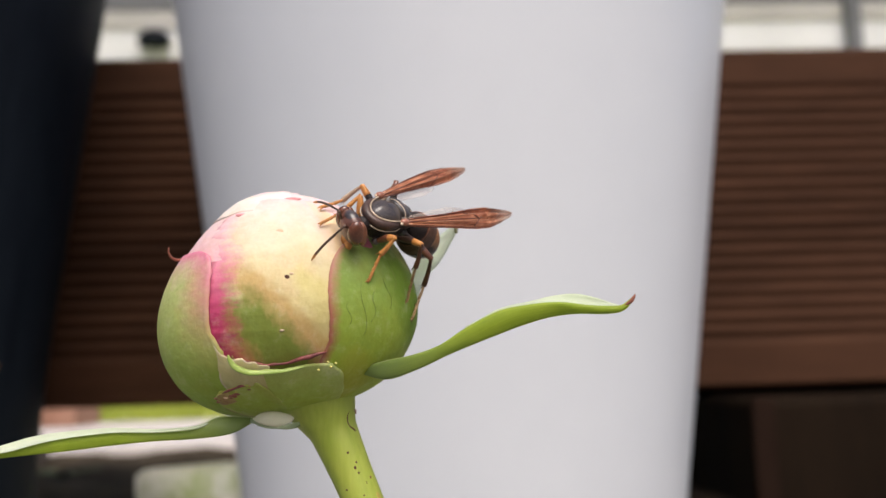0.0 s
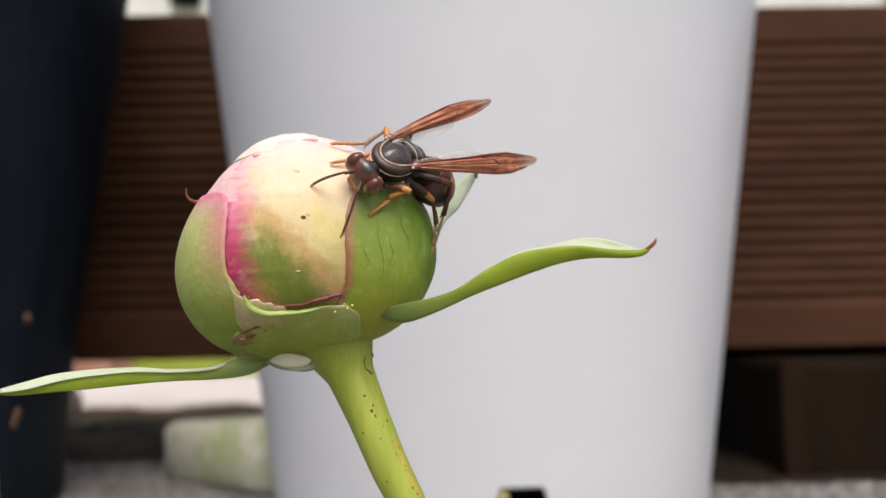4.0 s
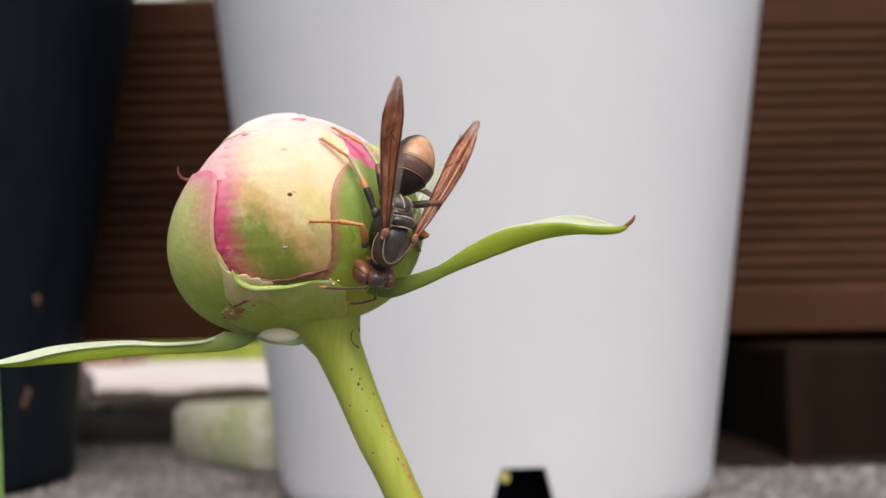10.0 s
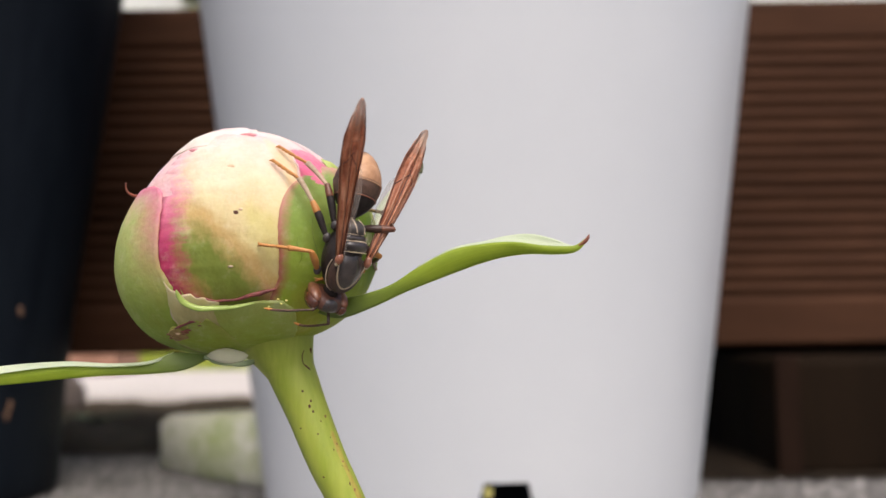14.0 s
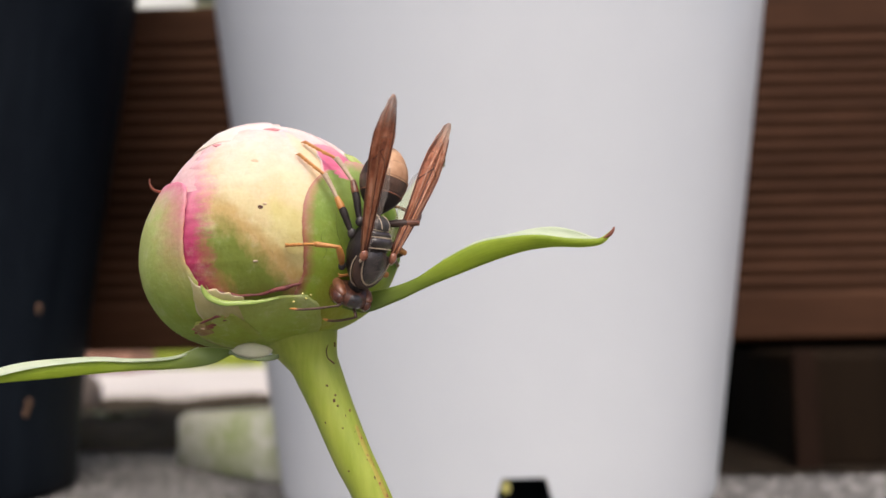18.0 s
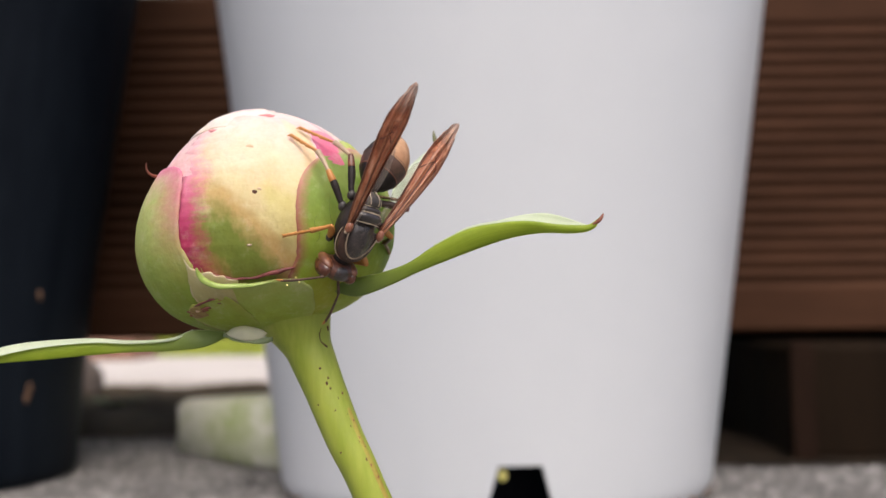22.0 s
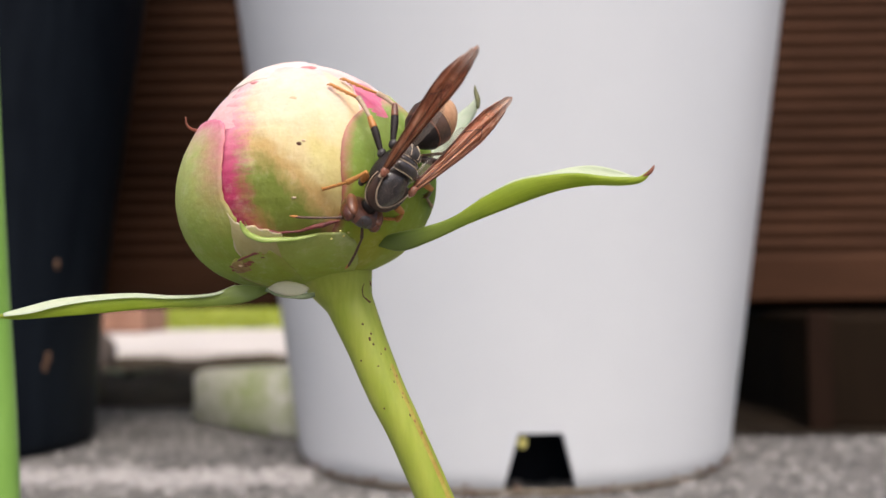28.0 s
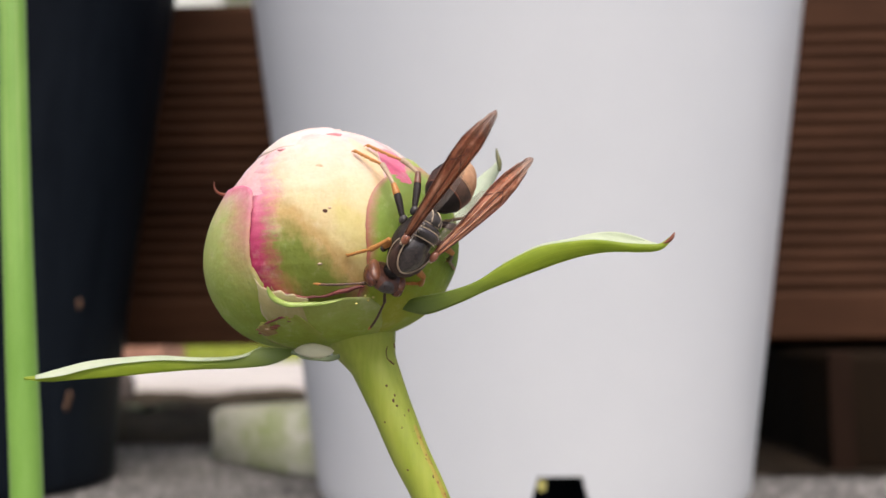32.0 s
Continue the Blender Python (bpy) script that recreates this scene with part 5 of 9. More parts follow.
        # dark veins, alternating with paler ones that paint the glints
        for t0, t1, r1 in ((-0.95, -0.9, 0.97), (-0.55, -0.3, 0.90), (-0.1, 0.05, 0.72), (0.1, 0.35, 0.86), (0.6, 0.75, 0.8), (0.9, 0.95, 0.9)):
            pts = [Vector(wing_at(t0 + (t1 - t0) * q, q * r1)) + Vector((0, 0, 0.05)) for q in np.linspace(0.02, 1, 14)]
            part("vein", *tube(pts, [0.11, 0.09, 0.04], 6)[:2], M_VEIN if t0 in (-0.95, -0.1, 0.9) else M_VEIN_GLINT, wing, "wing vein")
        for r0, r1, t0, t1 in ((0.55, 0.66, -0.8, 0.1), (0.68, 0.60, -0.1, 0.7), (0.78, 0.74, -0.8, 0.2), (0.86, 0.80, -0.3, 0.5)):
            pts = [Vector(wing_at(t0 + (t1 - t0) * q, r0 + (r1 - r0) * q)) + Vector((0, 0, 0.05)) for q in np.linspace(0, 1, 8)]
            part("vein", *tube(pts, [0.07, 0.07], 6)[:2], M_VEIN_GLINT if r0 > 0.7 else M_VEIN, wing, "cross vein")
    # legs
    leg(w, "right_front_leg", (1.7, 2.3, -1.5), 2.9, 2.5, 3.2, (M_ORANGE, M_ORANGE, M_ORANGE), 0.34)
    leg(w, "right_middle_leg", (1.7, -1.4, -1.4), 4.2, 3.2, 4.2, (M_BLACK, M_PALE, M_ORANGE), 0.36, M_ORANGE)
    leg(w, "right_hind_leg", (1.4, -2.9, -1.0), 4.6, 4.2, 4.8, (M_BLACK, M_PALE, M_ORANGE), 0.36, M_BROWN)
    leg(w, "left_front_leg", (-1.7, 2.3, -1.5), 2.9, 2.5, 3.2, (M_BROWN, M_ORANGE, M_ORANGE), 0.36, M_ORANGE)
    leg(w, "left_middle_leg", (-1.7, -1.4, -1.4), 4.2, 3.2, 4.2, (M_DUSK, M_HALF, M_TAN_FOOT), 0.34, M_ORANGE)
    leg(w, "left_hind_leg", (-1.4, -2.9, -1.0), 4.6, 4.2, 4.8, (M_DUSK, M_HALF, M_TAN_FOOT), 0.36, M_BROWN)


ground()
soil_bed(-520, 0, 585, 980, 7, M_EARTH, "dark crumbly soil in front of the path")
soil_bed(95, 620, 452, 690, 2.5, M_SOIL, "low uneven black strip of ground under the wooden bench")
chippings()
bench()
house()
black_pot()
white_pot()
stone_block()
dull_stone()
weed()
brick()
reed()
peony()
wasp()


def motions():
    walk(WASP["body"], [
        (0, pose(-0.00496, 0.10911, 0.08996, -16.6, -48.7, 156.6)),
        (0.5, pose(-0.00504, 0.10897, 0.09013, -12.9, -47.0, 151.4)),
        (1, pose(-0.00542, 0.10891, 0.09091, -10.0, -45.4, 147.3)),
        (1.5, pose(-0.00602, 0.10856, 0.09121, -11.9, -46.6, 147.7)),
        (2, pose(-0.00613, 0.10828, 0.09117, -14.3, -48.2, 147.8)),
        (2.5, pose(-0.00588, 0.10826, 0.09090, -16.0, -48.9, 148.6)),
        (3, pose(-0.00586, 0.10783, 0.09009, -20.0, -49.9, 151.8)),
        (3.5, pose(-0.00577, 0.10761, 0.08960, -21.2, -49.4, 155.1)),
        (5.5, pose(-0.00388, 0.11074, 0.09002, -32.9, -47.4, 177.9)),
        (6, pose(-0.00249, 0.11102, 0.08893, -37.2, -46.5, -178.5)),
        (6.5, pose(-0.00347, 0.10820, 0.08637, -48.0, -43.1, -170.0)),
        (7, pose(-0.00439, 0.10631, 0.08422, -60.0, -36.0, -163.2)),
        (7.5, pose(-0.00485, 0.10561, 0.08330, -78.9, -29.5, -150.6)),
        (8, pose(-0.00528, 0.10487, 0.08131, -104.5, -17.2, -138.2)),
        (8.5, pose(-0.00558, 0.10457, 0.08012, -107.6, -11.1, -133.2)),
        (9, pose(-0.00543, 0.10467, 0.07959, -108.2, -9.3, -133.1)),
        (10, pose(-0.00472, 0.10515, 0.07901, -109.2, -5.9, -132.2)),
        (11, pose(-0.00450, 0.10539, 0.07874, -109.5, -4.0, -130.3)),
        (12, pose(-0.00446, 0.10544, 0.07856, -109.2, -2.6, -129.1)),
        (13, pose(-0.00471, 0.10530, 0.07866, -109.3, -2.2, -127.6)),
        (14, pose(-0.00437, 0.10555, 0.07840, -109.2, -1.8, -126.9)),
        (14.5, pose(-0.00450, 0.10551, 0.07831, -109.3, -2.0, -127.9)),
        (16.5, pose(-0.00449, 0.10544, 0.07827, -110.0, -2.0, -128.5)),
        (17, pose(-0.00441, 0.10550, 0.07813, -110.3, -1.7, -128.1)),
        (18, pose(-0.00432, 0.10558, 0.07820, -110.7, -1.6, -128.0)),
        (19, pose(-0.00441, 0.10545, 0.07853, -111.0, -3.7, -129.8)),
        (20, pose(-0.00468, 0.10517, 0.07930, -111.8, -5.4, -130.9)),
        (21, pose(-0.00498, 0.10498, 0.07936, -112.8, -6.8, -131.6)),
        (22, pose(-0.00472, 0.10515, 0.07932, -113.0, -8.8, -132.0)),
        (23, pose(-0.00477, 0.10512, 0.07932, -112.3, -14.0, -130.6)),
        (24, pose(-0.00495, 0.10495, 0.07959, -111.3, -19.5, -128.5)),
        (24.5, pose(-0.00499, 0.10490, 0.07967, -111.4, -20.6, -128.8)),
        (26.5, pose(-0.00553, 0.10452, 0.07951, -114.2, -22.0, -129.9)),
        (27, pose(-0.00567, 0.10446, 0.07944, -115.0, -22.1, -130.2)),
        (28, pose(-0.00581, 0.10436, 0.07951, -116.2, -22.6, -130.7)),
        (29, pose(-0.00601, 0.10421, 0.07957, -115.9, -24.4, -131.3)),
        (30, pose(-0.00628, 0.10404, 0.07954, -116.2, -23.7, -132.4)),
        (31, pose(-0.00600, 0.10416, 0.07950, -116.4, -23.0, -131.9)),
        (32, pose(-0.00607, 0.10411, 0.07956, -116.5, -22.1, -132.3)),
    ])
    walk(WASP["head"], [
        (0, pose(0.00000, 0.00400, -0.00025, -31.6, 10.4, -24.1)),
        (0.5, pose(0.00000, 0.00400, -0.00025, -26.2, 7.9, -32.7)),
        (1, pose(0.00000, 0.00400, -0.00025, -20.7, 6.3, -41.6)),
        (1.5, pose(0.00000, 0.00400, -0.00025, -22.9, 9.2, -39.6)),
        (2, pose(0.00000, 0.00400, -0.00025, -24.9, 12.2, -37.6)),
        (2.5, pose(0.00000, 0.00400, -0.00025, -23.2, 3.8, -22.3)),
        (3, pose(0.00000, 0.00400, -0.00025, -24.1, -4.9, -7.3)),
        (3.5, pose(0.00000, 0.00400, -0.00025, -27.7, -13.1, 8.1)),
        (5.5, pose(0.00000, 0.00400, -0.00025, -14.1, 21.2, -8.4)),
        (6, pose(0.00000, 0.00400, -0.00025, -12.2, 30.2, -11.8)),
        (6.5, pose(0.00000, 0.00400, -0.00025, -21.4, 36.2, -14.6)),
        (7, pose(0.00000, 0.00400, -0.00025, -59.3, -5.4, 28.5)),
        (7.5, pose(0.00000, 0.00400, -0.00025, -42.8, -1.6, 16.1)),
        (8, pose(0.00000, 0.00400, -0.00025, -11.6, 6.1, 7.1)),
        (8.5, pose(0.00000, 0.00400, -0.00025, -13.5, 8.1, 5.9)),
        (9, pose(0.00000, 0.00400, -0.00025, -15.5, 9.9, 4.7)),
        (10, pose(0.00000, 0.00400, -0.00025, -19.7, 13.6, 2.0)),
        (11, pose(0.00000, 0.00400, -0.00025, -24.1, 17.0, -0.9)),
        (12, pose(0.00000, 0.00400, -0.00025, -28.8, 20.2, -4.1)),
        (13, pose(0.00000, 0.00400, -0.00025, -27.7, 20.0, -4.5)),
        (14, pose(0.00000, 0.00400, -0.00025, -26.6, 19.8, -4.8)),
        (14.5, pose(0.00000, 0.00400, -0.00025, -26.1, 19.7, -4.9)),
        (16.5, pose(0.00000, 0.00400, -0.00025, -24.0, 19.3, -5.6)),
        (17, pose(0.00000, 0.00400, -0.00025, -23.4, 19.2, -5.8)),
        (18, pose(0.00000, 0.00400, -0.00025, -22.4, 19.0, -6.1)),
        (19, pose(0.00000, 0.00400, -0.00025, -20.4, 16.2, -4.8)),
        (20, pose(0.00000, 0.00400, -0.00025, -18.6, 13.3, -3.7)),
        (21, pose(0.00000, 0.00400, -0.00025, -16.8, 10.4, -2.6)),
        (22, pose(0.00000, 0.00400, -0.00025, -15.2, 7.4, -1.6)),
        (23, pose(0.00000, 0.00400, -0.00025, -23.0, 6.8, 2.2)),
        (24, pose(0.00000, 0.00400, -0.00025, -30.9, 6.7, 6.1)),
        (24.5, pose(0.00000, 0.00400, -0.00025, -31.1, 6.7, 6.2)),
        (26.5, pose(0.00000, 0.00400, -0.00025, -31.5, 6.9, 6.9)),
        (27, pose(0.00000, 0.00400, -0.00025, -31.6, 7.0, 7.0)),
        (28, pose(0.00000, 0.00400, -0.00025, -31.9, 7.1, 7.3)),
        (29, pose(0.00000, 0.00400, -0.00025, -32.1, 7.2, 7.6)),
        (30, pose(0.00000, 0.00400, -0.00025, -32.1, 7.2, 7.6)),
        (31, pose(0.00000, 0.00400, -0.00025, -32.1, 7.2, 7.6)),
        (32, pose(0.00000, 0.00400, -0.00025, -32.1, 7.2, 7.6)),
    ])
    walk(WASP["tail"], [
        (0, pose(0.00000, -0.00390, -0.00020, 27.1, 4.3, -17.6)),
        (0.5, pose(0.00000, -0.00390, -0.00020, 26.9, 5.3, -21.8)),
        (1, pose(0.00000, -0.00390, -0.00020, 26.6, 6.2, -25.9)),
        (1.5, pose(0.00000, -0.00390, -0.00020, 26.4, 7.2, -30.0)),
        (2, pose(0.00000, -0.00390, -0.00020, 26.0, 8.1, -34.2)),
        (2.5, pose(0.00000, -0.00390, -0.00020, 28.2, 8.8, -34.0)),
        (3, pose(0.00000, -0.00390, -0.00020, 30.9, 9.5, -33.4)),
        (3.5, pose(0.00000, -0.00390, -0.00020, 33.5, 10.1, -32.8)),
        (5.5, pose(0.00000, -0.00390, -0.00020, 9.5, 0.5, -5.8)),
        (6, pose(0.00000, -0.00390, -0.00020, 3.0, -0.0, 1.4)),
        (6.5, pose(0.00000, -0.00390, -0.00020, 7.3, 0.2, -3.3)),
        (7, pose(0.00000, -0.00390, -0.00020, 6.0, 0.3, -6.1)),
        (7.5, pose(0.00000, -0.00390, -0.00020, 17.4, 2.2, -14.2)),
        (8, pose(0.00000, -0.00390, -0.00020, 19.8, 6.0, -33.4)),
        (8.5, pose(0.00000, -0.00390, -0.00020, 12.9, 3.1, -26.9)),
        (9, pose(0.00000, -0.00390, -0.00020, 13.3, 2.9, -24.5)),
        (10, pose(0.00000, -0.00390, -0.00020, 14.1, 2.5, -19.8)),
        (11, pose(0.00000, -0.00390, -0.00020, 14.9, 2.0, -15.0)),
        (12, pose(0.00000, -0.00390, -0.00020, 15.7, 1.4, -10.2)),
        (13, pose(0.00000, -0.00390, -0.00020, 15.4, 1.4, -10.6)),
        (14, pose(0.00000, -0.00390, -0.00020, 15.1, 1.5, -10.9)),
        (14.5, pose(0.00000, -0.00390, -0.00020, 15.0, 1.5, -11.1)),
        (16.5, pose(0.00000, -0.00390, -0.00020, 14.4, 1.5, -11.8)),
        (17, pose(0.00000, -0.00390, -0.00020, 14.3, 1.5, -12.0)),
        (18, pose(0.00000, -0.00390, -0.00020, 14.0, 1.5, -12.3)),
        (19, pose(0.00000, -0.00390, -0.00020, 14.5, 2.0, -15.7)),
        (20, pose(0.00000, -0.00390, -0.00020, 15.0, 2.5, -19.2)),
        (21, pose(0.00000, -0.00390, -0.00020, 15.4, 3.1, -22.6)),
        (22, pose(0.00000, -0.00390, -0.00020, 15.8, 3.7, -26.0)),
        (23, pose(0.00000, -0.00390, -0.00020, 17.2, 3.8, -24.8)),
        (24, pose(0.00000, -0.00390, -0.00020, 18.5, 3.9, -23.6)),
        (24.5, pose(0.00000, -0.00390, -0.00020, 18.4, 3.9, -23.9)),
        (26.5, pose(0.00000, -0.00390, -0.00020, 18.0, 4.0, -25.1)),
        (27, pose(0.00000, -0.00390, -0.00020, 17.9, 4.1, -25.4)),
        (28, pose(0.00000, -0.00390, -0.00020, 17.7, 4.1, -26.0)),
        (29, pose(0.00000, -0.00390, -0.00020, 17.4, 4.2, -26.6)),
        (30, pose(0.00000, -0.00390, -0.00020, 17.9, 4.0, -25.1)),
        (31, pose(0.00000, -0.00390, -0.00020, 18.3, 3.8, -23.5)),
        (32, pose(0.00000, -0.00390, -0.00020, 18.8, 3.7, -22.0)),
    ])
    walk(WASP["right_wing"], [
        (0, pose(0.00230, 0.00000, 0.00165, -9.0, -15.0, 5.9)),
        (0.5, pose(0.00230, 0.00000, 0.00165, -8.7, -18.4, 5.5)),
        (1, pose(0.00230, 0.00000, 0.00165, -10.1, -24.1, 0.3)),
        (1.5, pose(0.00230, 0.00000, 0.00165, -12.9, -27.4, -7.9)),
        (2, pose(0.00230, 0.00000, 0.00165, -12.1, -26.6, -7.7)),
        (2.5, pose(0.00230, 0.00000, 0.00165, -11.0, -23.7, -3.1)),
        (3, pose(0.00230, 0.00000, 0.00165, -12.4, -20.2, 0.3)),
        (3.5, pose(0.00230, 0.00000, 0.00165, -14.5, -17.6, 3.0)),
        (5.5, pose(0.00230, 0.00000, 0.00165, -4.6, -3.0, 8.1)),
        (6, pose(0.00230, 0.00000, 0.00165, -2.3, 8.8, 21.4)),
        (6.5, pose(0.00230, 0.00000, 0.00165, -6.3, 10.2, 18.9)),
        (7, pose(0.00230, 0.00000, 0.00165, -5.1, 10.4, 14.2)),
        (7.5, pose(0.00230, 0.00000, 0.00165, 1.4, 12.8, 6.2)),
        (8, pose(0.00230, 0.00000, 0.00165, -31.5, 18.9, 18.7)),
        (8.5, pose(0.00230, 0.00000, 0.00165, -23.5, 21.5, 16.8)),
        (9, pose(0.00230, 0.00000, 0.00165, -19.6, 21.4, 21.0)),
        (10, pose(0.00230, 0.00000, 0.00165, -11.6, 21.7, 20.8)),
        (11, pose(0.00230, 0.00000, 0.00165, -10.3, 22.5, 20.7)),
        (12, pose(0.00230, 0.00000, 0.00165, -10.0, 23.2, 20.4)),
        (13, pose(0.00230, 0.00000, 0.00165, -13.4, 24.2, 14.6)),
        (14, pose(0.00230, 0.00000, 0.00165, -9.6, 24.5, 14.1)),
        (14.5, pose(0.00230, 0.00000, 0.00165, -10.1, 24.5, 15.0)),
        (16.5, pose(0.00230, 0.00000, 0.00165, -8.8, 24.6, 11.3)),
        (17, pose(0.00230, 0.00000, 0.00165, -8.4, 24.5, 11.5)),
        (18, pose(0.00230, 0.00000, 0.00165, -9.1, 24.6, 11.1)),
        (19, pose(0.00230, 0.00000, 0.00165, -13.6, 24.3, 7.8)),
        (20, pose(0.00230, 0.00000, 0.00165, -21.7, 23.7, 3.8)),
        (21, pose(0.00230, 0.00000, 0.00165, -23.5, 22.7, 2.2)),
        (22, pose(0.00230, 0.00000, 0.00165, -20.4, 21.8, 3.5)),
        (23, pose(0.00230, 0.00000, 0.00165, -22.0, 22.2, 8.6)),
        (24, pose(0.00230, 0.00000, 0.00165, -26.9, 22.1, 9.5)),
        (24.5, pose(0.00230, 0.00000, 0.00165, -27.7, 21.8, 9.8)),
        (26.5, pose(0.00230, 0.00000, 0.00165, -30.7, 20.5, 7.8)),
        (27, pose(0.00230, 0.00000, 0.00165, -30.7, 20.3, 7.7)),
        (28, pose(0.00230, 0.00000, 0.00165, -33.1, 20.2, 8.2)),
        (29, pose(0.00230, 0.00000, 0.00165, -33.9, 19.8, 7.4)),
        (30, pose(0.00230, 0.00000, 0.00165, -31.9, 19.9, 5.8)),
        (31, pose(0.00230, 0.00000, 0.00165, -28.1, 20.1, 7.5)),
        (32, pose(0.00230, 0.00000, 0.00165, -27.0, 20.1, 7.0)),
    ])
    walk(WASP["left_wing"], [
        (0, pose(-0.00230, 0.00000, 0.00165, -11.6, -20.5, -6.0)),
        (0.5, pose(-0.00230, 0.00000, 0.00165, -10.0, -23.5, -6.1)),
        (1, pose(-0.00230, 0.00000, 0.00165, -9.1, -28.0, -10.5)),
        (1.5, pose(-0.00230, 0.00000, 0.00165, -9.4, -30.0, -17.7)),
        (2, pose(-0.00230, 0.00000, 0.00165, -8.3, -29.4, -18.5)),
        (2.5, pose(-0.00230, 0.00000, 0.00165, -7.7, -26.8, -14.0)),
        (3, pose(-0.00230, 0.00000, 0.00165, -9.6, -23.4, -10.0)),
        (3.5, pose(-0.00230, 0.00000, 0.00165, -12.5, -21.5, -7.8)),
        (5.5, pose(-0.00230, 0.00000, 0.00165, -3.7, -25.9, -33.5)),
        (6, pose(-0.00230, 0.00000, 0.00165, 2.6, -18.6, -24.1)),
        (6.5, pose(-0.00230, 0.00000, 0.00165, -2.2, -9.9, -19.2)),
        (7, pose(-0.00230, 0.00000, 0.00165, 0.5, -3.8, -20.3)),
        (7.5, pose(-0.00230, 0.00000, 0.00165, 3.0, 5.6, -20.8)),
        (8, pose(-0.00230, 0.00000, 0.00165, 9.7, 16.9, -26.7)),
        (8.5, pose(-0.00230, 0.00000, 0.00165, 8.8, 20.7, -29.2)),
        (9, pose(-0.00230, 0.00000, 0.00165, 11.8, 21.8, -28.4)),
        (10, pose(-0.00230, 0.00000, 0.00165, 13.5, 24.2, -22.1)),
        (11, pose(-0.00230, 0.00000, 0.00165, 14.5, 25.4, -20.3)),
        (12, pose(-0.00230, 0.00000, 0.00165, 13.9, 26.3, -19.9)),
        (13, pose(-0.00230, 0.00000, 0.00165, 12.0, 26.2, -22.7)),
        (14, pose(-0.00230, 0.00000, 0.00165, 11.2, 27.1, -18.8)),
        (14.5, pose(-0.00230, 0.00000, 0.00165, 10.8, 27.4, -18.1)),
        (16.5, pose(-0.00230, 0.00000, 0.00165, 13.3, 27.0, -18.5)),
        (17, pose(-0.00230, 0.00000, 0.00165, 12.9, 27.2, -16.8)),
        (18, pose(-0.00230, 0.00000, 0.00165, 12.6, 27.2, -17.1)),
        (19, pose(-0.00230, 0.00000, 0.00165, 13.0, 26.0, -20.2)),
        (20, pose(-0.00230, 0.00000, 0.00165, 15.2, 23.6, -30.8)),
        (21, pose(-0.00230, 0.00000, 0.00165, 16.0, 22.6, -30.9)),
        (22, pose(-0.00230, 0.00000, 0.00165, 14.5, 22.7, -23.3)),
        (23, pose(-0.00230, 0.00000, 0.00165, 13.5, 22.8, -18.8)),
        (24, pose(-0.00230, 0.00000, 0.00165, 9.0, 21.7, -19.0)),
        (24.5, pose(-0.00230, 0.00000, 0.00165, 9.4, 21.2, -19.2)),
        (26.5, pose(-0.00230, 0.00000, 0.00165, 11.7, 20.1, -20.2)),
        (27, pose(-0.00230, 0.00000, 0.00165, 12.2, 20.0, -20.3)),
        (28, pose(-0.00230, 0.00000, 0.00165, 12.4, 19.7, -20.0)),
        (29, pose(-0.00230, 0.00000, 0.00165, 11.7, 19.2, -20.3)),
        (30, pose(-0.00230, 0.00000, 0.00165, 11.1, 19.4, -20.9)),
        (31, pose(-0.00230, 0.00000, 0.00165, 12.0, 20.3, -18.2)),
        (32, pose(-0.00230, 0.00000, 0.00165, 12.1, 20.6, -18.8)),
    ])
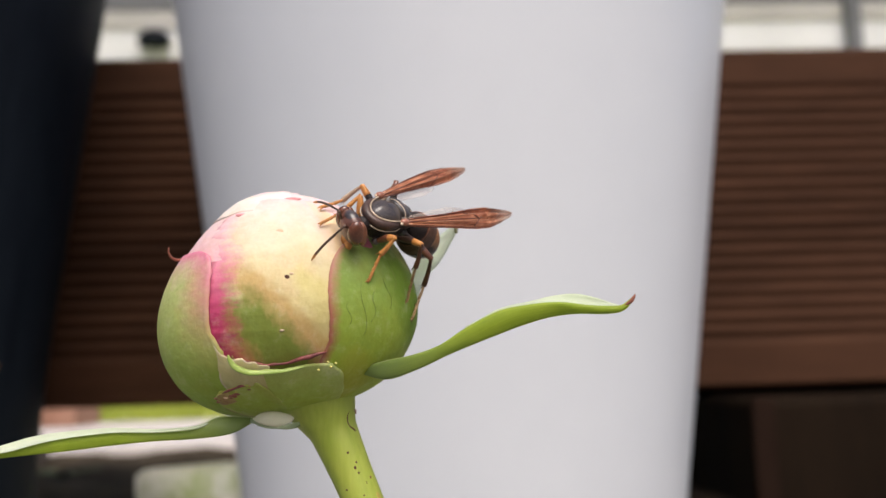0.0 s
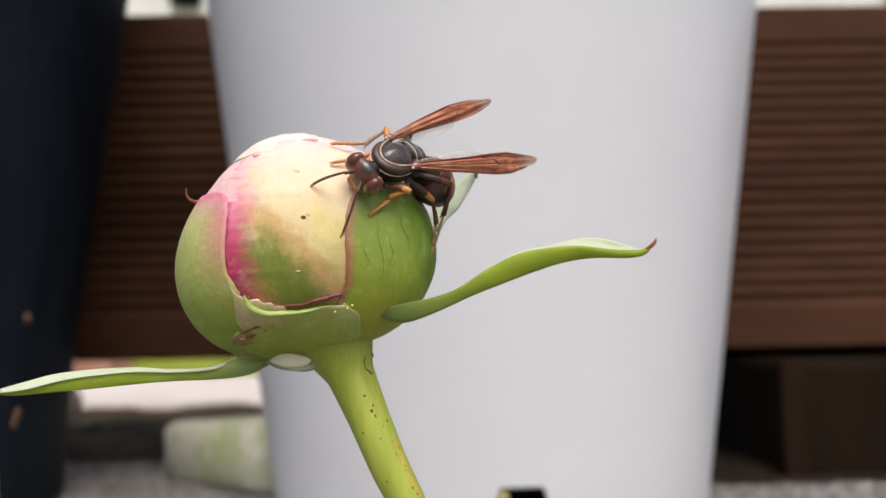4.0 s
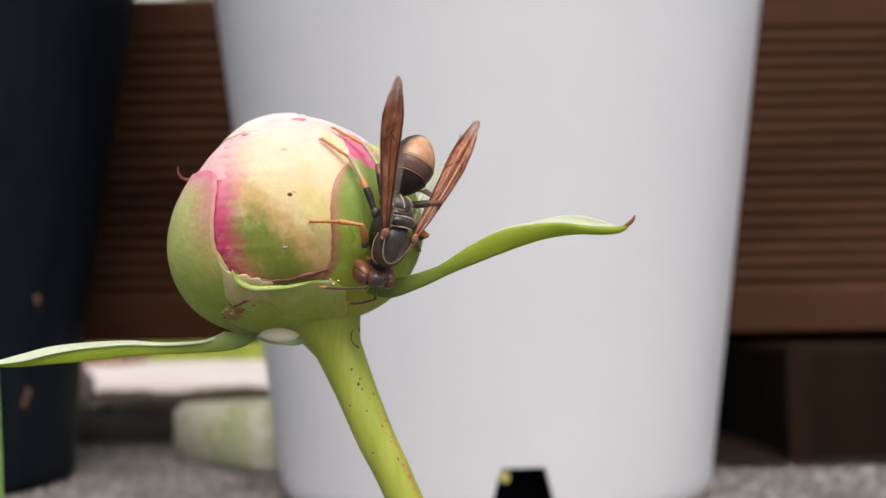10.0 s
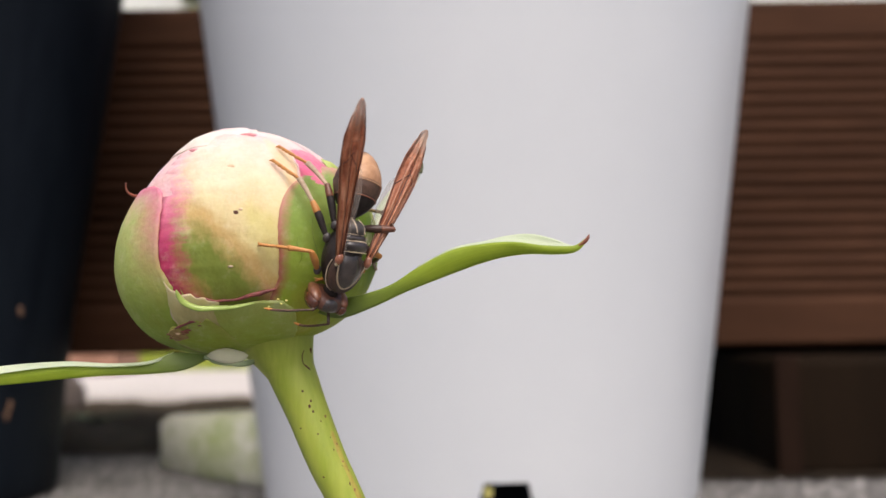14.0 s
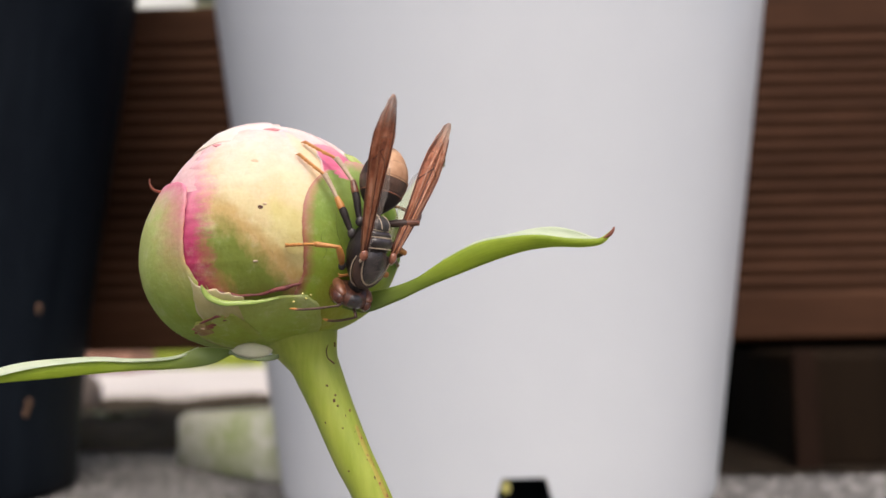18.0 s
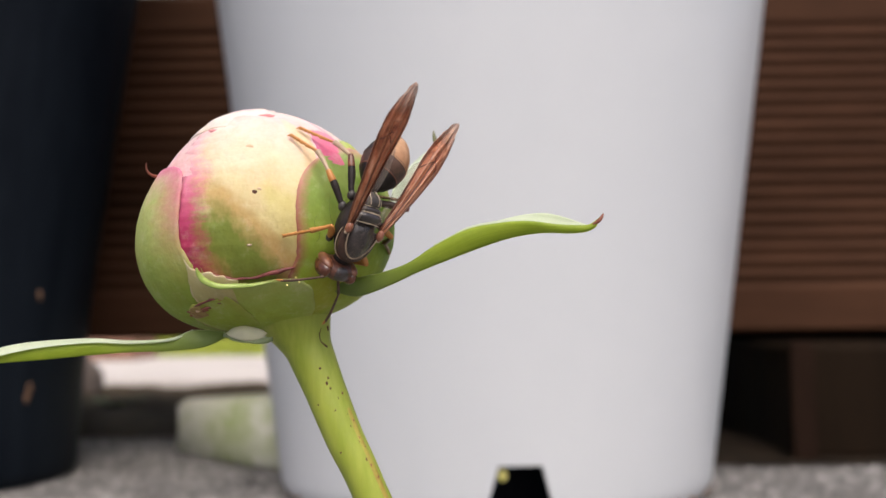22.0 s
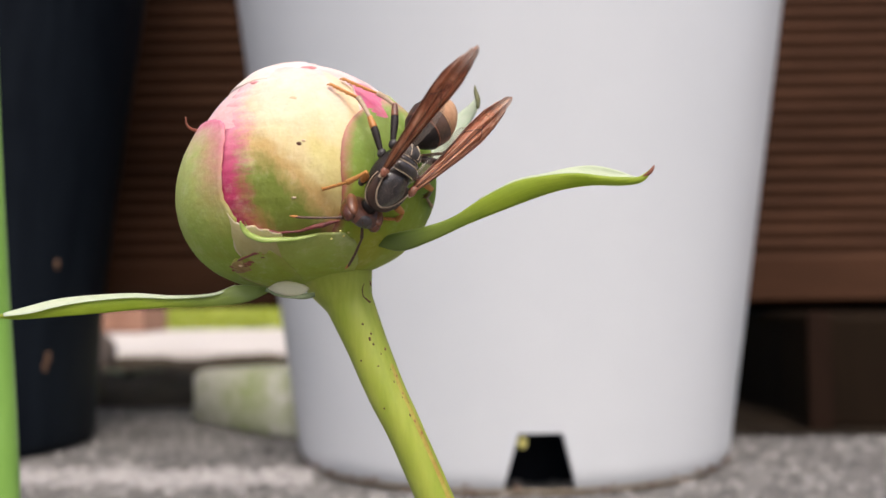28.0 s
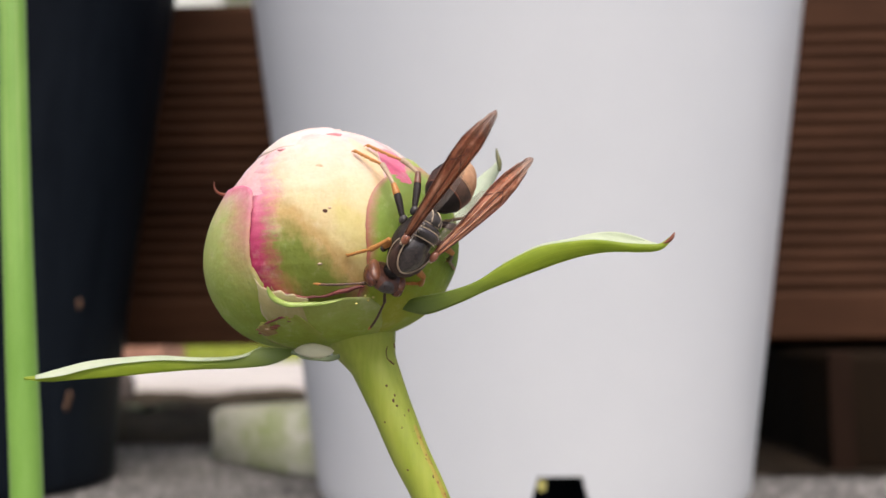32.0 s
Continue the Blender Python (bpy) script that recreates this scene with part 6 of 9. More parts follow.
    walk(WASP["right_antenna base"], [
        (0, pose(0.00055, 0.00220, 0.00050, 75.2, -5.9, -10.9)),
        (0.5, pose(0.00055, 0.00220, 0.00050, 53.4, 2.5, -30.4)),
        (1, pose(0.00055, 0.00220, 0.00050, 26.5, 3.5, -41.0)),
        (1.5, pose(0.00055, 0.00220, 0.00050, 7.4, 3.4, -42.9)),
        (2, pose(0.00055, 0.00220, 0.00050, -11.6, 3.3, -44.7)),
        (2.5, pose(0.00055, 0.00220, 0.00050, -6.3, 5.8, -30.5)),
        (3, pose(0.00055, 0.00220, 0.00050, 14.5, 11.2, -12.7)),
        (3.5, pose(0.00055, 0.00220, 0.00050, 35.1, 18.9, -2.6)),
        (5.5, pose(0.00055, 0.00220, 0.00050, -43.5, -20.3, 13.1)),
        (6, pose(0.00055, 0.00220, 0.00050, -64.9, -28.2, 22.6)),
        (6.5, pose(0.00055, 0.00220, 0.00050, 22.2, -33.6, -9.0)),
        (7, pose(0.00055, 0.00220, 0.00050, 76.7, 38.1, -18.9)),
        (7.5, pose(0.00055, 0.00220, 0.00050, 57.9, 33.5, -47.0)),
        (8, pose(0.00055, 0.00220, 0.00050, 41.5, 5.4, -75.4)),
        (8.5, pose(0.00055, 0.00220, 0.00050, 65.3, 5.4, -64.9)),
        (9, pose(0.00055, 0.00220, 0.00050, 63.7, 7.0, -69.1)),
        (10, pose(0.00055, 0.00220, 0.00050, 59.3, 10.9, -75.1)),
        (11, pose(0.00055, 0.00220, 0.00050, 54.1, 15.1, -78.7)),
        (12, pose(0.00055, 0.00220, 0.00050, 49.0, 19.5, -80.5)),
        (13, pose(0.00055, 0.00220, 0.00050, 49.0, 18.4, -80.4)),
        (14, pose(0.00055, 0.00220, 0.00050, 49.0, 17.3, -80.4)),
        (14.5, pose(0.00055, 0.00220, 0.00050, 49.0, 16.8, -80.3)),
        (16.5, pose(0.00055, 0.00220, 0.00050, 49.1, 14.6, -80.2)),
        (17, pose(0.00055, 0.00220, 0.00050, 49.1, 14.1, -80.1)),
        (18, pose(0.00055, 0.00220, 0.00050, 49.1, 13.0, -80.0)),
        (19, pose(0.00055, 0.00220, 0.00050, 46.0, 12.0, -81.1)),
        (20, pose(0.00055, 0.00220, 0.00050, 43.0, 11.0, -82.1)),
        (21, pose(0.00055, 0.00220, 0.00050, 39.9, 9.9, -83.1)),
        (22, pose(0.00055, 0.00220, 0.00050, 36.9, 8.8, -83.9)),
        (23, pose(0.00055, 0.00220, 0.00050, 30.6, 16.8, -82.2)),
        (24, pose(0.00055, 0.00220, 0.00050, 25.0, 24.8, -80.8)),
        (24.5, pose(0.00055, 0.00220, 0.00050, 24.0, 24.8, -79.8)),
        (26.5, pose(0.00055, 0.00220, 0.00050, 19.9, 24.8, -76.1)),
        (27, pose(0.00055, 0.00220, 0.00050, 18.8, 24.8, -75.2)),
        (28, pose(0.00055, 0.00220, 0.00050, 16.7, 24.7, -73.4)),
        (29, pose(0.00055, 0.00220, 0.00050, 14.6, 24.6, -71.7)),
        (30, pose(0.00055, 0.00220, 0.00050, 14.6, 24.6, -71.7)),
        (31, pose(0.00055, 0.00220, 0.00050, 14.6, 24.6, -71.7)),
        (32, pose(0.00055, 0.00220, 0.00050, 14.6, 24.6, -71.7)),
    ])
    walk(WASP["right_antenna"], [
        (0, pose(0.00046, 0.00271, 0.00233, -17.5, 24.5, -86.2)),
        (0.5, pose(0.00118, 0.00314, 0.00202, -27.0, -2.3, -18.1)),
        (1, pose(0.00170, 0.00345, 0.00135, -25.6, -16.3, 52.1)),
        (1.5, pose(0.00184, 0.00357, 0.00074, -15.7, -19.3, 46.0)),
        (2, pose(0.00184, 0.00354, 0.00012, -5.4, -22.1, 40.0)),
        (2.5, pose(0.00149, 0.00384, 0.00029, -14.4, -7.0, 12.3)),
        (3, pose(0.00105, 0.00397, 0.00097, -38.6, 15.0, -28.1)),
        (3.5, pose(0.00097, 0.00374, 0.00153, -72.2, 23.3, -85.8)),
        (5.5, pose(0.00068, 0.00364, -0.00073, -19.3, -19.4, 1.8)),
        (6, pose(0.00099, 0.00326, -0.00102, -17.5, -28.8, 13.4)),
        (6.5, pose(0.00043, 0.00400, 0.00110, -6.1, -19.6, -42.6)),
        (7, pose(0.00177, 0.00225, 0.00195, -25.0, 54.8, -58.9)),
        (7.5, pose(0.00189, 0.00224, 0.00184, -30.1, 34.9, -51.8)),
        (8, pose(0.00196, 0.00244, 0.00175, -48.9, 3.1, -49.9)),
        (8.5, pose(0.00134, 0.00239, 0.00222, -40.6, 3.7, -53.1)),
        (9, pose(0.00141, 0.00231, 0.00219, -38.4, 4.2, -54.0)),
        (10, pose(0.00157, 0.00215, 0.00210, -34.0, 5.7, -55.8)),
        (11, pose(0.00172, 0.00202, 0.00199, -29.5, 7.7, -57.5)),
        (12, pose(0.00186, 0.00193, 0.00185, -25.1, 10.2, -59.0)),
        (13, pose(0.00185, 0.00196, 0.00186, -24.7, 8.4, -57.1)),
        (14, pose(0.00185, 0.00199, 0.00187, -24.3, 6.6, -55.1)),
        (14.5, pose(0.00185, 0.00200, 0.00187, -24.2, 5.8, -54.2)),
        (16.5, pose(0.00184, 0.00206, 0.00189, -23.7, 2.5, -50.4)),
        (17, pose(0.00184, 0.00207, 0.00189, -23.6, 1.7, -49.5)),
        (18, pose(0.00183, 0.00210, 0.00190, -23.4, 0.2, -47.7)),
        (19, pose(0.00190, 0.00212, 0.00184, -25.7, 0.6, -46.4)),
        (20, pose(0.00196, 0.00215, 0.00177, -28.0, 1.2, -45.2)),
        (21, pose(0.00202, 0.00217, 0.00170, -30.3, 2.0, -44.0)),
        (22, pose(0.00208, 0.00219, 0.00163, -32.4, 2.9, -42.9)),
        (23, pose(0.00221, 0.00215, 0.00143, -27.4, 11.3, -50.8)),
        (24, pose(0.00230, 0.00214, 0.00123, -23.7, 20.5, -58.1)),
        (24.5, pose(0.00232, 0.00219, 0.00120, -22.3, 20.3, -57.2)),
        (26.5, pose(0.00235, 0.00237, 0.00109, -16.9, 19.7, -53.9)),
        (27, pose(0.00235, 0.00241, 0.00106, -15.5, 19.6, -53.1)),
        (28, pose(0.00236, 0.00250, 0.00100, -12.9, 19.3, -51.6)),
        (29, pose(0.00236, 0.00259, 0.00094, -10.2, 19.0, -50.3)),
        (30, pose(0.00236, 0.00259, 0.00094, -10.2, 19.0, -50.3)),
        (31, pose(0.00236, 0.00259, 0.00094, -10.2, 19.0, -50.3)),
        (32, pose(0.00236, 0.00259, 0.00094, -10.2, 19.0, -50.3)),
    ])
    walk(WASP["left_antenna base"], [
        (0, pose(-0.00055, 0.00220, 0.00050, 43.0, -23.8, 37.7)),
        (0.5, pose(-0.00055, 0.00220, 0.00050, 33.4, -18.6, 34.6)),
        (1, pose(-0.00055, 0.00220, 0.00050, 21.4, -14.7, 32.8)),
        (1.5, pose(-0.00055, 0.00220, 0.00050, 11.0, -19.6, 55.2)),
        (2, pose(-0.00055, 0.00220, 0.00050, -3.7, -20.8, 77.8)),
        (2.5, pose(-0.00055, 0.00220, 0.00050, -6.0, -16.8, 67.4)),
        (3, pose(-0.00055, 0.00220, 0.00050, 4.8, -9.7, 50.9)),
        (3.5, pose(-0.00055, 0.00220, 0.00050, 12.9, 0.8, 36.8)),
        (5.5, pose(-0.00055, 0.00220, 0.00050, -28.4, -20.2, 31.2)),
        (6, pose(-0.00055, 0.00220, 0.00050, -37.5, -27.1, 31.5)),
        (6.5, pose(-0.00055, 0.00220, 0.00050, -21.9, -36.5, 30.0)),
        (7, pose(-0.00055, 0.00220, 0.00050, -100.3, -47.9, 145.0)),
        (7.5, pose(-0.00055, 0.00220, 0.00050, -18.9, 35.1, -52.6)),
        (8, pose(-0.00055, 0.00220, 0.00050, 47.0, 2.4, -43.2)),
        (8.5, pose(-0.00055, 0.00220, 0.00050, 32.5, -4.2, -3.1)),
        (9, pose(-0.00055, 0.00220, 0.00050, 35.2, -5.9, -4.2)),
        (10, pose(-0.00055, 0.00220, 0.00050, 40.8, -9.1, -6.5)),
        (11, pose(-0.00055, 0.00220, 0.00050, 46.7, -11.9, -9.1)),
        (12, pose(-0.00055, 0.00220, 0.00050, 52.9, -14.1, -11.9)),
        (13, pose(-0.00055, 0.00220, 0.00050, 57.2, -13.5, -13.1)),
        (14, pose(-0.00055, 0.00220, 0.00050, 61.6, -12.9, -14.5)),
        (14.5, pose(-0.00055, 0.00220, 0.00050, 63.9, -12.5, -15.4)),
        (16.5, pose(-0.00055, 0.00220, 0.00050, 73.0, -10.8, -20.0)),
        (17, pose(-0.00055, 0.00220, 0.00050, 75.2, -10.2, -21.5)),
        (18, pose(-0.00055, 0.00220, 0.00050, 79.5, -9.0, -25.2)),
        (19, pose(-0.00055, 0.00220, 0.00050, 66.7, -11.9, -8.8)),
        (20, pose(-0.00055, 0.00220, 0.00050, 52.2, -11.9, 4.2)),
        (21, pose(-0.00055, 0.00220, 0.00050, 38.2, -10.2, 13.5)),
        (22, pose(-0.00055, 0.00220, 0.00050, 26.1, -7.7, 20.2)),
        (23, pose(-0.00055, 0.00220, 0.00050, 29.6, -10.6, 23.6)),
        (24, pose(-0.00055, 0.00220, 0.00050, 32.5, -14.9, 26.0)),
        (24.5, pose(-0.00055, 0.00220, 0.00050, 31.8, -14.9, 25.9)),
        (26.5, pose(-0.00055, 0.00220, 0.00050, 29.3, -15.1, 25.3)),
        (27, pose(-0.00055, 0.00220, 0.00050, 28.6, -15.2, 25.2)),
        (28, pose(-0.00055, 0.00220, 0.00050, 27.3, -15.3, 24.9)),
        (29, pose(-0.00055, 0.00220, 0.00050, 26.1, -15.4, 24.7)),
        (30, pose(-0.00055, 0.00220, 0.00050, 26.1, -15.4, 24.7)),
        (31, pose(-0.00055, 0.00220, 0.00050, 26.1, -15.4, 24.7)),
        (32, pose(-0.00055, 0.00220, 0.00050, 26.1, -15.4, 24.7)),
    ])
    walk(WASP["left_antenna"], [
        (0, pose(-0.00181, 0.00298, 0.00168, -44.0, -11.4, 0.7)),
        (0.5, pose(-0.00172, 0.00332, 0.00149, -52.5, -18.8, 36.0)),
        (1, pose(-0.00166, 0.00359, 0.00117, -55.2, -16.5, 62.8)),
        (1.5, pose(-0.00215, 0.00317, 0.00084, -81.9, -15.6, 94.7)),
        (2, pose(-0.00239, 0.00264, 0.00039, -91.7, 4.1, 153.2)),
        (2.5, pose(-0.00227, 0.00298, 0.00031, -49.5, -17.1, 79.2)),
        (3, pose(-0.00204, 0.00337, 0.00066, -39.6, -13.5, 64.9)),
        (3.5, pose(-0.00165, 0.00369, 0.00092, -31.1, -7.0, 52.0)),
        (5.5, pose(-0.00115, 0.00379, -0.00035, -88.1, -16.1, 60.6)),
        (6, pose(-0.00089, 0.00376, -0.00053, -102.0, -18.4, 62.3)),
        (6.5, pose(-0.00107, 0.00394, -0.00007, -60.2, -36.5, 8.8)),
        (7, pose(-0.00149, 0.00327, -0.00075, 6.4, -21.3, 27.9)),
        (7.5, pose(0.00066, 0.00357, -0.00000, -8.1, -17.4, 32.6)),
        (8, pose(0.00038, 0.00310, 0.00189, -34.9, -5.8, 36.1)),
        (8.5, pose(-0.00054, 0.00380, 0.00152, -50.2, -5.2, 4.1)),
        (9, pose(-0.00055, 0.00376, 0.00159, -49.9, -7.2, 2.8)),
        (10, pose(-0.00058, 0.00365, 0.00173, -48.7, -10.6, -0.7)),
        (11, pose(-0.00062, 0.00353, 0.00185, -46.6, -13.2, -5.3)),
        (12, pose(-0.00067, 0.00340, 0.00197, -43.5, -14.4, -11.2)),
        (13, pose(-0.00068, 0.00329, 0.00205, -44.0, -15.2, -9.2)),
        (14, pose(-0.00068, 0.00317, 0.00213, -44.4, -15.8, -7.2)),
        (14.5, pose(-0.00068, 0.00310, 0.00217, -44.6, -16.0, -6.3)),
        (16.5, pose(-0.00068, 0.00284, 0.00228, -45.5, -16.9, -2.7)),
        (17, pose(-0.00068, 0.00277, 0.00231, -45.7, -17.0, -1.9)),
        (18, pose(-0.00067, 0.00264, 0.00234, -46.1, -17.3, -0.2)),
        (19, pose(-0.00079, 0.00300, 0.00221, -40.1, -15.7, 6.9)),
        (20, pose(-0.00094, 0.00334, 0.00197, -32.1, -13.3, 11.7)),
        (21, pose(-0.00110, 0.00360, 0.00166, -23.1, -10.4, 15.1)),
        (22, pose(-0.00124, 0.00376, 0.00133, -14.3, -7.4, 17.6)),
        (23, pose(-0.00137, 0.00364, 0.00142, -4.4, -9.9, 20.8)),
        (24, pose(-0.00149, 0.00353, 0.00149, 5.5, -13.8, 23.2)),
        (24.5, pose(-0.00149, 0.00354, 0.00147, 4.8, -13.6, 22.5)),
        (26.5, pose(-0.00148, 0.00359, 0.00140, 1.7, -12.9, 19.7)),
        (27, pose(-0.00148, 0.00361, 0.00138, 1.0, -12.6, 19.0)),
        (28, pose(-0.00147, 0.00363, 0.00134, -0.5, -12.2, 17.6)),
        (29, pose(-0.00146, 0.00366, 0.00130, -2.0, -11.7, 16.2)),
        (30, pose(-0.00146, 0.00366, 0.00130, -2.0, -11.7, 16.2)),
        (31, pose(-0.00146, 0.00366, 0.00130, -2.0, -11.7, 16.2)),
        (32, pose(-0.00146, 0.00366, 0.00130, -2.0, -11.7, 16.2)),
    ])
    walk(WASP["right_front_leg"], [
        (0, pose(0.00170, 0.00230, -0.00150, 52.7, 0.3, -98.1)),
        (0.5, pose(0.00170, 0.00230, -0.00150, 54.4, 0.4, -94.9)),
        (1, pose(0.00170, 0.00230, -0.00150, 65.2, -2.0, -73.9)),
        (1.5, pose(0.00170, 0.00230, -0.00150, 63.8, 3.8, 151.7)),
        (2, pose(0.00170, 0.00230, -0.00150, 24.9, 2.0, 160.5)),
        (2.5, pose(0.00170, 0.00230, -0.00150, 20.7, 3.4, -163.9)),
        (3, pose(0.00170, 0.00230, -0.00150, 23.9, 4.8, -153.7)),
        (3.5, pose(0.00170, 0.00230, -0.00150, 23.5, 5.4, -156.7)),
        (5.5, pose(0.00170, 0.00230, -0.00150, 30.2, 2.5, -72.1)),
        (6, pose(0.00170, 0.00230, -0.00150, 11.5, 4.5, -79.3)),
        (6.5, pose(0.00170, 0.00230, -0.00150, 28.3, -11.5, -51.3)),
        (7, pose(0.00170, 0.00230, -0.00150, 44.7, -6.9, -100.8)),
        (7.5, pose(0.00170, 0.00230, -0.00150, 33.2, -5.4, -75.7)),
        (8, pose(0.00170, 0.00230, -0.00150, 46.0, 8.2, -103.4)),
        (8.5, pose(0.00170, 0.00230, -0.00150, 28.5, -3.8, -143.2)),
        (9, pose(0.00170, 0.00230, -0.00150, 23.7, -4.2, -146.3)),
        (10, pose(0.00170, 0.00230, -0.00150, 13.9, -1.3, -137.0)),
        (11, pose(0.00170, 0.00230, -0.00150, 10.6, -2.1, -133.9)),
        (12, pose(0.00170, 0.00230, -0.00150, 10.3, -3.5, -133.4)),
        (13, pose(0.00170, 0.00230, -0.00150, 13.4, -6.2, -138.4)),
        (14, pose(0.00170, 0.00230, -0.00150, 8.1, -5.7, -135.4)),
        (14.5, pose(0.00170, 0.00230, -0.00150, 10.8, -6.0, -138.8)),
        (16.5, pose(0.00170, 0.00230, -0.00150, 13.2, -5.4, -141.0)),
        (17, pose(0.00170, 0.00230, -0.00150, 11.1, -5.6, -141.1)),
        (18, pose(0.00170, 0.00230, -0.00150, 11.9, -4.6, -139.2)),
        (19, pose(0.00170, 0.00230, -0.00150, 19.3, -2.0, -137.0)),
        (20, pose(0.00170, 0.00230, -0.00150, 31.5, 2.0, -129.0)),
        (21, pose(0.00170, 0.00230, -0.00150, 37.8, 1.4, -133.9)),
        (22, pose(0.00170, 0.00230, -0.00150, 37.6, 4.6, -126.1)),
        (23, pose(0.00170, 0.00230, -0.00150, 38.4, 4.8, -117.6)),
        (24, pose(0.00170, 0.00230, -0.00150, 42.7, 6.1, -100.4)),
        (24.5, pose(0.00170, 0.00230, -0.00150, 44.3, 7.5, -95.3)),
        (26.5, pose(0.00170, 0.00230, -0.00150, 46.4, 6.8, -106.9)),
        (27, pose(0.00170, 0.00230, -0.00150, 46.2, 5.8, -112.5)),
        (28, pose(0.00170, 0.00230, -0.00150, 47.4, 7.8, -109.8)),
        (29, pose(0.00170, 0.00230, -0.00150, 49.6, 8.0, -107.5)),
        (30, pose(0.00170, 0.00230, -0.00150, 51.2, 4.2, -122.0)),
        (31, pose(0.00170, 0.00230, -0.00150, 47.2, 7.4, -112.9)),
        (32, pose(0.00170, 0.00230, -0.00150, 48.1, 7.2, -115.0)),
    ])
    walk(WASP["right_front_leg tibia"], [
        (0, pose(0.00344, 0.00204, 0.00081, -61.4, 0.3, 3.1)),
        (0.5, pose(0.00338, 0.00214, 0.00086, -62.4, -1.6, 18.1)),
        (1, pose(0.00284, 0.00273, 0.00113, -72.4, -0.8, 47.2)),
        (1.5, pose(0.00094, 0.00126, 0.00109, -60.2, -4.9, -13.5)),
        (2, pose(0.00078, -0.00016, -0.00028, -32.9, -3.1, -12.9)),
        (2.5, pose(0.00239, -0.00032, -0.00048, -28.0, -2.3, 10.1)),
        (3, pose(0.00279, -0.00012, -0.00033, -34.0, -1.5, 7.0)),
        (3.5, pose(0.00265, -0.00018, -0.00035, -38.5, -1.0, -9.0)),
        (5.5, pose(0.00410, 0.00301, -0.00004, -55.5, 3.5, 10.0)),
        (6, pose(0.00450, 0.00278, -0.00092, -30.0, 1.9, -31.1)),
        (6.5, pose(0.00352, 0.00411, -0.00015, -51.7, -8.6, -14.8)),
        (7, pose(0.00377, 0.00215, 0.00053, -52.4, -10.1, -36.4)),
        (7.5, pose(0.00402, 0.00304, 0.00008, -47.8, -0.9, -24.7)),
        (8, pose(0.00359, 0.00154, 0.00056, -57.3, 14.2, -57.9)),
        (8.5, pose(0.00330, 0.00031, -0.00012, -61.0, 17.2, -68.9)),
        (9, pose(0.00325, 0.00014, -0.00034, -58.9, 15.2, -78.8)),
        (10, pose(0.00363, 0.00025, -0.00080, -54.1, 12.3, -91.0)),
        (11, pose(0.00377, 0.00034, -0.00097, -55.5, 10.9, -93.1)),
        (12, pose(0.00379, 0.00036, -0.00098, -59.5, 10.2, -91.8)),
        (13, pose(0.00363, 0.00024, -0.00083, -64.0, 12.5, -86.4)),
        (14, pose(0.00375, 0.00029, -0.00109, -59.5, 9.9, -92.1)),
        (14.5, pose(0.00362, 0.00019, -0.00096, -58.0, 9.9, -92.2)),
        (16.5, pose(0.00353, 0.00014, -0.00084, -57.3, 11.4, -89.5)),
        (17, pose(0.00353, 0.00012, -0.00095, -56.1, 10.8, -91.9)),
        (18, pose(0.00359, 0.00018, -0.00090, -55.3, 11.6, -90.5)),
        (19, pose(0.00359, 0.00032, -0.00054, -55.5, 14.5, -80.6)),
        (20, pose(0.00359, 0.00070, 0.00001, -58.7, 18.5, -63.4)),
        (21, pose(0.00332, 0.00068, 0.00028, -57.2, 19.5, -56.4)),
        (22, pose(0.00347, 0.00083, 0.00026, -53.7, 18.8, -54.5)),
        (23, pose(0.00364, 0.00112, 0.00030, -53.7, 18.4, -44.8)),
        (24, pose(0.00376, 0.00171, 0.00046, -58.2, 18.5, -29.7)),
        (24.5, pose(0.00374, 0.00185, 0.00051, -57.4, 18.2, -28.0)),
        (26.5, pose(0.00354, 0.00148, 0.00059, -49.6, 19.2, -23.1)),
        (27, pose(0.00348, 0.00134, 0.00058, -46.7, 19.5, -23.4)),
        (28, pose(0.00345, 0.00136, 0.00061, -42.8, 19.9, -21.8)),
        (29, pose(0.00340, 0.00144, 0.00069, -41.2, 18.9, -17.7)),
        (30, pose(0.00315, 0.00120, 0.00076, -40.4, 18.6, -18.5)),
        (31, pose(0.00341, 0.00128, 0.00061, -39.9, 19.3, -19.6)),
        (32, pose(0.00334, 0.00124, 0.00064, -39.9, 19.4, -20.3)),
    ])
